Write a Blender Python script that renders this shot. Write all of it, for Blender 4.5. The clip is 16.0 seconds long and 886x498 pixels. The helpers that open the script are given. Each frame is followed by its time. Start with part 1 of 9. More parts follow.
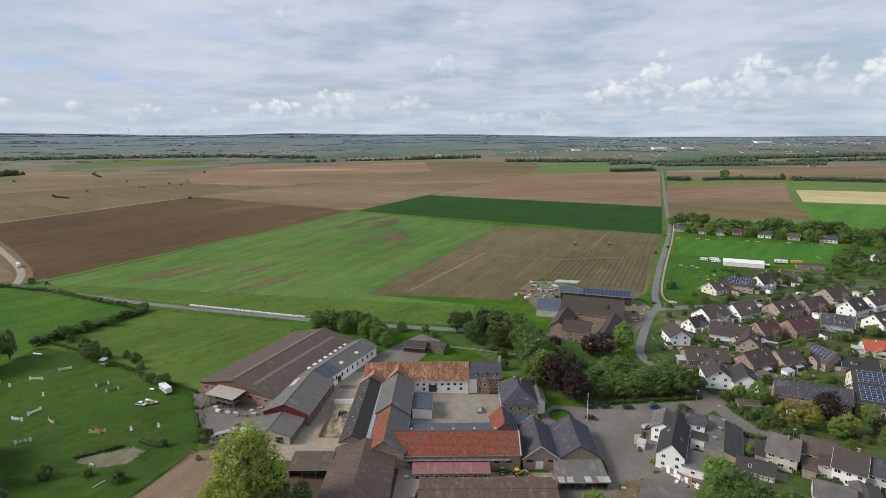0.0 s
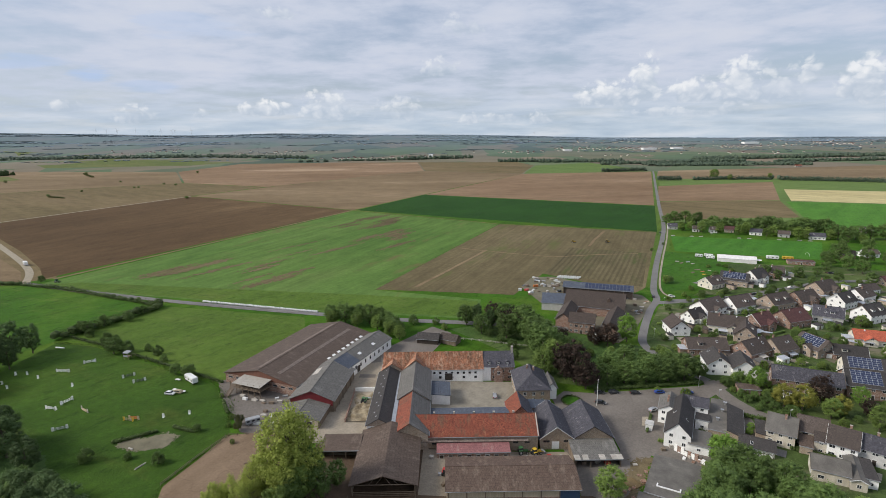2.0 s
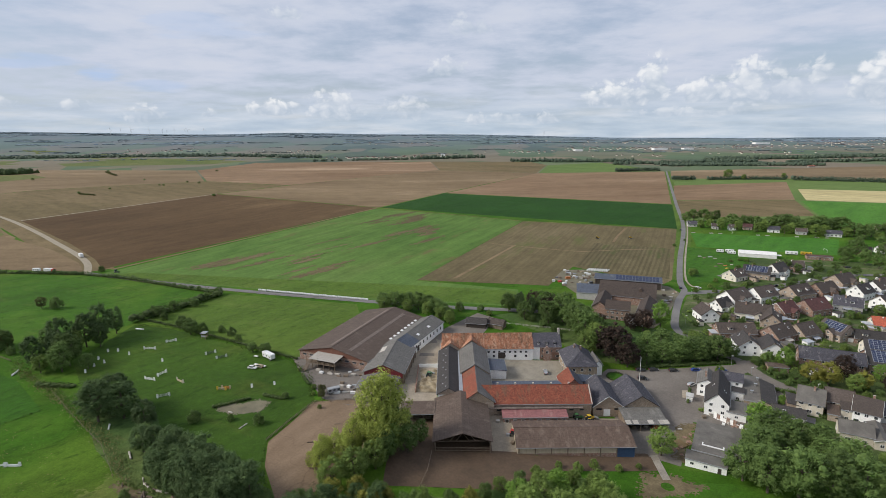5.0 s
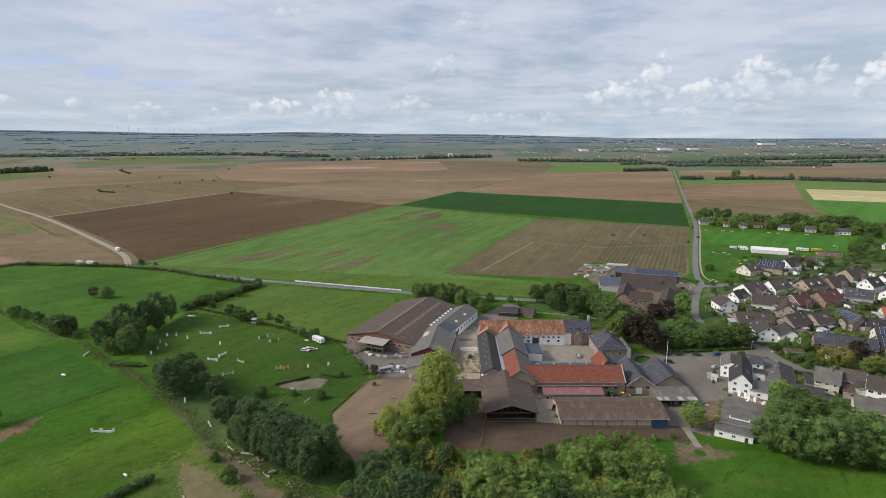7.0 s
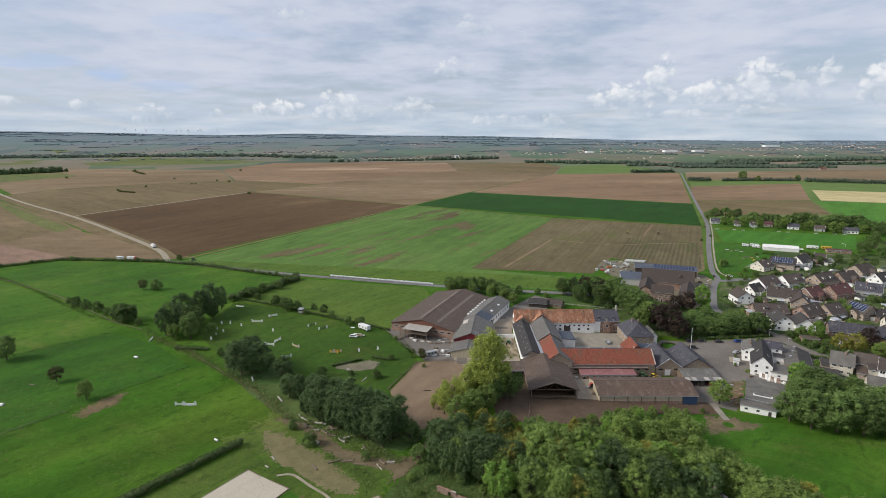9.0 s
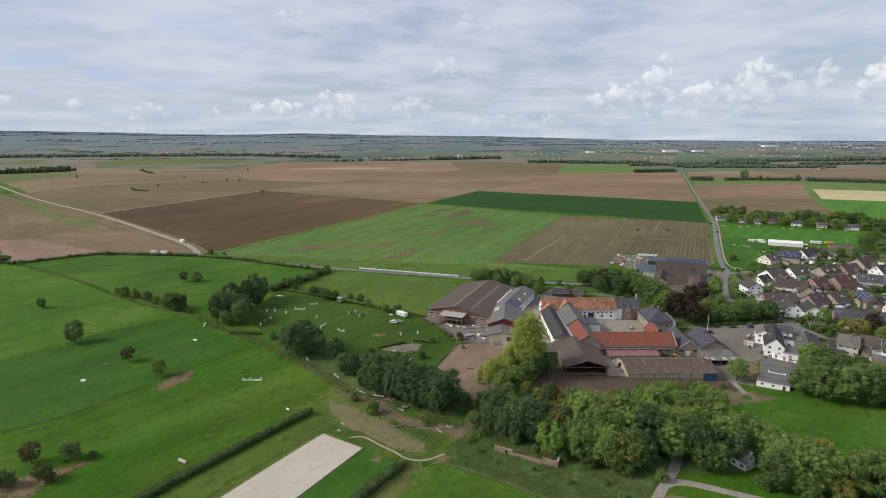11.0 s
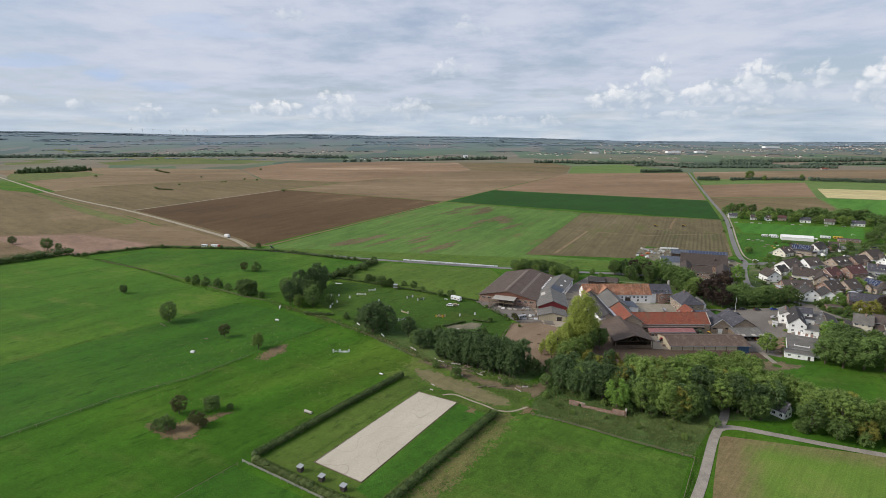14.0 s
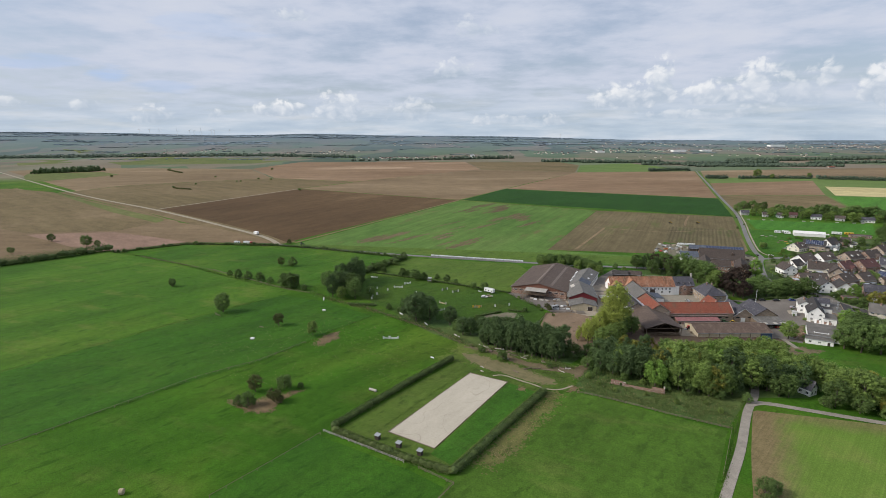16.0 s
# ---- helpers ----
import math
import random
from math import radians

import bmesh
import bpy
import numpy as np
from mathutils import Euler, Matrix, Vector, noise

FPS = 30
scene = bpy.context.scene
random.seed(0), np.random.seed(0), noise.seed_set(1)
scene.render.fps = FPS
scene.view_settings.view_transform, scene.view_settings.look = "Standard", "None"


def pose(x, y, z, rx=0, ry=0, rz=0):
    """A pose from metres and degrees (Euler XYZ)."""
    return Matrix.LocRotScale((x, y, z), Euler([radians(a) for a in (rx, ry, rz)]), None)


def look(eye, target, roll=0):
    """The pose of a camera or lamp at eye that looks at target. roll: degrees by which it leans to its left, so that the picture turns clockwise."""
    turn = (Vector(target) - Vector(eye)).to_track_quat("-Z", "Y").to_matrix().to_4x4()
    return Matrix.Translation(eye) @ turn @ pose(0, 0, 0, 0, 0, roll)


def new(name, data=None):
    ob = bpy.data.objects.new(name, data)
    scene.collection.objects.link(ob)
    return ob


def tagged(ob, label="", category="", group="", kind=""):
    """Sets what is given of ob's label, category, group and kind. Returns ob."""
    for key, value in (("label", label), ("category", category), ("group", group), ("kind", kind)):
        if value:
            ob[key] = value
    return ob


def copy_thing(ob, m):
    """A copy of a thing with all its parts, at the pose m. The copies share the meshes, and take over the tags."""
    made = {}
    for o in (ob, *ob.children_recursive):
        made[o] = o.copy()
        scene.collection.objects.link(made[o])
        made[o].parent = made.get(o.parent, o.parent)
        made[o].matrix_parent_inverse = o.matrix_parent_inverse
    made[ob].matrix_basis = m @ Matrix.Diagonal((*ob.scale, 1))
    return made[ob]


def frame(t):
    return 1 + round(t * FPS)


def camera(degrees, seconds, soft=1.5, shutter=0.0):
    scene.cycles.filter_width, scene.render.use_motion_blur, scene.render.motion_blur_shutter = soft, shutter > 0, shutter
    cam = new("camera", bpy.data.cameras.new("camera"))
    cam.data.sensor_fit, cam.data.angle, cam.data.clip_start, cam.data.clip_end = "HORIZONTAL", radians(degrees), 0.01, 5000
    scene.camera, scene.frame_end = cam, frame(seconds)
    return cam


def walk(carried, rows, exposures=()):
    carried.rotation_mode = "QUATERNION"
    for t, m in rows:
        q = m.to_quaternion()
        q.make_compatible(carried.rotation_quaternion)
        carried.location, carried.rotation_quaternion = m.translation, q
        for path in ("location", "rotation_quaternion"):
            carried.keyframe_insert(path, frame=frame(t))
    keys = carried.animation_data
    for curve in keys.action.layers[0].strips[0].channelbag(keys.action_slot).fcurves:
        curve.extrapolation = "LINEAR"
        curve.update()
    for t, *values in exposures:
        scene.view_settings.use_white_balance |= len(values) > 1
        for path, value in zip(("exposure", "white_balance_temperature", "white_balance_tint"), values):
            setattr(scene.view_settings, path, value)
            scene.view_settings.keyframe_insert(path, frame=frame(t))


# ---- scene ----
cam = camera(80.3, 16.0, soft=0.5)
METRES, EYE, TILT, LEAN, TURN = 210.0, 105.0, 0.0, 0.0, 34.1
ROWS = [
    (0.0, 0.0, 0.0, 0.0, -0.21, -12.4, 0.97),
    (0.5, -0.0097, -0.0102, -0.0001, -0.58, -12.4, 0.98),
    (1.0, -0.0225, -0.0229, -0.0001, -1.03, -12.39, 0.96),
    (1.5, -0.0365, -0.0361, 0.0, -1.29, -12.39, 0.95),
    (2.0, -0.0526, -0.0518, 0.0002, -1.28, -12.38, 0.91),
    (2.5, -0.0691, -0.0677, 0.0006, -1.15, -12.37, 0.9),
    (3.0, -0.0881, -0.0853, 0.0011, -1.02, -12.36, 0.85),
    (3.5, -0.1056, -0.1032, 0.0016, -0.89, -12.36, 0.82),
    (4.0, -0.1257, -0.123, 0.0022, -0.76, -12.37, 0.82),
    (6.5, -0.2293, -0.2277, 0.0047, -0.25, -12.42, 0.65),
    (7.0, -0.2543, -0.2519, 0.0047, -0.19, -12.42, 0.61),
    (7.5, -0.2759, -0.2735, 0.0051, -0.12, -12.41, 0.61),
    (8.0, -0.301, -0.2993, 0.0054, -0.02, -12.33, 0.58),
    (8.5, -0.3232, -0.3223, 0.0058, 0.06, -12.28, 0.57),
    (9.0, -0.3488, -0.3495, 0.0059, 0.09, -12.24, 0.54),
    (11.5, -0.4715, -0.4788, 0.0069, -0.11, -12.25, 0.48),
    (12.0, -0.4986, -0.5056, 0.0073, -0.13, -12.24, 0.48),
    (12.5, -0.5243, -0.5303, 0.0076, -0.16, -12.23, 0.46),
    (13.0, -0.5525, -0.5572, 0.0079, -0.16, -12.2, 0.44),
    (13.5, -0.5794, -0.5821, 0.0081, -0.18, -12.19, 0.44),
    (14.0, -0.6086, -0.609, 0.0084, -0.17, -12.17, 0.42),
    (14.5, -0.6362, -0.6339, 0.0087, -0.21, -12.18, 0.41),
    (15.0, -0.6659, -0.66, 0.0088, -0.13, -12.21, 0.48),
    (15.5, -0.6903, -0.6816, 0.0108, 0.07, -12.24, 0.53),
    (16.0, -0.7126, -0.7006, 0.0131, 0.09, -12.24, 0.57),
]
walk(cam, [(t, pose(0, 0, EYE, TILT, LEAN, TURN) @ pose(METRES * x, METRES * y, METRES * z, 90 + pitch, roll, yaw)) for t, x, y, z, yaw, pitch, roll in ROWS])


# ---------------------------------------------------------------- light
def node(nt, kind, **sets):
    n = nt.nodes.new(kind)
    for k, v in sets.items():
        if k in n.inputs:
            n.inputs[k].default_value = v
    return n


def mth(nt, op, a, b=0.0, c=None, clamp=False):
    n = nt.nodes.new("ShaderNodeMath")
    n.operation, n.use_clamp = op, clamp
    for i, v in enumerate((a, b, c)):
        if v is None:
            continue
        if isinstance(v, (int, float)):
            n.inputs[i].default_value = v
        else:
            nt.links.new(v, n.inputs[i])
    return n.outputs[0]


def mixc(nt, fac, a, b, mode="MIX"):
    n = nt.nodes.new("ShaderNodeMix")
    n.data_type, n.blend_type = "RGBA", mode
    n.clamp_factor = True
    for sock, v in ((n.inputs[0], fac), (n.inputs[6], a), (n.inputs[7], b)):
        if isinstance(v, (int, float)):
            sock.default_value = v
        elif isinstance(v, tuple):
            sock.default_value = (*v[:3], 1)
        else:
            nt.links.new(v, sock)
    return n.outputs[2]


def noise_tex(nt, vec, scale, detail=4.0, rough=0.55, out=0):
    n = nt.nodes.new("ShaderNodeTexNoise")
    n.inputs["Scale"].default_value, n.inputs["Detail"].default_value, n.inputs["Roughness"].default_value = scale, detail, rough
    if vec is not None:
        nt.links.new(vec, n.inputs["Vector"])
    return n.outputs[out]


def ramp(nt, fac, stops):
    n = nt.nodes.new("ShaderNodeValToRGB")
    while len(n.color_ramp.elements) < len(stops):
        n.color_ramp.elements.new(0.5)
    for e, (p, c) in zip(n.color_ramp.elements, stops):
        e.position, e.color = p, (*(c if isinstance(c, tuple) else (c, c, c)), 1)
    nt.links.new(fac, n.inputs[0])
    return n.outputs[0]


def smooth(nt, v, a, b):
    n = nt.nodes.new("ShaderNodeMapRange")
    n.interpolation_type = "SMOOTHSTEP"
    nt.links.new(v, n.inputs[0])
    n.inputs[1].default_value, n.inputs[2].default_value = a, b
    return n.outputs[0]


SUN_FROM = Vector((-0.72, -0.60, 0.66)).normalized()
world = bpy.data.worlds.new("sky")
scene.world = world
world.use_nodes = True
wt = world.node_tree
wt.nodes.clear()
sky = wt.nodes.new("ShaderNodeTexSky")
sky.sky_type, sky.sun_disc = "NISHITA", False
sky.sun_elevation, sky.sun_rotation = math.asin(SUN_FROM.z), math.atan2(SUN_FROM.x, SUN_FROM.y)
sky.altitude, sky.dust_density = 200, 2.0
blue = mixc(wt, 1.0, sky.outputs[0], (0.105, 0.105, 0.105), "MULTIPLY")
coord = wt.nodes.new("ShaderNodeTexCoord").outputs["Generated"]
turn = wt.nodes.new("ShaderNodeVectorRotate")
turn.rotation_type = "Z_AXIS"
turn.inputs["Angle"].default_value = radians(-33)
wt.links.new(coord, turn.inputs["Vector"])
sep = wt.nodes.new("ShaderNodeSeparateXYZ")
wt.links.new(turn.outputs[0], sep.inputs[0])
dx, dy, dz = sep.outputs
azim = mth(wt, "ARCTAN2", dx, dy)
# high thin layer: streaks on a flat ceiling far above
low = mth(wt, "ADD", mth(wt, "MAXIMUM", dz, 0.0), 0.11)
flat = wt.nodes.new("ShaderNodeCombineXYZ")
wt.links.new(mth(wt, "DIVIDE", dx, low), flat.inputs[0])
wt.links.new(mth(wt, "MULTIPLY", mth(wt, "DIVIDE", dy, low), 1.0), flat.inputs[1])
veil_a = noise_tex(wt, flat.outputs[0], 0.9, 7, 0.58)
veil_b = noise_tex(wt, flat.outputs[0], 3.2, 5, 0.6)
veil = mth(wt, "ADD", mth(wt, "MULTIPLY", veil_a, 0.75), mth(wt, "MULTIPLY", veil_b, 0.25))
cover = mth(wt, "ADD", mth(wt, "MULTIPLY", smooth(wt, veil, 0.36, 0.56), 0.5), 0.5)
grey = ramp(wt, veil, [(0.36, (0.475, 0.545, 0.71)), (0.50, (0.545, 0.60, 0.725)), (0.62, (0.605, 0.645, 0.745))])
col = mixc(wt, cover, blue, grey)
# pale band of distant haze and flat cloud bases low over the land
bandco = wt.nodes.new("ShaderNodeCombineXYZ")
wt.links.new(mth(wt, "MULTIPLY", azim, 6.0), bandco.inputs[0])
wt.links.new(mth(wt, "MULTIPLY", dz, 38.0), bandco.inputs[1])
band_n = noise_tex(wt, bandco.outputs[0], 1.3, 5, 0.55)
lowband = smooth(wt, dz, 0.11, 0.0)
col = mixc(wt, mth(wt, "MULTIPLY", lowband, 0.85), col, ramp(wt, band_n, [(0.36, (0.415, 0.515, 0.625)), (0.50, (0.50, 0.59, 0.685)), (0.66, (0.64, 0.695, 0.76))]))
# thin places where the blue shows through
for a0, e0, hw, hh, much in ((-0.655, 0.112, 0.075, 0.012, 0.5), (-0.565, 0.097, 0.035, 0.012, 0.75), (-0.50, 0.080, 0.05, 0.012, 0.4), (-0.42, 0.175, 0.09, 0.02, 0.3)):
    du, dv = mth(wt, "DIVIDE", mth(wt, "SUBTRACT", azim, a0), hw), mth(wt, "DIVIDE", mth(wt, "SUBTRACT", dz, e0), hh)
    rr = mth(wt, "ADD", mth(wt, "ADD", mth(wt, "MULTIPLY", du, du), mth(wt, "MULTIPLY", dv, dv)), mth(wt, "MULTIPLY", mth(wt, "SUBTRACT", band_n, 0.5), 5.0))
    col = mixc(wt, mth(wt, "MULTIPLY", smooth(wt, rr, 1.2, 0.0), much), col, (0.43, 0.56, 0.80))
# heaped clouds: azimuth, height of the flat base, half width, height, fullness, brightness
lumpco = wt.nodes.new("ShaderNodeCombineXYZ")
wt.links.new(azim, lumpco.inputs[0])
wt.links.new(mth(wt, "MULTIPLY", dz, 1.2), lumpco.inputs[1])
drift = wt.nodes.new("ShaderNodeTexNoise")
drift.inputs["Scale"].default_value, drift.inputs["Detail"].default_value = 30.0, 4.0
wt.links.new(lumpco.outputs[0], drift.inputs["Vector"])
shift = wt.nodes.new("ShaderNodeVectorMath")
shift.operation = "MULTIPLY_ADD"
wt.links.new(drift.outputs["Color"], shift.inputs[0])
shift.inputs[1].default_value, shift.inputs[2].default_value = (0.03, 0.03, 0.0), (-0.015, -0.015, 0.0)
bent = wt.nodes.new("ShaderNodeVectorMath")
wt.links.new(lumpco.outputs[0], bent.inputs[0])
wt.links.new(shift.outputs[0], bent.inputs[1])


def billow(scale):
    v = wt.nodes.new("ShaderNodeTexVoronoi")
    v.feature, v.voronoi_dimensions = "SMOOTH_F1", "2D"
    v.inputs["Scale"].default_value, v.inputs["Smoothness"].default_value = scale, 0.35
    wt.links.new(bent.outputs[0], v.inputs["Vector"])
    return mth(wt, "SUBTRACT", 0.45, v.outputs["Distance"])


puffs = mth(wt, "ADD", mth(wt, "ADD", mth(wt, "MULTIPLY", billow(42.0), 0.9), mth(wt, "MULTIPLY", billow(95.0), 0.5)), mth(wt, "MULTIPLY", billow(210.0), 0.16))
wisps = mth(wt, "SUBTRACT", noise_tex(wt, bent.outputs[0], 34.0, 6, 0.62), 0.5)
heap, high, bright = None, None, None
for a0, e0, hw, hh, full, white in (
(-0.689, 0.050, 0.022, 0.016, 0.8, 0.75),
(-0.599, 0.046, 0.026, 0.022, 0.8, 0.7),
(-0.512, 0.030, 0.032, 0.028, 0.8, 0.7),
(-0.417, 0.035, 0.014, 0.016, 0.8, 0.75),
(-0.310, 0.041, 0.046, 0.022, 1.0, 1.0),
(-0.206, 0.038, 0.050, 0.046, 0.9, 0.8),
(-0.075, 0.034, 0.060, 0.040, 0.75, 0.6),
(0.000, 0.110, 0.036, 0.028, 0.85, 0.6),
(0.052, 0.022, 0.018, 0.020, 0.9, 0.8),
(0.110, 0.024, 0.060, 0.018, 0.65, 0.5),
(0.182, 0.020, 0.026, 0.022, 0.8, 0.65),
(0.305, 0.052, 0.058, 0.030, 1.05, 1.0),
(0.357, 0.064, 0.022, 0.060, 1.05, 1.0),
(0.437, 0.053, 0.048, 0.030, 0.95, 0.95),
(0.502, 0.056, 0.030, 0.060, 0.95, 0.9),
(0.548, 0.050, 0.058, 0.050, 0.8, 0.6),
(0.590, 0.072, 0.022, 0.040, 0.7, 0.8),
(0.660, 0.050, 0.032, 0.050, 0.95, 1.0),
(0.420, 0.026, 0.120, 0.018, 0.7, 0.55),
(-0.281, 0.196, 0.034, 0.024, 0.7, 0.6),
(0.039, 0.176, 0.044, 0.034, 0.75, 0.5),):
    du = mth(wt, "DIVIDE", mth(wt, "SUBTRACT", azim, a0), hw * 1.15)
    dv = mth(wt, "DIVIDE", mth(wt, "SUBTRACT", dz, e0), hh)
    rise = mth(wt, "MAXIMUM", dv, mth(wt, "MULTIPLY", dv, -3.2))
    rr = mth(wt, "SQRT", mth(wt, "ADD", mth(wt, "MULTIPLY", du, du), mth(wt, "MULTIPLY", rise, rise)))
    body = mth(wt, "SUBTRACT", full, rr)
    w = smooth(wt, body, -0.45, 0.15)
    lift = mth(wt, "MULTIPLY", w, mth(wt, "SUBTRACT", dv, mth(wt, "MULTIPLY", du, 0.25)))
    heap = body if heap is None else mth(wt, "SMOOTH_MAX", heap, body, 0.12)
    high = lift if high is None else mth(wt, "MAXIMUM", high, lift)
    glow = mth(wt, "MULTIPLY", w, white)
    bright = glow if bright is None else mth(wt, "MAXIMUM", bright, glow)
thick = mth(wt, "ADD", heap, mth(wt, "ADD", mth(wt, "MULTIPLY", puffs, 0.95), mth(wt, "MULTIPLY", wisps, 0.8)))
mask = mth(wt, "MULTIPLY", smooth(wt, thick, -0.08, 0.42), bright)
light = mth(wt, "ADD", mth(wt, "ADD", mth(wt, "MULTIPLY", high, 0.66), mth(wt, "MULTIPLY", puffs, 0.6)), mth(wt, "ADD", mth(wt, "MULTIPLY", wisps, 0.4), 0.17), clamp=True)
col = mixc(wt, mth(wt, "MULTIPLY", mask, 0.92), col, ramp(wt, light, [(0.12, (0.47, 0.545, 0.645)), (0.42, (0.60, 0.655, 0.735)), (0.85, (0.84, 0.855, 0.88))]))
bg = wt.nodes.new("ShaderNodeBackground")
bg.inputs["Strength"].default_value = 1.03
wt.links.new(col, bg.inputs["Color"])
wt.links.new(bg.outputs[0], wt.nodes.new("ShaderNodeOutputWorld").inputs[0])

sun_data = bpy.data.lights.new("sun", "SUN")
sun_data.energy, sun_data.angle, sun_data.color = 3.35, radians(20), (1.0, 0.95, 0.87)
sun = new("sun", sun_data)
sun.matrix_world = look(tuple(SUN_FROM * 500), (0, 0, 0))


# ---------------------------------------------------------------- materials
def principled(name):
    m = bpy.data.materials.new(name)
    m.use_nodes = True
    nt = m.node_tree
    return m, nt, nt.nodes["Principled BSDF"]


def bump(nt, bsdf, height, strength=0.3, dist=0.05):
    b = nt.nodes.new("ShaderNodeBump")
    b.inputs["Strength"].default_value, b.inputs["Distance"].default_value = strength, dist
    nt.links.new(height, b.inputs["Height"])
    nt.links.new(b.outputs[0], bsdf.inputs["Normal"])


def spot(nt, where):
    if where == "world":
        return nt.nodes.new("ShaderNodeNewGeometry").outputs["Position"]
    return nt.nodes.new("ShaderNodeTexCoord").outputs["Object"]


def stretch(nt, vec, sx, sy, sz, rz=0.0):
    if rz:
        r = nt.nodes.new("ShaderNodeMapping")
        r.inputs["Rotation"].default_value = (0, 0, rz)
        nt.links.new(vec, r.inputs["Vector"])
        vec = r.outputs[0]
    n = nt.nodes.new("ShaderNodeMapping")
    n.inputs["Scale"].default_value = (sx, sy, sz)
    nt.links.new(vec, n.inputs["Vector"])
    return n.outputs[0]


def mat(name, c1, c2, scale=0.6, fine=6.0, rough=0.85, bumpy=0.3, metal=0.0, where="object", vary=0.0, streak=None, third=None):
    """Two tones by a broad noise, a finer grain over them, relief by the grain."""
    m, nt, b = principled(name)
    p = spot(nt, where)
    broad = noise_tex(nt, stretch(nt, p, *streak) if streak else p, scale, 5, 0.6)
    grain = noise_tex(nt, p, fine, 4, 0.65)
    stops = [(0.33, c1), (0.67, c2)]
    if third:
        stops.append((0.74, third))
    c = ramp(nt, broad, stops)
    c = mixc(nt, 0.55, c, ramp(nt, grain, [(0.3, 0.62), (0.7, 1.25)]), "MULTIPLY")
    if vary:
        oi = nt.nodes.new("ShaderNodeObjectInfo")
        c = mixc(nt, 1.0, c, ramp(nt, oi.outputs["Random"], [(0.0, 1 - vary), (1.0, 1 + vary)]), "MULTIPLY")
    nt.links.new(c, b.inputs["Base Color"])
    b.inputs["Roughness"].default_value, b.inputs["Metallic"].default_value = rough, metal
    if bumpy:
        bump(nt, b, grain, bumpy, 0.4 / fine)
    return m


def grass_mat(name, tones, dry=(0.17, 0.17, 0.05), dry_amount=0.3, mow=None):
    """Grass: tones at two broad scales, dry patches, clumps."""
    m, nt, b = principled(name)
    p = spot(nt, "world")
    a = noise_tex(nt, p, 0.013, 5, 0.6)
    c = ramp(nt, a, [(0.32, tones[0]), (0.5, tones[1]), (0.68, tones[2])])
    s = noise_tex(nt, stretch(nt, p, 0.35, 1.0, 1.0, radians(-12)), 0.07, 6, 0.65)
    c = mixc(nt, mth(nt, "MULTIPLY", smooth(nt, s, 0.52, 0.72), dry_amount), c, dry)
    drifts = noise_tex(nt, stretch(nt, p, 0.2, 1.0, 1.0, radians(-83)), 0.06, 6, 0.66)
    c = mixc(nt, 0.65, c, ramp(nt, drifts, [(0.34, 0.70), (0.5, 0.98), (0.68, 1.2)]), "MULTIPLY")
    tussock = noise_tex(nt, stretch(nt, p, 0.45, 1.0, 1.0, radians(-83)), 0.24, 4, 0.62)
    c = mixc(nt, mth(nt, "MULTIPLY", smooth(nt, tussock, 0.555, 0.66), 0.5), c, (tones[0][0] * 0.55, tones[0][1] * 0.6, tones[0][2] * 0.6))
    mid = noise_tex(nt, p, 0.32, 5, 0.7)
    c = mixc(nt, 0.6, c, ramp(nt, mid, [(0.28, 0.66), (0.72, 1.3)]), "MULTIPLY")
    tuft = noise_tex(nt, p, 1.7, 3, 0.75)
    c = mixc(nt, 0.55, c, ramp(nt, tuft, [(0.3, 0.55), (0.7, 1.45)]), "MULTIPLY")
    if mow:
        w = nt.nodes.new("ShaderNodeTexWave")
        w.inputs["Scale"].default_value, w.inputs["Distortion"].default_value = mow[1], 1.2
        nt.links.new(stretch(nt, p, 1, 1, 1, radians(mow[0])), w.inputs["Vector"])
        c = mixc(nt, 0.22, c, ramp(nt, w.outputs["Fac"], [(0.2, 0.7), (0.8, 1.15)]), "MULTIPLY")
    nt.links.new(c, b.inputs["Base Color"])
    b.inputs["Roughness"].default_value = 0.95
    b.inputs["Specular IOR Level"].default_value = 0.15
    bump(nt, b, mth(nt, "ADD", tuft, mth(nt, "MULTIPLY", noise_tex(nt, stretch(nt, p, 0.6, 1.0, 1.0, radians(-60)), 0.16, 4, 0.6), 3.0)), 0.8, 0.4)
    return m


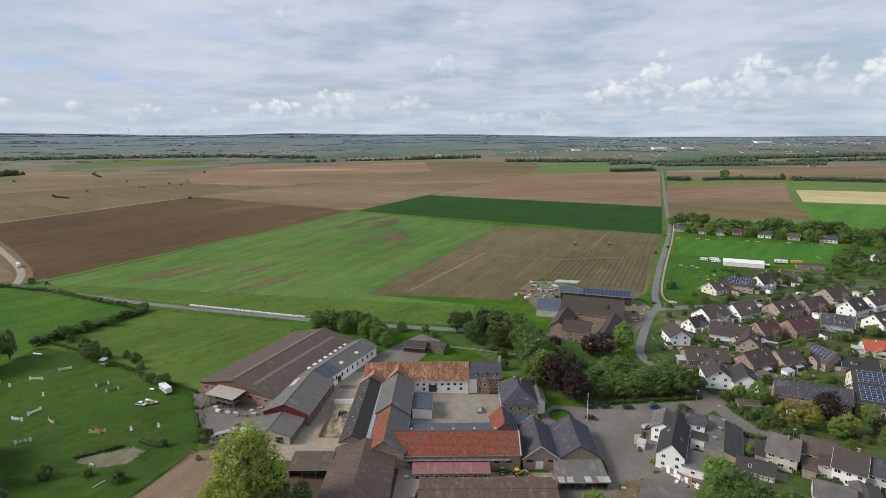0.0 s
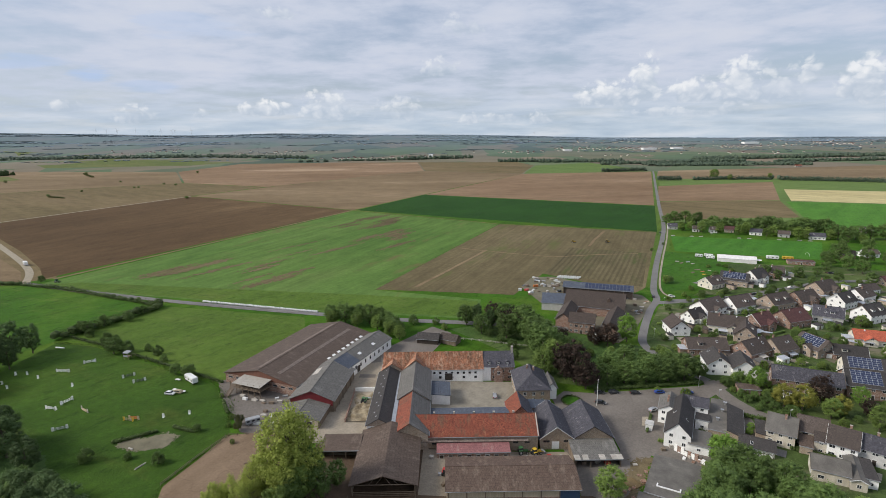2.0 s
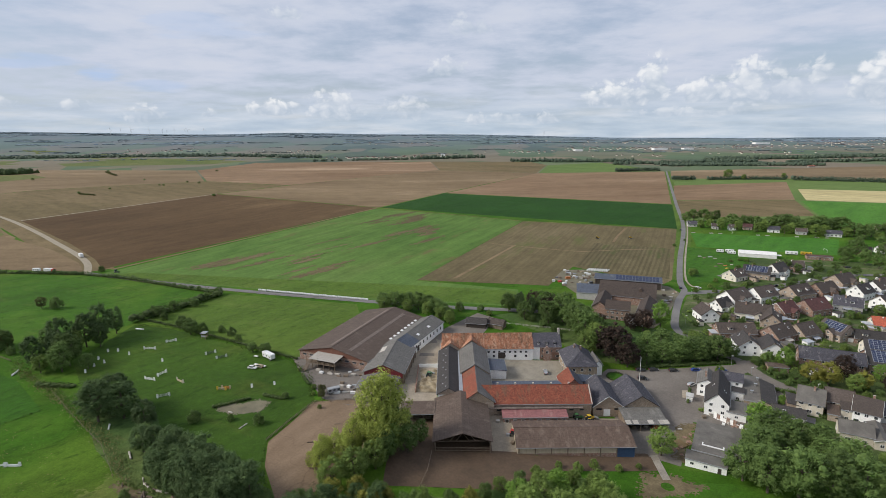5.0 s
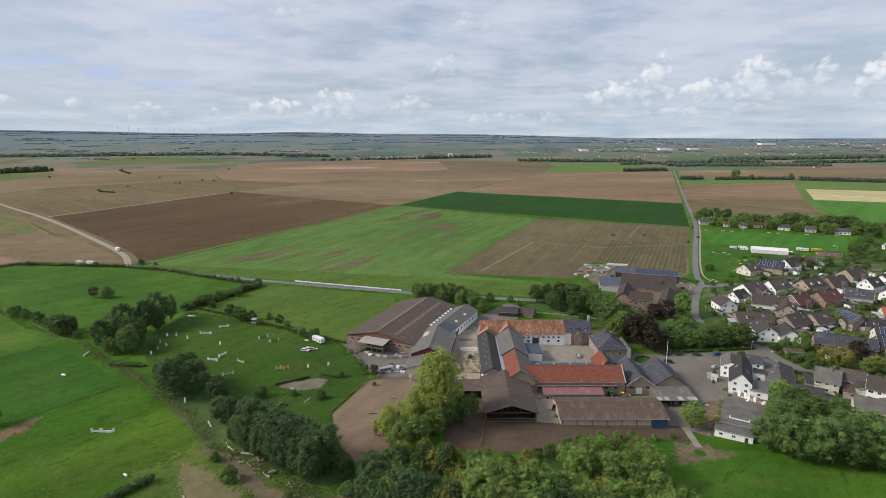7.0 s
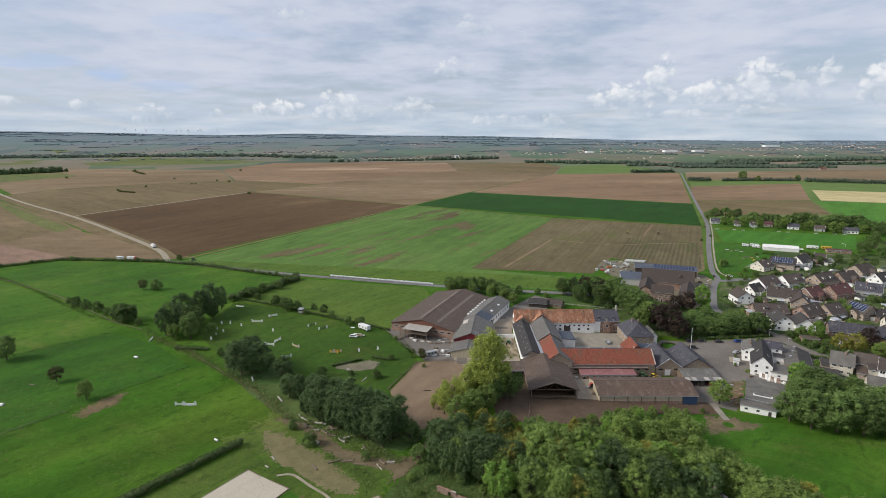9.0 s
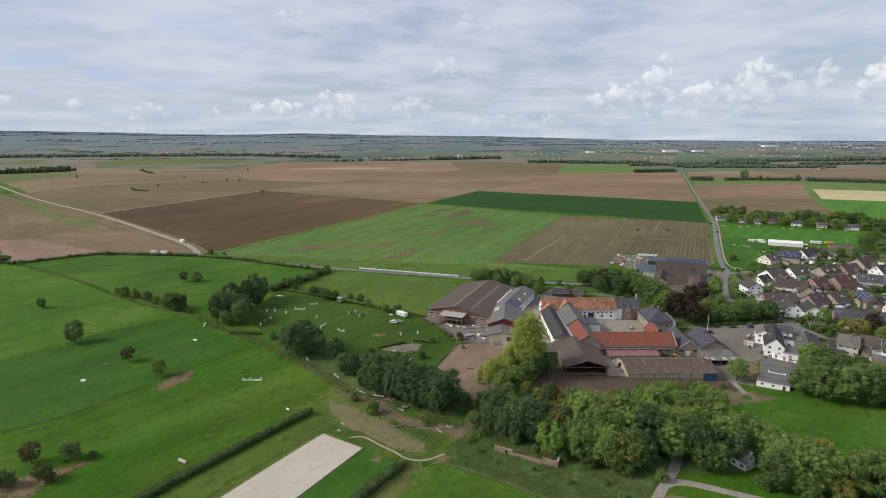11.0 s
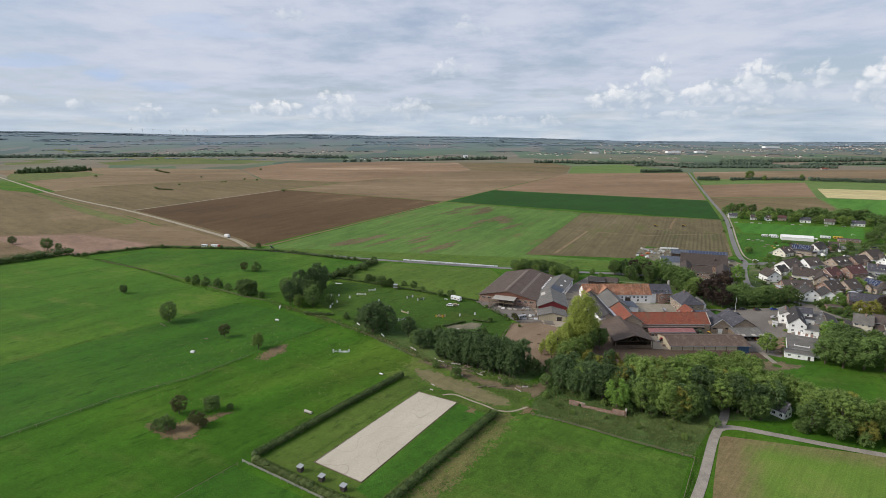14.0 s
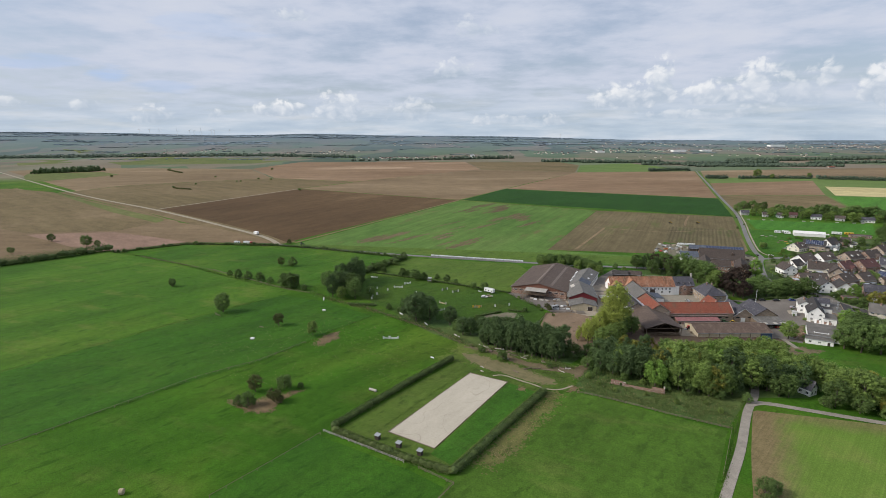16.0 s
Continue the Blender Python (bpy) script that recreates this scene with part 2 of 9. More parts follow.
def soil_mat(name, c1, c2, c3=None, rows=None, broad=0.006, weed=None, weeds=0.5):
    """Worked earth: broad darker and paler areas, drill rows, weeds."""
    m, nt, b = principled(name)
    p = spot(nt, "world")
    q = stretch(nt, p, 0.45, 1.0, 1.0, radians(rows[0] if rows else 0))
    a = noise_tex(nt, q, broad, 5, 0.58)
    stops = [(0.34, c1), (0.56, c2)] + ([(0.7, c3)] if c3 else [])
    c = ramp(nt, a, stops)
    fleck = noise_tex(nt, stretch(nt, p, 0.5, 1.0, 1.0, radians(rows[0] if rows else 0)), 0.07, 6, 0.72)
    c = mixc(nt, 0.8, c, ramp(nt, fleck, [(0.32, 0.76), (0.5, 1.0), (0.68, 1.2)]), "MULTIPLY")
    g = noise_tex(nt, p, 0.35, 5, 0.7)
    c = mixc(nt, 0.6, c, ramp(nt, g, [(0.3, 0.72), (0.7, 1.22)]), "MULTIPLY")
    if rows:
        lane = noise_tex(nt, stretch(nt, p, 0.004, rows[1], 1.0, radians(rows[0])), 1.0, 3, 0.7)
        c = mixc(nt, rows[2], c, ramp(nt, lane, [(0.35, 0.66), (0.65, 1.25)]), "MULTIPLY")
    if rows and len(rows) > 3:
        ridge = nt.nodes.new("ShaderNodeTexWave")
        ridge.bands_direction = "Y"
        ridge.inputs["Scale"].default_value, ridge.inputs["Distortion"].default_value, ridge.inputs["Detail Scale"].default_value = rows[3], 0.6, 0.3
        nt.links.new(stretch(nt, p, 1.0, 1.0, 1.0, radians(rows[0])), ridge.inputs["Vector"])
        c = mixc(nt, rows[4], c, ramp(nt, ridge.outputs["Fac"], [(0.25, 0.62), (0.6, 1.1)]), "MULTIPLY")
    if weed:
        w = noise_tex(nt, stretch(nt, p, 0.25, 1.0, 1.0, radians(rows[0] if rows else 0)), 0.03, 6, 0.66)
        c = mixc(nt, smooth(nt, w, weeds - 0.05, weeds + 0.09), c, weed)
    nt.links.new(c, b.inputs["Base Color"])
    b.inputs["Roughness"].default_value = 0.95
    b.inputs["Specular IOR Level"].default_value = 0.1
    bump(nt, b, g, 0.5, 0.4)
    return m


def crop_mat():
    """Young crop that thins out towards the bare headlands along the lane."""
    m, nt, b = principled("young_crop")
    p = spot(nt, "world")
    sep = nt.nodes.new("ShaderNodeSeparateXYZ")
    nt.links.new(p, sep.inputs[0])
    x, y = sep.outputs[0], sep.outputs[1]
    side = mth(nt, "ADD", mth(nt, "MULTIPLY", x, 0.97), mth(nt, "MULTIPLY_ADD", y, 0.075, 44.6))
    head = mth(nt, "ADD", mth(nt, "MULTIPLY", x, 0.295), mth(nt, "MULTIPLY_ADD", y, -0.955, 38.0))
    fray = mth(nt, "MULTIPLY_ADD", noise_tex(nt, stretch(nt, p, 0.3, 1.0, 1.0, radians(-80)), 0.25, 6, 0.68), 13.0, -6.5)
    c = ramp(nt, noise_tex(nt, p, 0.05, 5, 0.6), [(0.34, (0.100, 0.165, 0.026)), (0.5, (0.115, 0.190, 0.030)), (0.68, (0.150, 0.195, 0.042))])
    bare = ramp(nt, noise_tex(nt, p, 0.4, 5, 0.7), [(0.3, (0.150, 0.110, 0.058)), (0.7, (0.215, 0.155, 0.085))])
    thin = noise_tex(nt, p, 0.06, 6, 0.65)
    c = mixc(nt, mth(nt, "MULTIPLY", smooth(nt, thin, 0.60, 0.74), 0.7), c, bare)
    c = mixc(nt, mth(nt, "MULTIPLY", smooth(nt, mth(nt, "ADD", side, fray), 17.0, 4.0), 0.9), c, bare)
    c = mixc(nt, mth(nt, "MULTIPLY", smooth(nt, mth(nt, "ADD", head, fray), 12.0, 1.0), 0.6), c, bare)
    rows = noise_tex(nt, stretch(nt, p, 0.03, 1.0, 1.0, radians(-80)), 1.3, 3, 0.7)
    c = mixc(nt, 0.5, c, ramp(nt, rows, [(0.3, 0.72), (0.7, 1.26)]), "MULTIPLY")
    tuft = noise_tex(nt, p, 1.7, 3, 0.75)
    c = mixc(nt, 0.5, c, ramp(nt, tuft, [(0.3, 0.6), (0.7, 1.4)]), "MULTIPLY")
    nt.links.new(c, b.inputs["Base Color"])
    b.inputs["Roughness"].default_value = 0.95
    b.inputs["Specular IOR Level"].default_value = 0.12
    bump(nt, b, tuft, 0.5, 0.4)
    return m


def leaf_mat(name, dark, bright, vary=0.25, thinness=0.34):
    m, nt, b = principled(name)
    geo = nt.nodes.new("ShaderNodeNewGeometry")
    oi = nt.nodes.new("ShaderNodeObjectInfo")
    c = ramp(nt, geo.outputs["Random Per Island"], [(0.0, dark), (1.0, bright)])
    c = mixc(nt, 1.0, c, ramp(nt, oi.outputs["Random"], [(0.0, 1 - vary), (1.0, 1 + vary)]), "MULTIPLY")
    n = noise_tex(nt, spot(nt, "object"), 0.5, 3, 0.6)
    c = mixc(nt, 0.4, c, ramp(nt, n, [(0.3, 0.7), (0.7, 1.3)]), "MULTIPLY")
    nt.links.new(c, b.inputs["Base Color"])
    b.inputs["Roughness"].default_value = 0.7
    b.inputs["Specular IOR Level"].default_value = 0.25
    thin = nt.nodes.new("ShaderNodeBsdfTranslucent")
    nt.links.new(c, thin.inputs["Color"])
    both = nt.nodes.new("ShaderNodeMixShader")
    both.inputs[0].default_value = thinness
    nt.links.new(b.outputs[0], both.inputs[1])
    nt.links.new(thin.outputs[0], both.inputs[2])
    nt.links.new(both.outputs[0], nt.nodes["Material Output"].inputs[0])
    return m


def roof_mat(name, c1, c2, stain, course=0.36, rough=0.8, stains=0.5, vary=0.1, mottle=0.7, pale=None, palest=0.57):
    """Tiles or slates in courses down the slope, with streaks and lichen."""
    m, nt, b = principled(name)
    p = spot(nt, "object")
    tile = nt.nodes.new("ShaderNodeTexBrick")
    tile.inputs["Scale"].default_value = 1.0
    tile.inputs["Brick Width"].default_value, tile.inputs["Row Height"].default_value = course * 0.8, course
    tile.inputs["Mortar Size"].default_value, tile.inputs["Mortar Smooth"].default_value = 0.03, 0.5
    tile.inputs["Color1"].default_value, tile.inputs["Color2"].default_value = (*c1, 1), (*c2, 1)
    tile.inputs["Mortar"].default_value = (c1[0] * 0.4, c1[1] * 0.4, c1[2] * 0.4, 1)
    nt.links.new(p, tile.inputs["Vector"])
    broad = noise_tex(nt, stretch(nt, p, 1.0, 0.35, 0.35), 0.5, 6, 0.7)
    c = mixc(nt, mth(nt, "MULTIPLY", smooth(nt, broad, stains, stains + 0.16), 0.85), tile.outputs["Color"], stain)
    spots = noise_tex(nt, p, 1.6, 5, 0.7)
    c = mixc(nt, mottle, c, ramp(nt, spots, [(0.3, 0.5), (0.7, 1.5)]), "MULTIPLY")
    if pale:
        lichen = noise_tex(nt, stretch(nt, p, 1.0, 0.5, 0.5), 0.9, 6, 0.75)
        c = mixc(nt, mth(nt, "MULTIPLY", smooth(nt, lichen, palest, palest + 0.09), 0.7), c, pale)
    if vary:
        oi = nt.nodes.new("ShaderNodeObjectInfo")
        c = mixc(nt, 1.0, c, ramp(nt, oi.outputs["Random"], [(0.0, 1 - vary), (1.0, 1 + vary)]), "MULTIPLY")
    nt.links.new(c, b.inputs["Base Color"])
    b.inputs["Roughness"].default_value = rough
    bump(nt, b, tile.outputs["Fac"], -0.4, 0.03)
    return m


def brick_mat(name, c1, c2, mortar=(0.42, 0.38, 0.33)):
    m, nt, b = principled(name)
    p = spot(nt, "object")
    s = nt.nodes.new("ShaderNodeSeparateXYZ")
    nt.links.new(p, s.inputs[0])
    cmb = nt.nodes.new("ShaderNodeCombineXYZ")
    nt.links.new(mth(nt, "ADD", s.outputs[0], s.outputs[1]), cmb.inputs[0])
    nt.links.new(s.outputs[2], cmb.inputs[1])
    t = nt.nodes.new("ShaderNodeTexBrick")
    t.inputs["Scale"].default_value, t.inputs["Brick Width"].default_value, t.inputs["Row Height"].default_value = 1.0, 0.24, 0.08
    t.inputs["Mortar Size"].default_value = 0.008
    t.inputs["Color1"].default_value, t.inputs["Color2"].default_value, t.inputs["Mortar"].default_value = (*c1, 1), (*c2, 1), (*mortar, 1)
    nt.links.new(cmb.outputs[0], t.inputs["Vector"])
    n = noise_tex(nt, p, 0.8, 5, 0.65)
    c = mixc(nt, 0.7, t.outputs["Color"], ramp(nt, n, [(0.3, 0.65), (0.7, 1.25)]), "MULTIPLY")
    nt.links.new(c, b.inputs["Base Color"])
    b.inputs["Roughness"].default_value = 0.9
    bump(nt, b, t.outputs["Fac"], -0.3, 0.01)
    return m


def glass_mat(name, tint=(0.03, 0.035, 0.04)):
    m, nt, b = principled(name)
    n = noise_tex(nt, spot(nt, "object"), 1.5, 2)
    nt.links.new(ramp(nt, n, [(0.3, tuple(v * 0.6 for v in tint)), (0.7, tint)]), b.inputs["Base Color"])
    b.inputs["Roughness"].default_value, b.inputs["Specular IOR Level"].default_value = 0.06, 0.6
    return m


def plain(name, c, rough=0.5, metal=0.0, vary=0.12):
    return mat(name, tuple(v * (1 - vary) for v in c), tuple(min(v * (1 + vary), 0.9) for v in c), 1.2, 14.0, rough, 0.08, metal)


MEADOW = ((0.034, 0.094, 0.0075), (0.046, 0.120, 0.0088), (0.076, 0.145, 0.0140))
LUSH = ((0.035, 0.100, 0.0097), (0.045, 0.125, 0.0120), (0.062, 0.145, 0.0150))
M_meadow = grass_mat("meadow", MEADOW, (0.14, 0.15, 0.038), 0.42)
M_lawn = grass_mat("trodden_lawn", ((0.0570, 0.1003, 0.0152), (0.0752, 0.1231, 0.0194), (0.1049, 0.1459, 0.0273)), (0.1710, 0.1596, 0.0525), 0.3)
M_fold = grass_mat("green_paddock", ((0.053, 0.108, 0.0125), (0.066, 0.134, 0.0155), (0.092, 0.153, 0.0220)), (0.150, 0.158, 0.045), 0.35)
M_cool = grass_mat("cool_pasture", ((0.028, 0.088, 0.0070), (0.037, 0.108, 0.0082), (0.053, 0.127, 0.0115)), (0.095, 0.135, 0.025), 0.3)
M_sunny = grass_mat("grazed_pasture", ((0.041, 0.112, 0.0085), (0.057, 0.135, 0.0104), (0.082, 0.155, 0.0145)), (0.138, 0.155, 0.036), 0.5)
M_lush = grass_mat("lush_grass", LUSH, (0.10, 0.15, 0.03), 0.25)
M_paddock = grass_mat("dark_paddock", ((0.0335, 0.0735, 0.0086), (0.0425, 0.0905, 0.0100), (0.0600, 0.1100, 0.0130)), (0.1150, 0.1280, 0.0260), 0.35)
M_mown = grass_mat("mown_paddock", ((0.070, 0.122, 0.018), (0.084, 0.142, 0.021), (0.100, 0.152, 0.025)), (0.15, 0.17, 0.05), 0.25)
M_scrub = grass_mat("rough_scrub", ((0.0408, 0.0801, 0.0204), (0.0655, 0.1165, 0.0291), (0.1092, 0.1456, 0.0437)), (0.2184, 0.1747, 0.0728), 0.3)
M_dry = mat("dry_grass", (0.125, 0.112, 0.045), (0.180, 0.152, 0.068), 0.25, 2.2, 0.95, 0.5, where="world")
M_dryish = grass_mat("yellowing_grass", ((0.10, 0.115, 0.032), (0.14, 0.135, 0.046), (0.17, 0.155, 0.06)), (0.21, 0.175, 0.085), 0.6)
M_pitch = grass_mat("pitch_turf", ((0.048, 0.150, 0.0170), (0.056, 0.170, 0.0190), (0.064, 0.180, 0.0220)), (0.0672, 0.1680, 0.0336), 0.1, (10, 0.02))
M_bright = grass_mat("bright_crop", ((0.0616, 0.1680, 0.0224), (0.0728, 0.1904, 0.0246), (0.0840, 0.2016, 0.0291)), (0.1008, 0.1904, 0.0336), 0.2)
M_beet = grass_mat("beet_crop", ((0.015, 0.056, 0.006), (0.018, 0.064, 0.007), (0.023, 0.075, 0.009)), (0.02, 0.07, 0.02), 0.2, (85, 0.12))
M_green = soil_mat("catch_crop", (0.078, 0.148, 0.032), (0.100, 0.172, 0.040), (0.122, 0.182, 0.050), (-97, 0.12, 0.4), 0.012, (0.135, 0.115, 0.05), 0.61)
M_plough = soil_mat("ploughed_earth", (0.0790, 0.0490, 0.0247), (0.1082, 0.0690, 0.0348), (0.1560, 0.1040, 0.0544), (-97, 0.06, 0.2), 0.005)
M_soil = soil_mat("harrowed_earth", (0.1818, 0.1169, 0.0683), (0.2458, 0.1655, 0.1008), (0.4031, 0.2900, 0.1928), (-38, 0.03, 0.3), 0.004)
M_tan = soil_mat("pale_earth", (0.1616, 0.1145, 0.0648), (0.2186, 0.1591, 0.0930), (0.3231, 0.2407, 0.1536), (-30, 0.03, 0.3), 0.004)
M_olive = soil_mat("stubble_with_regrowth", (0.130, 0.102, 0.050), (0.165, 0.125, 0.065), (0.205, 0.150, 0.086), (8, 0.04, 0.3), 0.006)
M_potato = soil_mat("potato_ridges", (0.118, 0.096, 0.050), (0.145, 0.117, 0.062), (0.168, 0.135, 0.075), (-99, 0.30, 0.35, 0.05, 0.12), 0.01, (0.105, 0.112, 0.040), 0.60)
M_ridges = soil_mat("dark_potato_ridges", (0.10, 0.085, 0.045), (0.13, 0.108, 0.058), (0.155, 0.128, 0.07), (-98, 0.45, 0.4, 0.085, 0.5), 0.02, (0.075, 0.095, 0.03), 0.56)
M_straw = soil_mat("straw_stubble", (0.4320, 0.3672, 0.1836), (0.4968, 0.4212, 0.2160), None, (5, 0.05, 0.3), 0.008)
M_olivegreen = soil_mat("thin_winter_crop", (0.1000, 0.1283, 0.0396), (0.1250, 0.1425, 0.0468), (0.1500, 0.1520, 0.0576), (8, 0.03, 0.25), 0.006)
M_palecrop = soil_mat("pale_green_crop", (0.1020, 0.1600, 0.0450), (0.1224, 0.1794, 0.0510), None, (8, 0.03, 0.2), 0.006)
M_pink = soil_mat("reddish_earth", (0.21, 0.135, 0.095), (0.25, 0.165, 0.12), None, (8, 0.05, 0.3), 0.01)
M_asphalt = mat("asphalt", (0.128, 0.110, 0.094), (0.180, 0.158, 0.136), 0.07, 1.2, 0.9, 0.2, where="world")
M_road = mat("road_asphalt", (0.135, 0.128, 0.122), (0.19, 0.182, 0.174), 0.08, 1.5, 0.9, 0.15, where="world")
M_track = mat("dusty_track", (0.22, 0.195, 0.16), (0.31, 0.275, 0.23), 0.25, 2.0, 0.95, 0.25, where="world")
M_concrete = mat("farm_concrete", (0.2345, 0.1952, 0.1458), (0.3635, 0.3101, 0.2375), 0.12, 1.5, 0.92, 0.2, where="world", third=(0.2580, 0.2067, 0.1403))


def sand_mat(name, c1, c2, track, grain=0.7):
    """Raked riding sand with curving hoof tracks."""
    m, nt, b = principled(name)
    p = spot(nt, "world")
    c = ramp(nt, noise_tex(nt, stretch(nt, p, 1.0, 0.3, 1.0), 0.16, 5, 0.6), [(0.33, c1), (0.67, c2)])
    for scale, wide, amount in ((0.055, 0.005, 0.4), (0.11, 0.007, 0.16)):
        off = mth(nt, "ABSOLUTE", mth(nt, "SUBTRACT", noise_tex(nt, p, scale, 1.0, 0.4), 0.5))
        c = mixc(nt, mth(nt, "MULTIPLY", smooth(nt, off, wide, 0.0), amount), c, track)
    g = noise_tex(nt, p, 1.4, 4, 0.7)
    c = mixc(nt, grain, c, ramp(nt, g, [(0.3, 0.68), (0.7, 1.22)]), "MULTIPLY")
    nt.links.new(c, b.inputs["Base Color"])
    b.inputs["Roughness"].default_value = 0.95
    bump(nt, b, g, 0.35, 0.3)
    return m


M_court = mat("courtyard_gravel", (0.1978, 0.1748, 0.1334), (0.2944, 0.2622, 0.2070), 0.15, 1.5, 0.95, 0.3, where="world")

M_sandpale = sand_mat("pale_riding_sand", (0.41, 0.365, 0.285), (0.475, 0.425, 0.335), (0.22, 0.185, 0.14), 0.28)
M_sandpink = sand_mat("brown_riding_sand", (0.1675, 0.1128, 0.0670), (0.2247, 0.1552, 0.0980), (0.0940, 0.0613, 0.0368))
M_mud = mat("dark_wet_earth", (0.070, 0.044, 0.025), (0.108, 0.069, 0.041), 0.12, 1.0, 0.9, 0.4, where="world")
M_gravelpad = mat("grey_gravel", (0.1152, 0.1033, 0.0649), (0.1728, 0.1550, 0.1004), 0.2, 2.5, 0.95, 0.3, where="world")
M_garden = grass_mat("garden_ground", ((0.046, 0.074, 0.023), (0.066, 0.102, 0.028), (0.105, 0.135, 0.046)), (0.215, 0.180, 0.130), 0.85)
M_pathpale = mat("pale_trodden_path", (0.24, 0.205, 0.145), (0.34, 0.295, 0.215), 0.3, 2.0, 0.95, 0.3, where="world")
M_dirt = mat("trodden_earth", (0.0917, 0.0682, 0.0323), (0.1616, 0.1249, 0.0655), 0.25, 2.0, 0.95, 0.3, where="world")
M_bare = mat("bare_red_earth", (0.115, 0.078, 0.034), (0.175, 0.122, 0.058), 0.2, 1.5, 0.95, 0.4, where="world")

M_white = mat("white_render", (0.80, 0.79, 0.76), (0.88, 0.87, 0.84), 0.5, 5, 0.85, 0.1, streak=(1, 1, 0.25))
M_cream = mat("cream_render", (0.62, 0.57, 0.47), (0.74, 0.69, 0.58), 0.5, 5, 0.85, 0.1, streak=(1, 1, 0.25), vary=0.08)
M_dirty = mat("stained_cream_render", (0.40, 0.355, 0.28), (0.62, 0.57, 0.47), 0.45, 4, 0.9, 0.15, streak=(1, 1, 0.3))
M_greywall = mat("grey_render", (0.42, 0.41, 0.39), (0.52, 0.51, 0.49), 0.5, 5, 0.85, 0.1, vary=0.08)
M_brick = brick_mat("red_brown_brick", (0.20, 0.105, 0.070), (0.27, 0.15, 0.105))
M_brickpale = brick_mat("pale_brick", (0.30, 0.225, 0.165), (0.36, 0.275, 0.205), (0.45, 0.41, 0.36))
M_bricktan = brick_mat("tan_brick", (0.25, 0.185, 0.125), (0.31, 0.23, 0.16), (0.40, 0.35, 0.29))
M_fascia = mat("red_brown_boarding", (0.13, 0.055, 0.036), (0.18, 0.08, 0.052), 0.6, 5, 0.85, 0.2, streak=(1, 3, 0.3))
M_redsheet = mat("dark_red_sheeting", (0.15, 0.018, 0.022), (0.20, 0.025, 0.03), 0.5, 5, 0.55, 0.1)
M_cladding = mat("cream_sheet_cladding", (0.42, 0.36, 0.25), (0.53, 0.46, 0.335), 0.5, 4, 0.7, 0.15, streak=(3, 3, 0.2))
M_timber = mat("weathered_timber", (0.13, 0.095, 0.065), (0.22, 0.17, 0.125), 1.2, 9, 0.85, 0.3, streak=(1, 1, 0.2))
M_darkwood = mat("dark_timber", (0.035, 0.027, 0.022), (0.065, 0.05, 0.04), 1.2, 9, 0.85, 0.3)
M_blue = plain("blue_sheet", (0.035, 0.075, 0.145), 0.5)

R_brown = roof_mat("brown_fibre_cement", (0.0779, 0.0530, 0.0400), (0.0984, 0.0694, 0.0525), (0.1312, 0.0975, 0.0740), 0.9, 0.85, 0.52)
R_brownlong = roof_mat("old_brown_fibre_cement", (0.0966, 0.0624, 0.0462), (0.1176, 0.0784, 0.0577), (0.1680, 0.1240, 0.0924), 0.9, 0.88, 0.5)
R_grey = roof_mat("grey_fibre_cement", (0.125, 0.117, 0.106), (0.152, 0.144, 0.131), (0.205, 0.195, 0.177), 0.9, 0.92, 0.53, 0.1, 0.45)
R_slate = roof_mat("blue_grey_slate", (0.056, 0.054, 0.066), (0.084, 0.080, 0.096), (0.145, 0.135, 0.135), 0.28, 0.82, 0.56, 0.1, 0.9, (0.27, 0.26, 0.255), 0.58)
R_dark = roof_mat("dark_concrete_tile", (0.042, 0.037, 0.035), (0.06, 0.053, 0.05), (0.075, 0.068, 0.063), 0.35, 0.85, 0.57, 0.18, 0.45)
R_greybrown = roof_mat("grey_brown_tile", (0.072, 0.055, 0.046), (0.098, 0.076, 0.064), (0.118, 0.096, 0.080), 0.35, 0.88, 0.55, 0.22, 0.4)
R_maroon = roof_mat("dark_red_tile", (0.085, 0.034, 0.031), (0.115, 0.048, 0.043), (0.125, 0.07, 0.06), 0.35, 0.85, 0.58, 0.12)
R_red = roof_mat("old_red_clay_tile", (0.192, 0.051, 0.029), (0.262, 0.074, 0.040), (0.135, 0.072, 0.044), 0.32, 0.9, 0.48, 0.05, 1.0, (0.30, 0.135, 0.075), 0.57)
R_orange = roof_mat("worn_orange_clay_tile", (0.31, 0.125, 0.066), (0.40, 0.18, 0.10), (0.150, 0.088, 0.052), 0.32, 0.9, 0.47, 0.05, 1.0, (0.4365, 0.2850, 0.1932), 0.50)
R_brightred = roof_mat("new_orange_red_tile", (0.46, 0.10, 0.05), (0.52, 0.13, 0.065), (0.40, 0.11, 0.06), 0.35, 0.7, 0.6)
R_pinkred = roof_mat("faded_red_sheet", (0.21, 0.085, 0.085), (0.26, 0.11, 0.105), (0.28, 0.17, 0.15), 0.9, 0.75, 0.55)
R_bluegrey = roof_mat("blue_grey_sheet", (0.06, 0.072, 0.098), (0.078, 0.092, 0.12), (0.12, 0.125, 0.135), 0.9, 0.85, 0.55)
R_felt = mat("grey_roofing_felt", (0.0997, 0.0920, 0.0818), (0.1568, 0.1444, 0.1276), 0.25, 3.0, 0.95, 0.2, third=(0.2470, 0.2300, 0.2068))

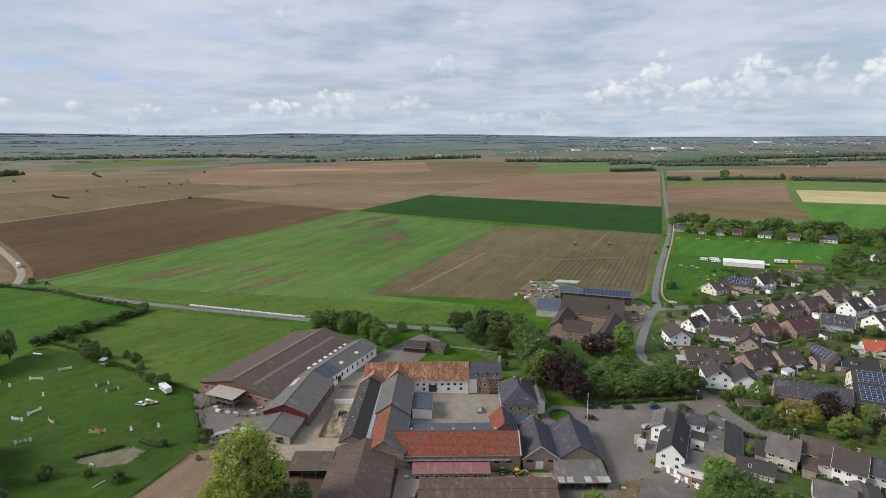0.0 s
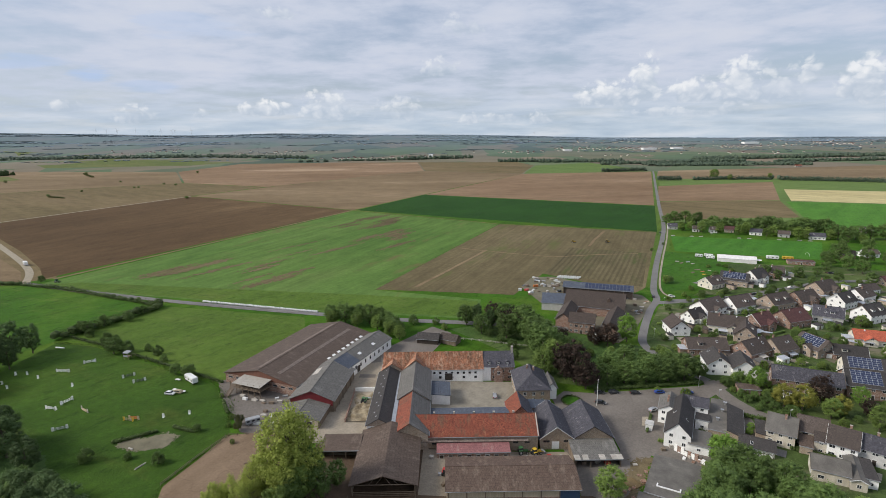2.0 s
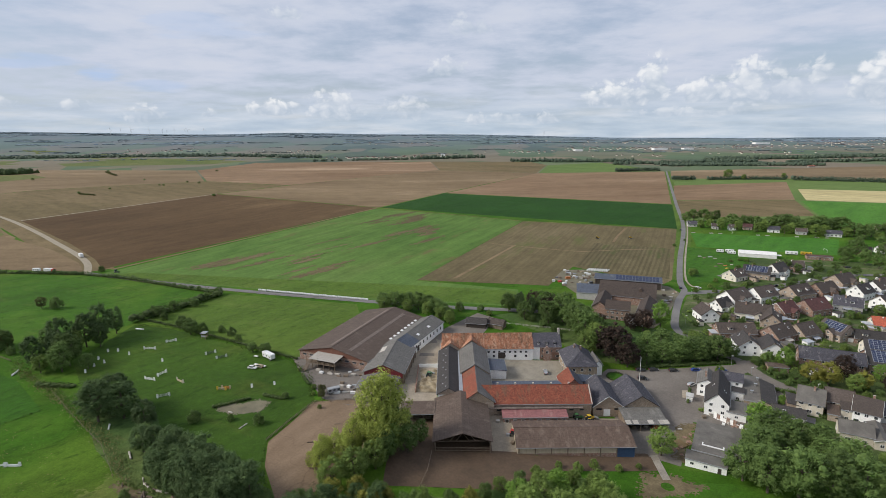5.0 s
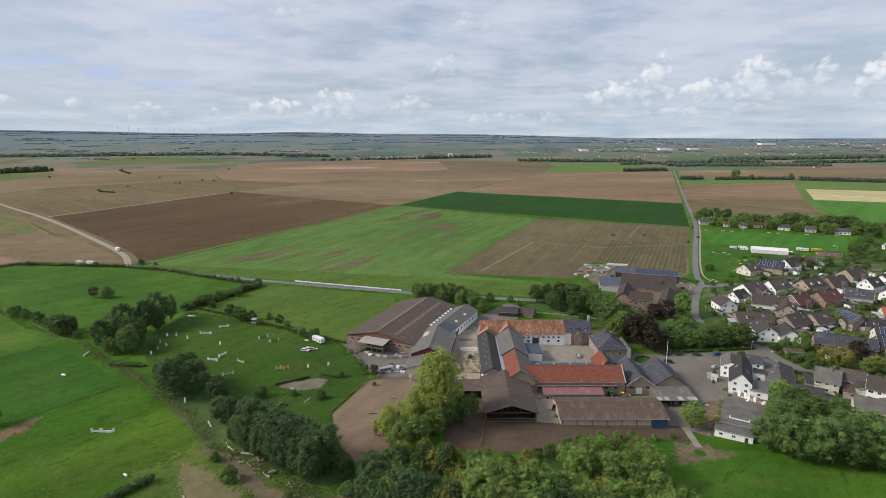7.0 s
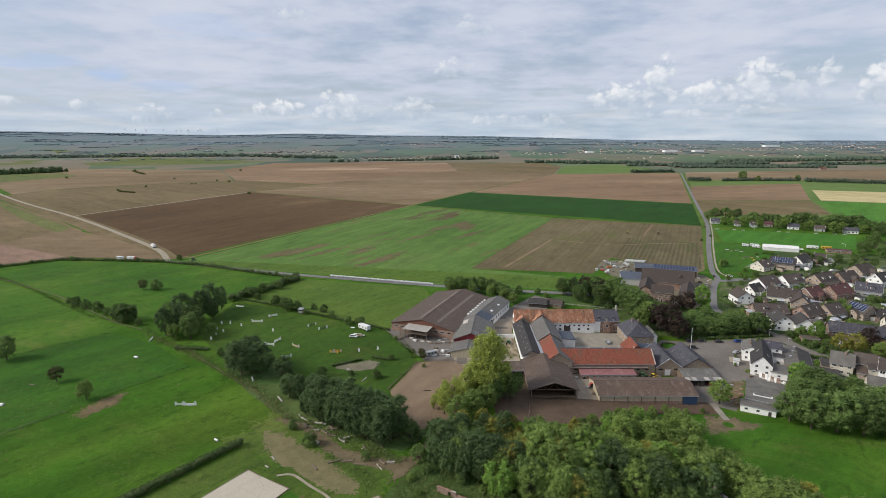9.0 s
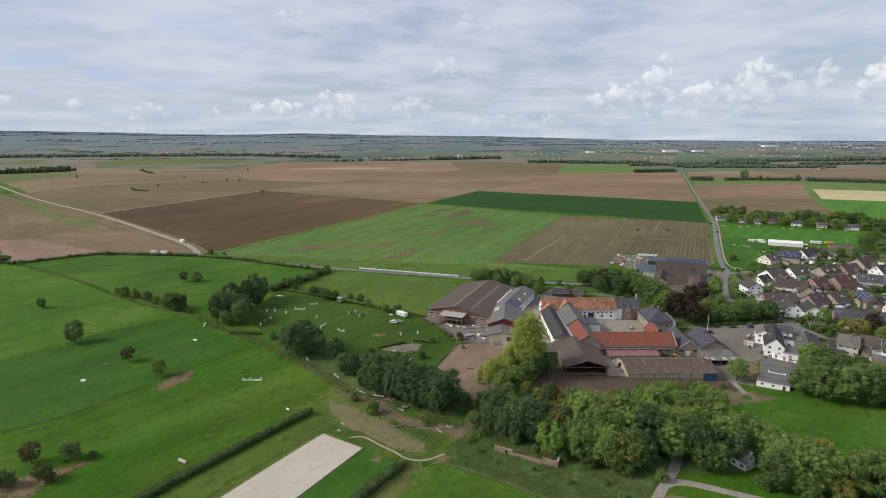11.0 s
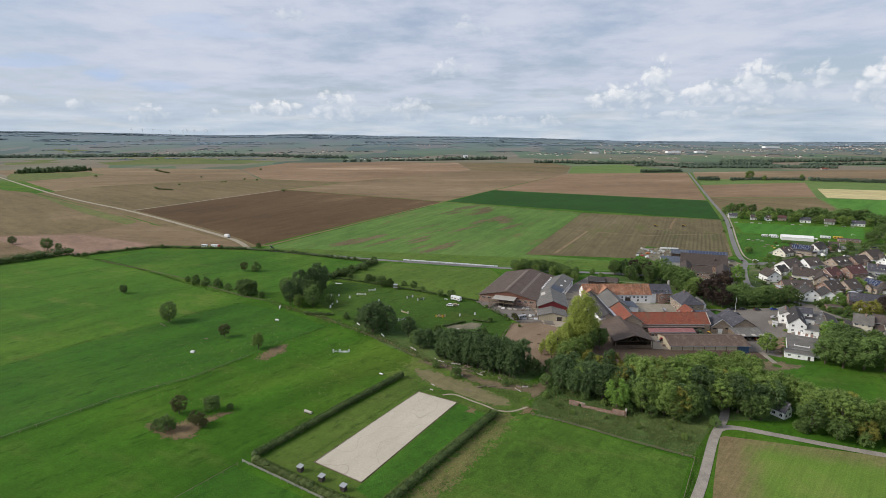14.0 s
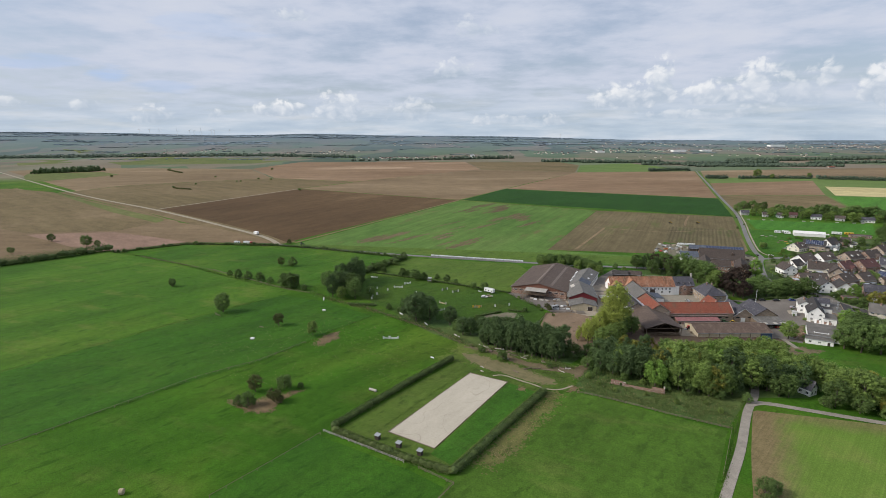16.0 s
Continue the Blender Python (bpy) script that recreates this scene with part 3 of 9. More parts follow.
M_frame = plain("white_window_frame", (0.72, 0.72, 0.70), 0.5, 0, 0.06)
M_glass = glass_mat("window_glass")
M_panel = glass_mat("solar_cell", (0.03, 0.042, 0.09))
M_rack = plain("panel_rack_metal", (0.42, 0.44, 0.47), 0.5)
M_sky = glass_mat("rooflight_glass", (0.35, 0.37, 0.40))
M_whitepaint = plain("white_paint", (0.76, 0.76, 0.74), 0.45, 0, 0.05)
M_greypaint = plain("grey_paint", (0.30, 0.31, 0.32), 0.5)
M_steel = plain("galvanised_steel", (0.45, 0.46, 0.47), 0.45, 0.7)
M_black = plain("black_rubber", (0.022, 0.022, 0.023), 0.85)
M_yellow = plain("yellow_paint", (0.55, 0.36, 0.03), 0.5)
M_red = plain("red_paint", (0.40, 0.035, 0.03), 0.5)
M_greenpaint = plain("green_paint", (0.05, 0.14, 0.05), 0.5)
M_orangepaint = plain("orange_paint", (0.50, 0.16, 0.04), 0.5)
M_bluepaint = plain("blue_paint", (0.03, 0.07, 0.26), 0.35)
M_silver = plain("silver_paint", (0.42, 0.43, 0.44), 0.35, 0.5)
M_darkpaint = plain("dark_paint", (0.03, 0.033, 0.038), 0.3)
M_film = mat("white_bale_film", (0.50, 0.51, 0.49), (0.66, 0.67, 0.65), 1.5, 8, 0.45, 0.2, vary=0.08)
M_hay = mat("pale_hay", (0.36, 0.30, 0.19), (0.46, 0.39, 0.26), 1.5, 9, 0.95, 0.5)
M_canvas = mat("white_tent_sheet", (0.66, 0.64, 0.62), (0.78, 0.76, 0.74), 0.4, 3, 0.7, 0.1)
M_bark = mat("bark", (0.075, 0.058, 0.042), (0.13, 0.105, 0.08), 1.0, 8, 0.95, 0.5)
R_farm = roof_mat("dark_brown_tile", (0.058, 0.042, 0.034), (0.078, 0.058, 0.047), (0.090, 0.070, 0.058), 0.4, 0.9, 0.55)
R_strip = roof_mat("pale_brown_light_strip", (0.15, 0.115, 0.095), (0.18, 0.14, 0.118), (0.22, 0.18, 0.155), 0.9, 0.9, 0.5)
M_stone = mat("pale_stone", (0.34, 0.31, 0.27), (0.46, 0.43, 0.38), 0.8, 7, 0.9, 0.3, vary=0.15)

L_oak = leaf_mat("oak_leaves", (0.100, 0.160, 0.045), (0.140, 0.210, 0.056))
L_lime = leaf_mat("lime_leaves", (0.138, 0.204, 0.050), (0.190, 0.266, 0.062))
L_fresh = leaf_mat("fresh_leaves", (0.125, 0.225, 0.040), (0.205, 0.330, 0.060), 0.15)
L_poplar = leaf_mat("poplar_leaves", (0.235, 0.285, 0.058), (0.420, 0.470, 0.105), 0.12)
L_copper = leaf_mat("copper_leaves", (0.0290, 0.0242, 0.0173), (0.0726, 0.0460, 0.0345), 0.2)
L_dark = leaf_mat("dark_alder_leaves", (0.076, 0.124, 0.046), (0.106, 0.160, 0.054))
L_autumn = leaf_mat("turning_leaves", (0.066, 0.076, 0.024), (0.122, 0.126, 0.042), 0.2)
L_weed = leaf_mat("weed_leaves", (0.092, 0.135, 0.036), (0.168, 0.212, 0.064), 0.1)
L_straw = leaf_mat("dry_grass_blades", (0.1650, 0.1375, 0.0543), (0.3300, 0.2750, 0.1306), 0.1)
L_tall = leaf_mat("rank_grass_blades", (0.0473, 0.0918, 0.0154), (0.1013, 0.1553, 0.0282), 0.1)
L_yellow = leaf_mat("yellowing_leaves", (0.185, 0.190, 0.036), (0.300, 0.290, 0.060), 0.2)
L_hedge = leaf_mat("hedge_leaves", (0.055, 0.086, 0.027), (0.112, 0.156, 0.048), 0.15)
L_belt = leaf_mat("belt_leaves", (0.052, 0.078, 0.050), (0.078, 0.106, 0.066), 0.15, 0.0)
# leaf colour made paler and bluer to stand in for distance haze
L_hazewood = leaf_mat("hazed_wood_leaves", (0.135, 0.175, 0.180), (0.160, 0.200, 0.200), 0.15, 0.0)
# horizon woods: blue of the haze painted straight into the leaves
L_haze = leaf_mat("haze_blue_wood_leaves", (0.175, 0.228, 0.268), (0.195, 0.250, 0.288), 0.1, 0.0)


# ---------------------------------------------------------------- ground
def ease(a):
    a = min(max(a, 0.0), 1.0)
    return a * a * (3 - 2 * a)


CF, SF = math.cos(radians(33)), math.sin(radians(33))


def uv(u, v):
    """From the farm's own axes (u along its wings, v away from the first eye) to the world's."""
    return CF * u - SF * v, SF * u + CF * v


RIDGE_U = (-6000, -4100, -3600, -3100, -2600, -2100, -1500, -850, -200, 880, 1500, 2350, 3650, 6000)
RIDGE_Z = (180, 176, 168, 155, 131, 128, 132, 113, 103, 72, 47, 36, 22, 20)


def gz(x, y):
    """The ground's height: a shallow dip under the farm and a fall to the village, hills far off."""
    z = -1.5 * ease((x + 180) / 130) * ease((520 - y) / 200)
    z -= 4.5 * math.exp(-(((x + 45) / 80) ** 2 + ((y - 135) / 75) ** 2))
    z -= 2.5 * math.exp(-(((x + 185) / 45) ** 2 + ((y - 40) / 45) ** 2))
    v = -SF * x + CF * y
    if v > 2300:
        u = CF * x + SF * y
        k = ease((v - 2300) / 2500)
        z += float(np.interp(u, RIDGE_U, RIDGE_Z)) * k + 2.5 * k * math.sin(u / 233 + v / 700) + 5 * ease((v - 2400) / 800) * (1 - k) * math.sin(v / 190 + u / 900)
    return z


def steps(a, b, near_a, near_b, fine):
    """Grid lines from a to b: fine within the near stretch, wider and wider beyond it."""
    mid = list(np.arange(near_a, near_b + 0.1, fine))
    s, out = fine, near_b
    while out < b:
        s *= 1.12
        out = min(out + s, b)
        mid.append(out)
    s, out = fine, near_a
    while out > a:
        s *= 1.12
        out = max(out - s, a)
        mid.insert(0, out)
    return [float(m) for m in mid]


GU, GV = steps(-6000, 6000, -330, 100, 10), steps(-900, 4700, -120, 380, 10)


def mesh_ob(name, verts, faces, material, parent=None, soft=False):
    me = bpy.data.meshes.new(name)
    me.from_pydata(verts, [], faces)
    me.materials.append(material)
    if soft:
        me.polygons.foreach_set("use_smooth", [True] * len(me.polygons))
    ob = new(name, me)
    ob.parent = parent
    return ob


def far_mat():
    """Near grass, far patchwork of fields, with distance haze mixed into the far colour."""
    m, nt, b = principled("open_land")
    p = spot(nt, "world")
    flat_p = stretch(nt, p, 1, 1, 0.0)
    rot = stretch(nt, flat_p, 1.0, 0.62, 1.0, radians(-33))
    vor = nt.nodes.new("ShaderNodeTexVoronoi")
    vor.distance = "MANHATTAN"
    vor.inputs["Scale"].default_value = 0.0042
    nt.links.new(rot, vor.inputs["Vector"])
    hue = nt.nodes.new("ShaderNodeSeparateColor")
    nt.links.new(vor.outputs["Color"], hue.inputs[0])
    fields = ramp(nt, hue.outputs[0], [(0.0, (0.095, 0.140, 0.075)), (0.22, (0.135, 0.165, 0.092)), (0.36, (0.085, 0.130, 0.078)), (0.48, (0.205, 0.165, 0.118)), (0.64, (0.145, 0.152, 0.098)), (0.80, (0.195, 0.160, 0.120)), (0.92, (0.075, 0.105, 0.075))])
    n = noise_tex(nt, flat_p, 0.0035, 6, 0.65)
    fields = mixc(nt, 0.7, fields, ramp(nt, n, [(0.3, 0.7), (0.7, 1.2)]), "MULTIPLY")
    a = noise_tex(nt, p, 0.013, 5, 0.6)
    near = ramp(nt, a, [(0.32, MEADOW[0]), (0.5, MEADOW[1]), (0.68, MEADOW[2])])
    sw = noise_tex(nt, stretch(nt, p, 0.35, 1.0, 1.0, radians(-12)), 0.07, 6, 0.65)
    near = mixc(nt, mth(nt, "MULTIPLY", smooth(nt, sw, 0.50, 0.72), 0.35), near, (0.125, 0.15, 0.034))
    wide = noise_tex(nt, stretch(nt, p, 0.5, 1.0, 1.0, radians(-83)), 0.009, 4, 0.55)
    near = mixc(nt, mth(nt, "MULTIPLY", smooth(nt, wide, 0.46, 0.62), 0.65), near, (0.098, 0.158, 0.019))
    lines = noise_tex(nt, stretch(nt, p, 0.16, 1.0, 1.0, radians(-83)), 0.045, 5, 0.6)
    near = mixc(nt, 0.8, near, ramp(nt, lines, [(0.34, 0.68), (0.5, 0.98), (0.68, 1.18)]), "MULTIPLY")
    tussock = noise_tex(nt, stretch(nt, p, 0.45, 1.0, 1.0, radians(-83)), 0.24, 4, 0.62)
    near = mixc(nt, mth(nt, "MULTIPLY", smooth(nt, tussock, 0.555, 0.66), 0.5), near, (MEADOW[0][0] * 0.55, MEADOW[0][1] * 0.6, MEADOW[0][2] * 0.6))
    mid = noise_tex(nt, p, 0.32, 5, 0.7)
    near = mixc(nt, 0.5, near, ramp(nt, mid, [(0.28, 0.62), (0.72, 1.32)]), "MULTIPLY")
    tuft = noise_tex(nt, p, 1.7, 3, 0.75)
    near = mixc(nt, 0.5, near, ramp(nt, tuft, [(0.3, 0.5), (0.7, 1.5)]), "MULTIPLY")
    sp = nt.nodes.new("ShaderNodeSeparateXYZ")
    nt.links.new(stretch(nt, p, 1, 1, 1, radians(-33)), sp.inputs[0])
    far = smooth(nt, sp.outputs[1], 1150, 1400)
    # painted haze: field colour drifts to pale blue the farther off it lies
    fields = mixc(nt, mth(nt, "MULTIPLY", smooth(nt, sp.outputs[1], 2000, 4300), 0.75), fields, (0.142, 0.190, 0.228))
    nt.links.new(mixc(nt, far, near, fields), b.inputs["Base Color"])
    b.inputs["Roughness"].default_value = 0.95
    b.inputs["Specular IOR Level"].default_value = 0.1
    bump(nt, b, tuft, 0.6, 0.35)
    return m


gverts = [(*uv(u, v), gz(*uv(u, v))) for v in GV for u in GU]
nu = len(GU)
gfaces = [(j * nu + i, j * nu + i + 1, (j + 1) * nu + i + 1, (j + 1) * nu + i) for j in range(len(GV) - 1) for i in range(nu - 1)]
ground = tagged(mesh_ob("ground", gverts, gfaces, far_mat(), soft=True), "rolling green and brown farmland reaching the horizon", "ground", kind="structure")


def patch(name, label, category, pts, material, lift=0.06):
    """A flat piece of land cover laid on the ground, cut along the ground's own grid."""
    bm = bmesh.new()
    face = bm.faces.new([bm.verts.new((x, y, 0)) for x, y in pts])
    us, vs = [CF * x + SF * y for x, y in pts], [-SF * x + CF * y for x, y in pts]
    for lines, lo, hi, no in ((GU, min(us), max(us), (CF, SF, 0)), (GV, min(vs), max(vs), (-SF, CF, 0))):
        for c in lines:
            if lo < c < hi:
                bmesh.ops.bisect_plane(bm, geom=bm.verts[:] + bm.edges[:] + bm.faces[:], plane_co=Vector(no) * c, plane_no=no, dist=1e-5)
    for v in bm.verts:
        v.co.z = gz(v.co.x, v.co.y) + lift
    bmesh.ops.recalc_face_normals(bm, faces=bm.faces[:])
    if sum(f.normal.z for f in bm.faces) < 0:
        bmesh.ops.reverse_faces(bm, faces=bm.faces[:])
    me = bpy.data.meshes.new(name)
    bm.to_mesh(me)
    bm.free()
    me.materials.append(material)
    return tagged(new(name, me), label, category, kind="structure")


def curve_pts(pts, n=6):
    """A smooth line through the points."""
    out = []
    for i in range(len(pts) - 1):
        p0, p1, p2, p3 = (Vector(pts[min(max(k, 0), len(pts) - 1)]) for k in (i - 1, i, i + 1, i + 2))
        for s in range(n):
            t = s / n
            out.append(0.5 * (2 * p1 + (p2 - p0) * t + (2 * p0 - 5 * p1 + 4 * p2 - p3) * t * t + (3 * p1 - p0 - 3 * p2 + p3) * t ** 3))
    out.append(Vector(pts[-1]))
    return out


def offset(line, d):
    out = []
    for i, p in enumerate(line):
        t = (line[min(i + 1, len(line) - 1)] - line[max(i - 1, 0)]).normalized()
        out.append((p.x - t.y * d, p.y + t.x * d))
    return out


def ribbon(name, label, category, pts, width, material, lift=0.12, smoothly=6):
    line = curve_pts(pts, smoothly)
    return patch(name, label, category, offset(line, width / 2) + offset(line, -width / 2)[::-1], material, lift)


def inside(px, py, pts):
    """Signed distance of many points from a polygon's edge, positive inside."""
    best, odd = np.full(px.shape, 1e9), np.zeros(px.shape, bool)
    for (ax, ay), (bx, by) in zip(pts, pts[1:] + pts[:1]):
        ex, ey = bx - ax, by - ay
        t = np.clip(((px - ax) * ex + (py - ay) * ey) / (ex * ex + ey * ey + 1e-9), 0, 1)
        best = np.minimum(best, np.hypot(px - ax - t * ex, py - ay - t * ey))
        odd ^= ((ay > py) != (by > py)) & (px < ex * (py - ay) / (by - ay + 1e-12) + ax)
    return np.where(odd, best, -best)


def ragged(name, label, category, pts, material, fade=2.0, cell=0.6, lift=0.08, seed=1):
    """Land cover that frays out at its edge into small separate flecks."""
    rng = np.random.default_rng(seed)
    xs = np.arange(min(p[0] for p in pts) - fade, max(p[0] for p in pts) + fade, cell)
    ys = np.arange(min(p[1] for p in pts) - fade, max(p[1] for p in pts) + fade, cell)
    gx, gy = np.meshgrid(xs, ys)
    d = inside(gx + cell / 2, gy + cell / 2, list(pts))
    wob = np.array([[noise.noise((x * 0.22, y * 0.22, seed)) for x in xs] for y in ys])
    keep = d + fade * (0.9 * wob + 0.45 * rng.normal(0, 1, d.shape)) > 0
    ids, vs, fs = {}, [], []

    def corner(i, j):
        if (i, j) not in ids:
            ids[i, j] = len(vs)
            x, y = xs[0] + j * cell + 0.3 * cell * math.sin(i * 7.1 + j * 3.3), ys[0] + i * cell + 0.3 * cell * math.sin(i * 2.7 + j * 9.1)
            vs.append((x, y, gz(x, y) + lift))
        return ids[i, j]

    for i, j in zip(*np.nonzero(keep)):
        fs.append((corner(i, j), corner(i, j + 1), corner(i + 1, j + 1), corner(i + 1, j)))
    return tagged(mesh_ob(name, vs, fs, material), label, category, kind="structure")


# fields round the farm, nearest first
patch("meadow_2", "dull green land between the outer fields", "grass", [(-112, 636), (20, 660), (160, 640), (210, 1345), (-14, 1330), (-240, 1225), (-175, 920)], M_palecrop, 0.03)
ribbon("road_verge", "dull grass verges of the country road", "grass", [(-293, 1445), (-157.5, 815), (-115, 624), (-98, 528), (-83, 425), (-71, 355)], 15, M_mown, 0.045)
patch("field_1", "bright green catch crop with bare brown streaks", "field", [(-462, 134), (-512, 536), (-280, 531), (-234, 252), (-160, 270), (-143, 238), (-232, 200), (-333, 172), (-423, 142)], M_green)
patch("field_2", "dark brown freshly ploughed field", "field", [(-478, 146), (-518, 538), (-914, 540), (-858, 216), (-620, 180), (-522, 160)], M_plough)
patch("field_3", "ridged potato field with brown and dull green rows", "field", [(-279, 531), (-110.5, 563), (-76, 353), (-79, 338), (-150, 350), (-146, 290), (-234, 253)], M_potato)
patch("field_4", "deep green beet field", "field", [(-514, 544), (-534, 745), (-153.5, 770), (-110.5, 567)], M_beet)
patch("field_5", "bare harrowed earth in reddish brown", "field", [(-534, 749), (-576, 1251), (-297, 1440), (-155.5, 776)], M_soil)
patch("field_6", "wide pale brown harrowed field", "field", [(-518, 544), (-914, 546), (-926, 747), (-885, 1249), (-578, 1252), (-538, 746)], M_tan)
patch("field_7", "dull olive stubble field with regrowth", "field", [(-918, 540), (-862, 217), (-1300, 274), (-1345, 390), (-1290, 530), (-1200, 700), (-930, 720)], M_olive)
patch("field_8", "bare reddish brown field", "field", [(-930, 724), (-1200, 704), (-1620, 940), (-1830, 1330), (-1500, 1510), (-1190, 1640), (-890, 1255)], M_soil)
patch("field_9", "pale brown field beyond the lane", "field", [(-1304, 276), (-1349, 390), (-1294, 530), (-1204, 700), (-1625, 936), (-2250, 700), (-2350, 470)], M_tan)
patch("field_10", "thin green winter crop", "field", [(-580, 1256), (-885, 1253), (-1190, 1645), (-822, 1750), (-690, 1590)], M_olive)
patch("field_11", "fresh green crop far beyond the beet", "field", [(-575, 1258), (-685, 1589), (-567, 1780), (-340, 1515), (-300, 1445)], M_palecrop)
patch("field_12", "reddish brown bare field beside the road", "field", [(-205, 1060), (-22, 1230), (-5, 912), (-160, 826)], M_soil)
patch("field_13", "olive stubble field beside the road", "field", [(-158, 822), (-5, 905), (18, 740), (-120, 654)], M_olive)
patch("field_14", "pale straw stubble field", "field", [(-2, 1087), (160, 1115), (150, 935), (9, 912)], M_straw)
patch("field_15", "bright green crop beside the stubble", "field", [(2, 900), (160, 930), (140, 680), (45, 650), (22, 740)], M_bright)
patch("field_16", "pale brown field before the woods", "field", [(-240, 1220), (-286, 1470), (6, 1700), (260, 1920), (200, 1340), (-14, 1325)], M_tan)
patch("field_17", "long green field on the plain's edge", "field", [(-3977, 1252), (-2410, 1566), (-1989, 1422), (-1937, 1180), (-2392, 866), (-3070, 1059)], M_olivegreen)
patch("field_23", "pale green strip before the copse", "field", [(-1962, 395), (-2086, 446), (-1950, 604), (-1753, 569), (-1677, 345), (-1788, 343)], M_olivegreen, 0.2)
patch("field_24", "thin green field on the plain", "field", [(-3257, 779), (-3223, 991), (-2833, 859), (-2772, 635)], M_olivegreen, 0.2)
patch("field_18", "olive field left of the lane", "field", [(-1516, 220), (-1330, 240), (-850, 186), (-740, 166), (-706, 92), (-785, 20), (-860, 15), (-1500, -60)], M_olive)
patch("field_19", "reddish bare strip behind the hedge", "field", [(-776, 16), (-706, 79), (-572, 94), (-588, 26), (-650, 14)], M_pink, 0.1)
patch("field_20", "dull stubble between hedge and lane", "field", [(-568, 92), (-704, 82), (-712, 92), (-738, 160), (-612, 158), (-520, 146), (-484, 134)], M_tan, 0.14)
patch("grass_strip", "green grass strip beside the lane", "grass", [(-1310, 236), (-850, 176), (-756, 166), (-712, 140), (-894, 160)], M_olivegreen, 0.12)
patch("field_25", "bare tan field behind the wild hedge", "field", [(-616, -40), (-604, 22), (-650, 10), (-776, 12), (-860, 11), (-1500, -64), (-1500, -420), (-700, -220)], M_tan)
rs = random.Random(31)
for n_, x0, x1, y0, y1, wide_ in ((9, -418, -350, 205, 262, 3.4), (5, -335, -312, 215, 250, 2.2), (8, -368, -312, 365, 440, 3.6), (9, -455, -385, 440, 525, 4.4), (6, -410, -330, 300, 350, 1.8)):
    for k in range(n_):
        x, y, w, L = rs.uniform(x0, x1), rs.uniform(y0, y1), wide_ * rs.uniform(0.6, 1.5), rs.uniform(14, 34)
        ragged("bare_streak", "bare brown streak in the green crop", "bare earth", [(x - w * 0.4, y - L), (x + w, y - L * 0.3), (x + w * 0.8, y + L * 0.6), (x + 1, y + L), (x - w, y + L * 0.4), (x - w * 0.9, y - L * 0.4)], M_potato, w * 0.75, 1.3, 0.1 + 0.014 * k + 0.001 * n_, 60 + k)
patch("sports_pitch", "bright green football pitch", "pitch", [(-94, 548), (33, 582), (30, 500), (-78, 478)], M_pitch)
patch("meadow_1", "green lawn beside the road", "grass", [(-86, 474), (-42, 470), (-30, 400), (-44, 372), (-66, 346)], M_lush)

patch("lane_verge", "plain green grass strip beside the lane", "grass", [(-455, 140), (-423, 144), (-333, 174), (-232, 203), (-146, 240), (-160, 266), (-236, 238), (-330, 200), (-440, 156)], M_mown, 0.09)

# paddocks and riding grounds
patch("paddock_1", "long green pasture with dry patches", "pasture", [(-326, 152), (-430, 140), (-511, 108), (-560, 82), (-540, 32), (-434, 37), (-340, 36), (-318, 60), (-322, 100)], M_meadow)
patch("pasture_1", "light grazed grass of the upper pasture", "pasture", [(-596, 24), (-539, 27), (-430, 31), (-332, 33), (-330, 22), (-336, -6), (-340, -60), (-345, -140), (-352, -300), (-640, -300), (-606, -40)], M_sunny, 0.035)
patch("pasture_2", "cool green middle strip of the pasture", "pasture", [(-330, 22), (-336, -6), (-340, -60), (-345, -140), (-352, -300), (-285, -300), (-268, -150), (-262, -98), (-252, -58), (-252, -6), (-250, 22), (-290, 27)], M_cool, 0.035)
patch("pasture_3", "cool green grass below the arena", "pasture", [(-179.5, -88), (-181, -130), (-192, -300), (-60, -300), (-54, -110), (-118, -121), (-122, -86), (-140, -85)], M_cool, 0.03)
patch("field_26", "dull bare land behind the wild hedge", "field", [(-1500, -70), (-606, 10), (-560, 92), (-720, 165), (-1500, 235)], M_tan, 0.02)
patch("paddock_2", "mown paddock beside the riding hall", "pasture", [(-324, 158), (-234, 188), (-216, 172), (-201, 113), (-212, 108), (-296, 104), (-322, 96)], M_mown)
patch("jumping_paddock", "dark short grass of the jumping paddock", "pasture", [(-318, 92), (-296, 100), (-203, 107), (-182, 100), (-170, 92), (-164, 87), (-161, 72), (-157.6, 58), (-146, 48), (-138, 42), (-170, 38), (-205, 37), (-240, 34), (-292, 50)], M_paddock)
patch("paddock_3", "green paddock beside the dressage arena", "pasture", [(-122, -14), (-112, -2), (-54, 1), (-53, -44), (-118, -120), (-124, -84)], M_fold)
patch("paddock_4", "green paddock between village and woods", "pasture", [(-40, 114), (-12, 128), (40, 133), (40, 60), (-5, 54), (-22, 62), (-36, 90)], M_meadow)
patch("field_21", "young crop thinning to a bare brown headland", "field", [(-47.4, 22.5), (-46.2, 24.4), (-36.7, 27.8), (-17.6, 34.4), (0.5, 40.4), (30, 50), (30, -60), (-41, -60), (-43.2, -34), (-44.6, -21), (-45.6, -9), (-46.6, 6.4)], crop_mat())
patch("scrub_ground", "rough weeds below the grove", "scrub", [(-114, 4), (-108, -1), (-54, 3), (-50, 37), (-80, 26), (-116, 34)], M_scrub)
ragged("bank_grass", "dull rough grass about the bank", "grass", [(-182, -4), (-184, 22), (-122, 24), (-111, 0), (-123, -10), (-150, -8)], M_lawn, 4.0, 1.0, 0.055, 14)
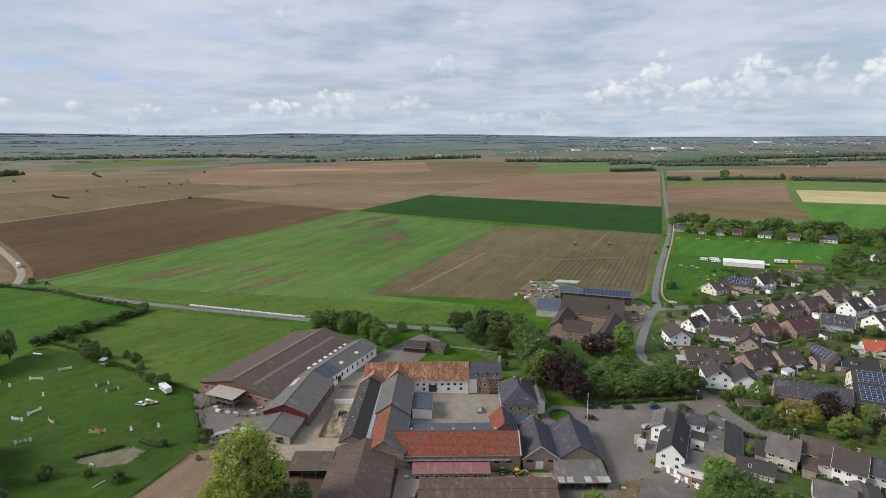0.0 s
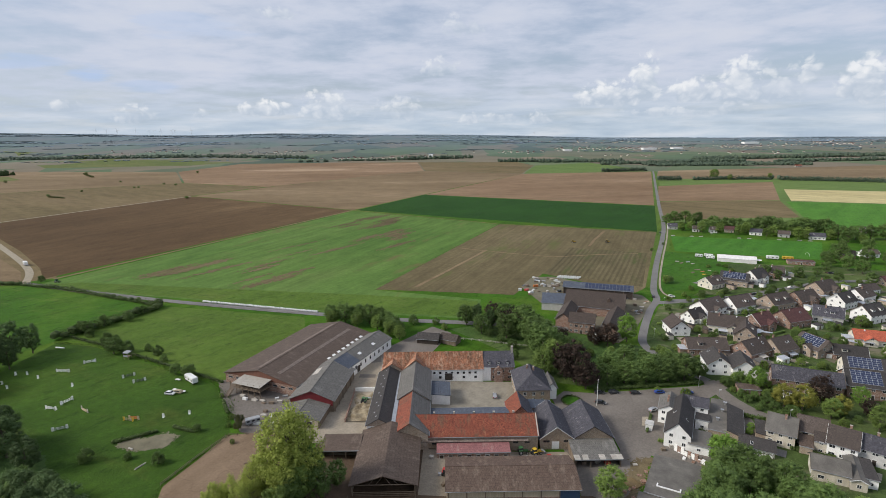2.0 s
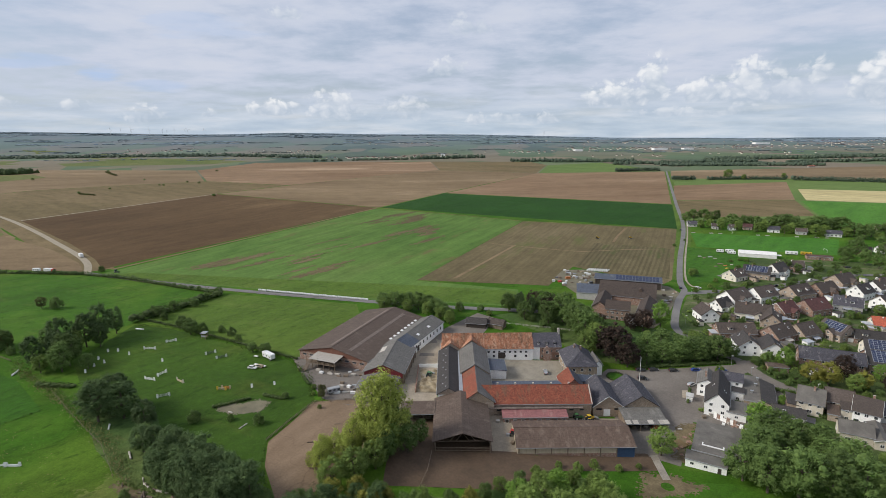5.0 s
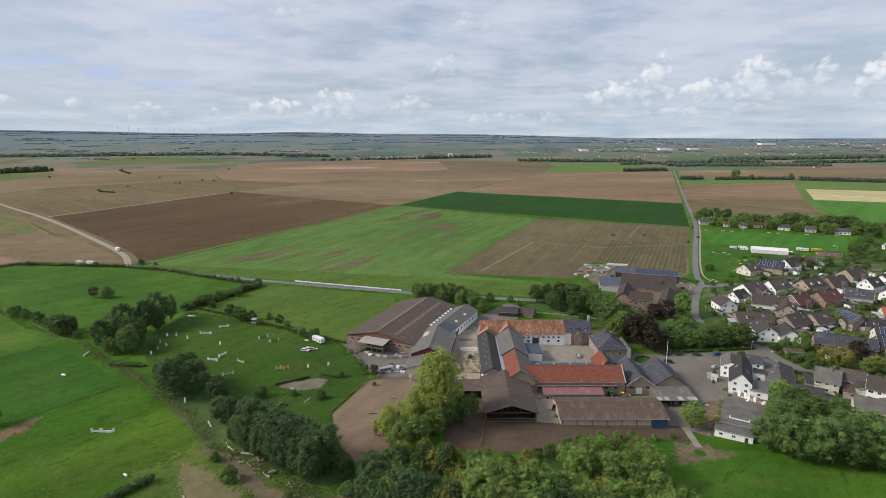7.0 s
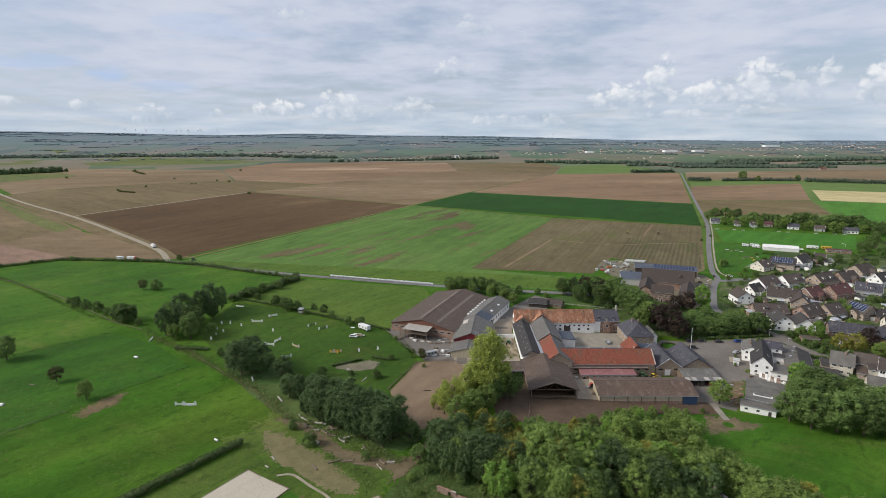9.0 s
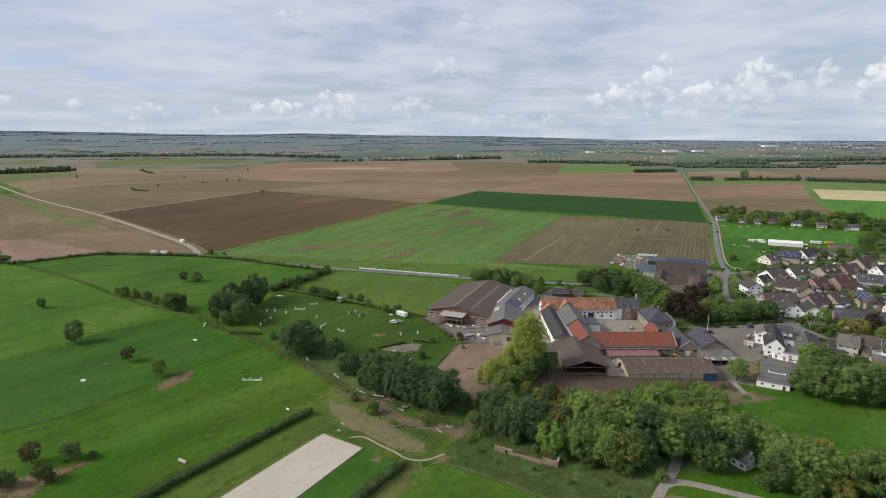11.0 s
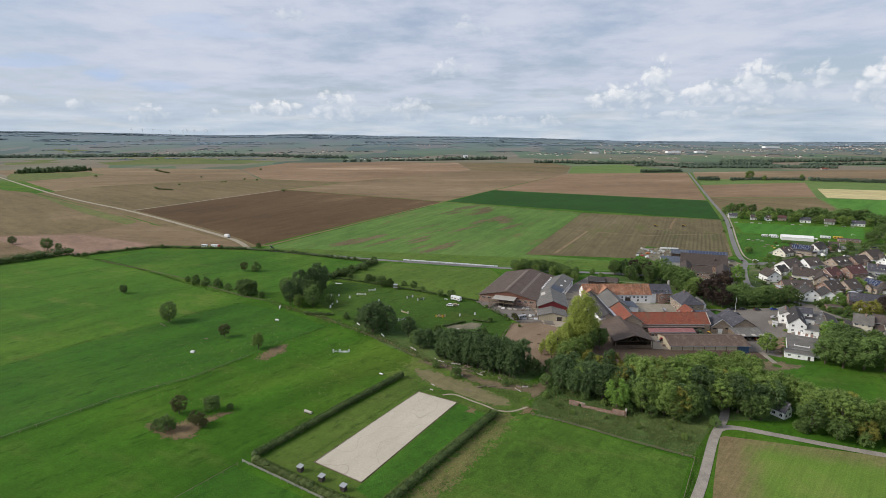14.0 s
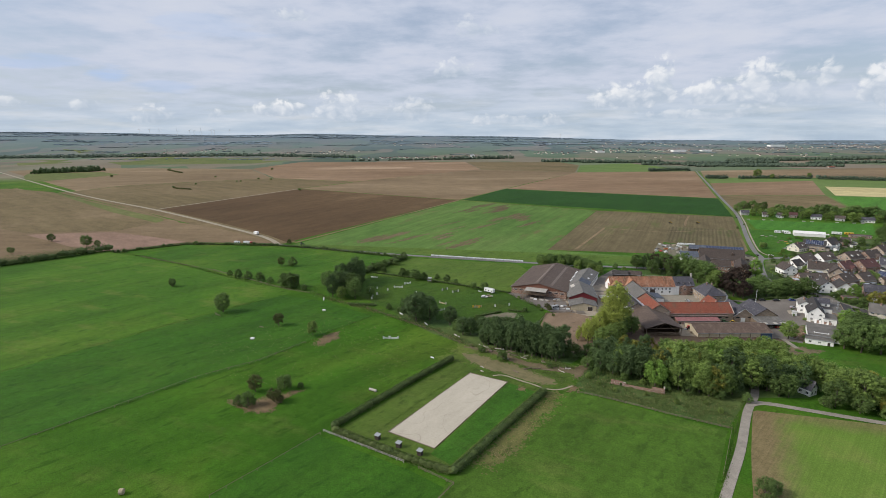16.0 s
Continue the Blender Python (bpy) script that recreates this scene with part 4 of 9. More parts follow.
ragged("dry_bank", "strip of dry brown grass before the arena", "grass", [(-177, 7), (-167, 10), (-155, 8), (-145, 8), (-134, 4.5), (-124, 4), (-122, -1), (-127, -4), (-137, -4.5), (-146, -2.7), (-156, -3.3), (-165, -0.5)], M_dry, 1.5)
ragged("dry_strip", "yellowing grass verge along the hedge", "grass", [(-122, -9), (-116, -8), (-114, -24), (-114, -45), (-116, -70), (-122, -70)], M_dryish, 4.0, seed=2)
patch("arena_lawn", "grass round the dressage arena", "grass", [(-175, -80), (-127, -77), (-126, -8), (-172, -5)], M_lawn, 0.05)
patch("arena_lawn_2", "fresh green strip beside the arena", "grass", [(-137.5, -74), (-128.5, -75), (-126.5, -12), (-139.6, -11)], M_lush, 0.07)
patch("dressage_arena", "pale sand dressage arena", "arena", [(-158.2, -71.5), (-138.4, -70.5), (-140.6, -10.8), (-159, -11.9)], M_sandpale, 0.12)
patch("sand_ring", "brown sand riding ring", "arena", [(-152, 96), (-164, 86), (-160, 72), (-157, 58), (-146, 48), (-128, 38), (-122, 48), (-124, 70), (-132, 92), (-140, 96)], M_sandpink, 0.1)
patch("bare_yard", "dark wet earth before the open barn", "yard", [uv(-56, 110), uv(-56, 138), uv(-41, 146), uv(-40, 131), uv(-12, 131), uv(-2, 129), uv(0, 122), uv(-3, 110)], M_mud, 0.1)
patch("row_floor", "weedy floor under the dark tree row", "scrub", [(-240, 32), (-205, 22), (-160, 16), (-124, 24), (-122, 42), (-150, 40), (-200, 46), (-236, 46)], M_scrub, 0.07)
ragged("jump_pond", "grey gravel bed of the drained water jump", "gravel bed", [(-194, 62), (-187, 62.5), (-181, 66), (-177, 70), (-179, 77), (-185, 76), (-189, 70.5), (-195, 66.5)], M_gravelpad, 1.0, 0.4, 0.1, 11)
ragged("bare_patch", "trodden red earth under the old bushes", "bare earth", [(-230, -89.5), (-226, -91.5), (-219, -91.8), (-211, -90), (-207.5, -86.5), (-209, -83), (-213, -77), (-211, -68), (-214, -70), (-218, -80), (-221, -84), (-224, -88)], M_bare, 2.0, 0.4, seed=3)
ragged("bare_strip", "trodden red earth beside a field tree", "bare earth", [(-246, -28), (-251, -18), (-248, -9), (-242, -15), (-241, -27)], M_bare, 2.4, 0.5, seed=4)

# roads and yards
ribbon("road_1", "straight grey country road", "road", [(-293, 1445), (-157.5, 815), (-115, 624), (-98, 528), (-83, 425), (-71, 355), (-64, 330), (-63, 306), (-59, 271), (-54, 250), (-38, 234), (-22, 225)], 4.3, M_road)
ribbon("lane_edge", "trodden dry edges of the lane", "grass", [(-1301, 258), (-851, 203), (-620, 167), (-522, 150), (-478, 137)], 34, M_olive, 0.04)
ribbon("road_2", "pale country lane", "road", [(-2400, 452), (-1301, 260), (-851, 207), (-620, 171), (-522, 152), (-474, 133)], 5.4, M_pathpale)
ribbon("road_3", "grey farm lane behind the hedge", "road", [(-474, 133), (-430, 142), (-333, 165), (-234, 195), (-180, 214), (-145, 230), (-110, 246), (-62, 262)], 5.5, M_road, 0.14)
ribbon("road_4", "village street past the long brick house", "road", [(-22, 225), (-12, 212), (2, 203), (30, 192), (60, 180)], 6.0, M_asphalt, 0.13)
ribbon("road_5", "dusty farm track", "road", [(-52, -110), (-50, -41), (-48.8, -11), (-49.2, 20), (-48, 39), (-49, 60), (-47, 76)], 3.2, M_track)
ribbon("road_6", "dusty side track", "road", [(-49, 28), (-44, 33), (-30, 36), (-4, 40.5), (40, 50)], 3.2, M_track, 0.13)
ribbon("road_7", "village lane between the gardens", "road", [(-64, 322), (-45, 338), (-20, 362), (10, 384), (50, 420)], 5.5, M_road, 0.13)
ribbon("path_1", "narrow pale path from the arena", "path", [(-149, -8.5), (-145, -5.3), (-136, -6), (-130, -6.2), (-124, -6.9), (-118.5, -4.2), (-115, 2.5)], 0.95, M_pathpale)
ragged("dirt_road", "muddy brown dirt track along the trees", "path", [(-126, 51), (-120, 46), (-115.5, 24), (-115, 12), (-117, 9), (-119.5, 15), (-124, 13), (-131, 10.5), (-138, 9.5), (-145, 9.8), (-156, 14), (-167, 15.5), (-180, 15), (-180, 17.5), (-166, 19.5), (-154, 18), (-143, 14.5), (-130, 16.5), (-122, 20), (-120, 26), (-121, 34)], M_dirt, 1.1, 0.5, 0.1, 6)
ragged("dirt_patch", "bare trodden ground at the paddock corner", "bare earth", [(-116, 2), (-112.5, 3), (-111.5, -3), (-115, -4)], M_bare, 1.4, 0.5, 0.09, 7)
ragged("scratched_patch", "small bare red patch by the path", "bare earth", [(-134, -11), (-131, -11), (-130.5, -14), (-133.5, -14.5)], M_bare, 1.0, 0.4, 0.1, 8)
ribbon("path_3", "pale track beyond the ploughed field", "path", [(-861, 214), (-888, 380), (-916, 543)], 4.2, M_pathpale, 0.13, 1)
ribbon("path_4", "pale grass track between the fields", "path", [(-914, 543), (-518, 541), (-280, 533), (-112, 565)], 3.0, M_dryish, 0.13, 1)
ribbon("path_7", "pale margin between plough and green crop", "path", [(-470, 150), (-516, 538)], 3.5, M_tan, 0.12, 1)
ribbon("path_5", "bare track in the potato field", "path", [(-249, 397), (-206, 399), (-163, 405), (-134, 432), (-104, 453)], 1.6, M_tan, 0.11, 1)
ribbon("path_6", "bare wheel track in the potato field", "path", [(-213, 272), (-217, 315), (-226, 401)], 2.6, M_tan, 0.11, 1)
ribbon("path_14", "pale wheel track across the potato field", "path", [(-150, 462), (-155, 495), (-160, 545)], 2.6, M_tan, 0.11, 1)
ribbon("pavement_1", "pale footpath beside the country road", "pavement", [(-110, 624), (-94, 528), (-79, 425), (-67, 357), (-56, 338)], 1.4, M_concrete, 0.15)
patch("yard_1", "grey asphalt farm forecourt", "yard", [(-62, 191), (-24, 219), (-18, 228), (-14, 222), (-33, 180), (-32, 163), (-32, 146), (-31, 128), (-43, 128), (-43, 132), (-40, 141), (-42, 158), (-50, 170), (-62, 180), uv(34, 178), uv(34, 190), uv(40, 196)], M_asphalt, 0.09)
patch("yard_2", "pale dusty concrete farmyard", "yard", [uv(-55, 150), uv(-40, 150), uv(-40, 205), uv(-30, 218), uv(-46, 230), uv(-55, 208), uv(-55, 178)], M_concrete, 0.09)
patch("yard_7", "dusty ground between the sheds", "yard", [uv(-72, 158), uv(-53, 156), uv(-53, 178), uv(-54, 208), (-170, 140), (-165, 118)], M_concrete, 0.085)
patch("yard_8", "grey yard behind the riding hall annex", "yard", [uv(-54, 206), uv(-38, 206), uv(-38, 219), uv(-20, 226), (-146, 212), (-160, 214), (-163, 180)], M_asphalt, 0.085)
patch("garden_ground", "dark garden ground between the village houses", "garden", [(-60, 316), (-48, 338), (-22, 362), (10, 384), (60, 424), (110, 420), (110, 150), (36, 150), (16, 162), (0, 168), (-14, 200), (-24, 228), (-56, 254)], M_garden, 0.05)
patch("garden_ground_2", "dark garden ground along the village edge", "garden", [(-46, 350), (-30, 400), (-34, 452), (40, 480), (110, 480), (110, 424), (50, 424), (10, 388), (-22, 366)], M_garden, 0.05)
patch("wood_floor", "shaded weedy floor of the grove", "scrub", [(-116, 24), (-112, 50), (-100, 60), (-84, 72), (-66, 98), (-50, 106), (-46, 80), (-44, 50), (-36, 58), (-28, 50), (-52, 34), (-80, 24)], M_scrub, 0.05)
patch("park_floor", "weedy ground under the trees north of the courtyard", "scrub", [(-150, 216), (-112, 206), (-84, 190), (-62, 196), (-24, 224), (-52, 250), (-70, 244), (-106, 252), (-128, 244)], M_scrub, 0.05)
patch("field_22", "dark ridged strip of the potato field", "field", [(-164, 449), (-97, 458), (-78, 354), (-150, 355)], M_ridges, 0.1)
ragged("dirt_yard", "rubble-strewn bare ground beside the workshop", "bare earth", [(-37, 154), (-31, 159), (-30.5, 130), (-37, 134)], M_dirt, 1.5, 0.5, 0.12, 9)
patch("yard_11", "grey asphalt round the inn", "yard", [(-33.5, 160), (-33.5, 201), (-15, 209), (-4, 200), (1, 189), (0, 172), (-13, 172), (-14, 160)], M_asphalt, 0.07)
patch("barn_verge", "muddy verge before the long low barn", "yard", [uv(-4, 121), uv(36, 122), uv(36, 132), uv(-4, 132)], M_mud, 0.09)
patch("yard_10", "pale paved spot before the inn", "yard", [(-38.9, 176.8), (-35.9, 178.4), (-37.1, 184.7), (-40.2, 183.0)], M_concrete, 0.13)
patch("yard_9", "grey asphalt apron beside the barns", "yard", [uv(31, 131), uv(38, 129), uv(46, 134), uv(50, 142), uv(50, 160), uv(31, 157)], M_asphalt, 0.08)
ribbon("path_2", "pale track into the green paddock", "path", [uv(37, 131), uv(36.5, 124), uv(36, 117)], 2.6, M_track, 0.13)
ragged("bare_corner", "trodden bare corner of the green paddock", "bare earth", [(-41, 118), (-31, 121), (-22, 121), (-29, 110), (-36, 104), (-39, 106)], M_dirt, 2.5, seed=5)
patch("barn_floor", "dark earth floor of the open barn", "yard", [uv(-57, 128), uv(-11, 128), uv(-11, 156), uv(-57, 156)], M_mud, 0.075)
patch("yard_3", "pale gravel inner courtyard", "yard", [uv(-17, 176), uv(20, 176), uv(20, 204), uv(-17, 204)], M_court, 0.09)
patch("yard_4", "dark asphalt yard before the riding hall", "yard", [(-204, 110), (-201, 115), (-164, 121), (-158, 114), uv(-66, 172), uv(-66, 160), (-150, 92), (-162, 90), (-180, 98), (-192, 103)], M_asphalt, 0.09)
patch("yard_5", "dusty yard between the barns", "yard", [uv(-20, 128), uv(-11, 128), uv(-11, 148), uv(34, 148), uv(34, 155), uv(-19, 155)], M_concrete, 0.09)
patch("yard_6", "dusty yard of the brick farm", "yard", [(-125, 285), (-100, 268), (-76, 246), (-66, 246), (-63, 262), (-65, 322), (-74, 334), (-104, 340), (-140, 346), (-153, 336), (-150, 310)], M_gravelpad, 0.095)


# ---------------------------------------------------------------- building blocks
def base(name, x, y, rot=0.0, label="", category="", group="", z=None):
    root = new(name)
    root.empty_display_size = 0.5
    root.matrix_world = pose(x, y, gz(x, y) if z is None else z, 0, 0, rot)
    return tagged(root, label, category, group)


def part(name, bm, material, parent, label="", soft=False):
    me = bpy.data.meshes.new(name)
    bm.to_mesh(me)
    bm.free()
    me.materials.append(material)
    if soft:
        me.polygons.foreach_set("use_smooth", [True] * len(me.polygons))
    ob = new(name, me)
    ob.parent = parent
    if label:
        ob["label"] = label
    return ob


def share(name, me, parent, m, label=""):
    ob = new(name, me)
    ob.parent = parent
    ob.matrix_local = m
    if label:
        ob["label"] = label
    return ob


def box(bm, x0, x1, y0, y1, z0, z1):
    vs = [bm.verts.new(p) for p in ((x0, y0, z0), (x1, y0, z0), (x1, y1, z0), (x0, y1, z0), (x0, y0, z1), (x1, y0, z1), (x1, y1, z1), (x0, y1, z1))]
    for f in ((3, 2, 1, 0), (4, 5, 6, 7), (0, 1, 5, 4), (1, 2, 6, 5), (2, 3, 7, 6), (3, 0, 4, 7)):
        bm.faces.new([vs[i] for i in f])
    return vs


def boxes(*rows):
    bm = bmesh.new()
    for r in rows:
        box(bm, *r)
    return bm


def slab(pts, thick):
    """A plate with the given corners on top."""
    bm = bmesh.new()
    n = (Vector(pts[1]) - Vector(pts[0])).cross(Vector(pts[2]) - Vector(pts[0])).normalized()
    if n.z < 0:
        pts = pts[::-1]
        n = -n
    top = [bm.verts.new(p) for p in pts]
    low = [bm.verts.new(Vector(p) - n * thick) for p in pts]
    bm.faces.new(top)
    bm.faces.new(low[::-1])
    for i in range(len(pts)):
        j = (i + 1) % len(pts)
        bm.faces.new((top[j], top[i], low[i], low[j]))
    return bm


def prism(profile, x0, x1, axis="x"):
    """A closed outline (a, z) drawn out along x (outline in y, z) or along y (outline in x, z)."""
    bm = bmesh.new()
    put = (lambda a, z, s: (s, a, z)) if axis == "x" else (lambda a, z, s: (a, s, z))
    r0, r1 = ([bm.verts.new(put(a, z, s)) for a, z in profile] for s in (x0, x1))
    bm.faces.new(r0)
    bm.faces.new(r1[::-1])
    for i in range(len(profile)):
        j = (i + 1) % len(profile)
        bm.faces.new((r0[j], r0[i], r1[i], r1[j]))
    bmesh.ops.recalc_face_normals(bm, faces=bm.faces[:])
    return bm


def tube(bm, p0, p1, r0, r1=None, n=8):
    p0, p1 = Vector(p0), Vector(p1)
    m = Matrix.Translation((p0 + p1) / 2) @ (p1 - p0).to_track_quat("Z", "Y").to_matrix().to_4x4()
    bmesh.ops.create_cone(bm, cap_ends=True, segments=n, radius1=r0, radius2=r0 if r1 is None else r1, depth=(p1 - p0).length, matrix=m)


MESHES = {}


def kept(key, make, material):
    if key not in MESHES:
        bm = make()
        me = bpy.data.meshes.new(key[0])
        bm.to_mesh(me)
        bm.free()
        me.materials.append(material)
        MESHES[key] = me
    return MESHES[key]


def window(parent, x, y, z, turn, w=1.1, h=1.2, frame_mat=None, bars=1):
    """A framed window on a wall: turn 0 faces -y, 90 faces +x."""
    fm = frame_mat or M_frame
    t = 0.08

    def ring():
        """One frame with a mullion, the panes' places left out."""
        bm = bmesh.new()
        xs = [-w / 2, -w / 2 + t, -0.04, 0.04, w / 2 - t, w / 2] if bars else [-w / 2, -w / 2 + t, w / 2 - t, w / 2]
        zs = [-h / 2, -h / 2 + t, h / 2 - t, h / 2]
        grid = [[bm.verts.new((x, -0.06, z)) for x in xs] for z in zs]
        faces = [bm.faces.new((grid[j][i], grid[j][i + 1], grid[j + 1][i + 1], grid[j + 1][i])) for j in range(3) for i in range(len(xs) - 1) if j != 1 or i % 2 == 0]
        ext = bmesh.ops.extrude_face_region(bm, geom=faces)
        for v in ext["geom"]:
            if isinstance(v, bmesh.types.BMVert):
                v.co.y = 0.05
        bmesh.ops.recalc_face_normals(bm, faces=bm.faces[:])
        return bm
    ob = share("window", kept(("window", w, h, fm.name, bars), ring, fm), parent, pose(x, y, z, 0, 0, turn))
    share("pane", kept(("pane", w, h), lambda: boxes((-w / 2 + t, w / 2 - t, -0.02, 0.03, -h / 2 + t, h / 2 - t)), M_glass), ob, Matrix())
    return ob


def door(parent, x, y, turn, w=1.1, h=2.1, material=None, z=0.0, name="door"):
    dm = material or M_darkwood
    ob = share(name, kept(("door", w, h, dm.name), lambda: boxes((-w / 2, w / 2, -0.05, 0.04, 0, h)), dm), parent, pose(x, y, z, 0, 0, turn))
    share("door_frame", kept(("door_frame", w, h), lambda: prism([(-w / 2 - 0.1, 0), (-w / 2, 0), (-w / 2, h), (w / 2, h), (w / 2, 0), (w / 2 + 0.1, 0), (w / 2 + 0.1, h + 0.1), (-w / 2 - 0.1, h + 0.1)], -0.07, 0.04, "y"), M_frame), ob, Matrix())
    return ob


def house(cx, cy, rot, L, W, eave, ridge, wall, roof, label, name="house", category="house", group="", over=0.45, hip=0.0, chimney=1, wins=True, lights=0, solar=0, roof2=None, ends=(True, True), endwall=None, z=None, cols=None, floors=None, sag=0.0):
    """A gabled or hipped building; its ridge runs along its own x."""
    if group == "village houses":
        L, W, ridge = L * 1.08, W * 1.12, ridge * 1.04
    root = base(name, cx, cy, rot, label, category, group, z)
    rnd = random.Random(int(cx * 13 + cy * 7))
    if group and rnd.random() < 0.55:
        chimney = 0
    a, b = L / 2, W / 2
    k = (ridge - eave) / b
    if hip:
        part("wall", boxes((-a, a, -b, b, -1.6, eave)), wall, root)
    else:
        part("wall", prism([(-b, -1.6), (b, -1.6), (b, eave), (0, ridge - 0.02), (-b, eave)], -a, a), wall, root)
        if endwall:
            for s in (-1, 1):
                part("gable", prism([(-b + 0.02, eave - 0.3), (b - 0.02, eave - 0.3), (0, ridge - 0.1)], s * a - 0.03, s * a + 0.03), endwall, root)
    e = over
    T = 0.2
    zr, ze, xo = ridge + T, eave - k * e + T, a + (e if not hip else e)
    hx = a - hip if hip else xo
    for s, rm in ((-1, roof), (1, roof2 or roof)):
        ob = part("roof_slope", slab([(-xo, s * (b + e), ze), (xo, s * (b + e), ze), (hx, 0, zr), (-hx, 0, zr)], T), rm, root)
    if hip:
        for s in (-1, 1):
            part("hip_slope", slab([(s * xo, -b - e, ze), (s * xo, b + e, ze), (s * hx, 0, zr)], T), roof, root)
    bm = bmesh.new()
    tube(bm, (-hx, 0, zr), (hx, 0, zr), 0.14, n=6)
    part("ridge_cap", bm, roof, root)
    for s in (-1, 1):
        bm = bmesh.new()
        tube(bm, (-xo, s * (b + e + 0.06), ze - 0.12), (xo, s * (b + e + 0.06), ze - 0.12), 0.09, n=6)
        part("gutter", bm, M_greypaint, root)
    if chimney:
        for i in range(chimney):
            x = rnd.uniform(-a * 0.6, a * 0.6)
            y = rnd.choice((-1, 1)) * b * 0.18
            c = part("chimney", boxes((x - 0.35, x + 0.35, y - 0.3, y + 0.3, ridge - 1.2, ridge + 1.0), (x - 0.42, x + 0.42, y - 0.37, y + 0.37, ridge + 1.0, ridge + 1.12)), M_brick, root)
    if wins:
        fl = floors or (2 if eave > 4.6 else 1)
        n = cols or max(2, int(L / 3.2))
        for s, turn in ((-1, 0), (1, 180)):
            for f in range(fl):
                for i in range(n):
                    x = -a + (i + 0.5) * L / n
                    if f == 0 and i == n // 2 and rnd.random() < 0.6:
                        door(root, x, s * b, turn)
                    else:
                        window(root, x, s * b, 1.5 + 2.75 * f, turn, 1.2 if rnd.random() < 0.7 else 1.7)
        for s, turn in ((-1, 270), (1, 90)):
            if hip:
                continue
            for f in range(fl + 1):
                zz = 1.5 + 2.75 * f
                room = b * (1 if zz + 0.8 < eave else max(0.0, (ridge - zz - 0.9) / (ridge - eave)))
                if room < 0.9:
                    continue
                ys = (-room * 0.5, room * 0.5) if room > 2.2 else (0.0,)
                for y in ys:
                    window(root, s * (a + (0.03 if endwall else 0)), y, zz, turn, 1.2, 1.25)
    if group:
        board = rnd.choice((M_whitepaint, M_timber, M_darkwood))
        for s in (-1, 1):
            for t in (-1, 1):
                if not hip:
                    part("verge_board", slab([(s * (xo + 0.02), t * (b + e), ze), (s * (xo + 0.08), t * (b + e), ze), (s * (xo + 0.08), 0, zr), (s * (xo + 0.02), 0, zr)], 0.24), board, root)
    if group == "village houses":
        front = rnd.random()
        if front < 0.45:
            # broad cross gable on the side of the garden
            w2, x = rnd.uniform(2.2, 3.0), rnd.uniform(-a * 0.4, a * 0.4)
            part("cross_gable", prism([(x - w2, -1.2), (x + w2, -1.2), (x + w2, eave), (x, eave + w2 * k * 0.9), (x - w2, eave)], -b - 1.6, -0.5, "y"), wall, root)
            for t in (-1, 1):
                part("cross_roof", slab([(x + t * (w2 + 0.35), -b - 2.0, eave - 0.1), (x, -b - 2.0, eave + w2 * k * 0.9 + 0.22), (x, -0.2, eave + w2 * k * 0.9 + 0.22), (x + t * (w2 + 0.35), -0.2, eave - 0.1)], 0.18), roof, root)
            window(root, x, -b - 1.6, 1.5, 0, 1.7, 1.6)
            window(root, x, -b - 1.6, 4.1, 0, 1.2, 1.1)
        elif front < 0.85:
            for x in ((-a * 0.45, a * 0.45) if L > 13 and rnd.random() < 0.6 else (rnd.uniform(-a * 0.4, a * 0.4),)):
                zd = eave + (ridge - eave) * 0.32
                part("dormer", prism([(x - 1.15, zd - 0.3), (x + 1.15, zd - 0.3), (x + 1.15, zd + 1.35), (x - 1.15, zd + 1.35)], -b * 0.72, -b * 0.1, "y"), M_cream if wall is M_brick else M_white, root)
                part("dormer_roof", slab([(x - 1.4, -b * 0.8, zd + 1.42), (x + 1.4, -b * 0.8, zd + 1.42), (x + 1.4, -b * 0.05, zd + 1.85), (x - 1.4, -b * 0.05, zd + 1.85)], 0.14), roof, root)
                window(root, x, -b * 0.72, zd + 0.62, 0, 1.7, 1.0)
        if rnd.random() < 0.5:
            # glazed or sheeted terrace roof
            x, d2 = rnd.uniform(-a * 0.3, a * 0.3), rnd.uniform(2.2, 3.2)
            part("terrace_roof", slab([(x - 2.2, -b - d2, 2.35), (x + 2.2, -b - d2, 2.35), (x + 2.2, -b, 2.9), (x - 2.2, -b, 2.9)], 0.07), rnd.choice((M_sky, M_stone, M_rack)), root, "pale terrace roof")
            for t in (-2.1, 2.1):
                part("terrace_post", boxes((x + t - 0.06, x + t + 0.06, -b - d2 + 0.05, -b - d2 + 0.17, -0.4, 2.35)), M_frame, root)
        if rnd.random() < 0.45:
            # low wing at the gable
            t, d2 = rnd.choice((-1, 1)), rnd.uniform(3.2, 4.2)
            lo, hi = sorted((t * a, t * (a + d2)))
            part("side_wing", boxes((lo, hi, -b * 0.8, b * 0.2, -1.2, 2.7)), wall, root)
            part("side_wing_roof", boxes((lo - 0.2, hi + 0.2, -b * 0.8 - 0.2, b * 0.2 + 0.2, 2.7, 2.9)), rnd.choice((R_felt, R_dark, M_rack)), root)
            part("garage_door", boxes((lo + 0.5, hi - 0.5, -b * 0.8 - 0.05, -b * 0.8 + 0.02, -0.1, 2.1)), rnd.choice((M_whitepaint, M_timber, M_stone)), root)
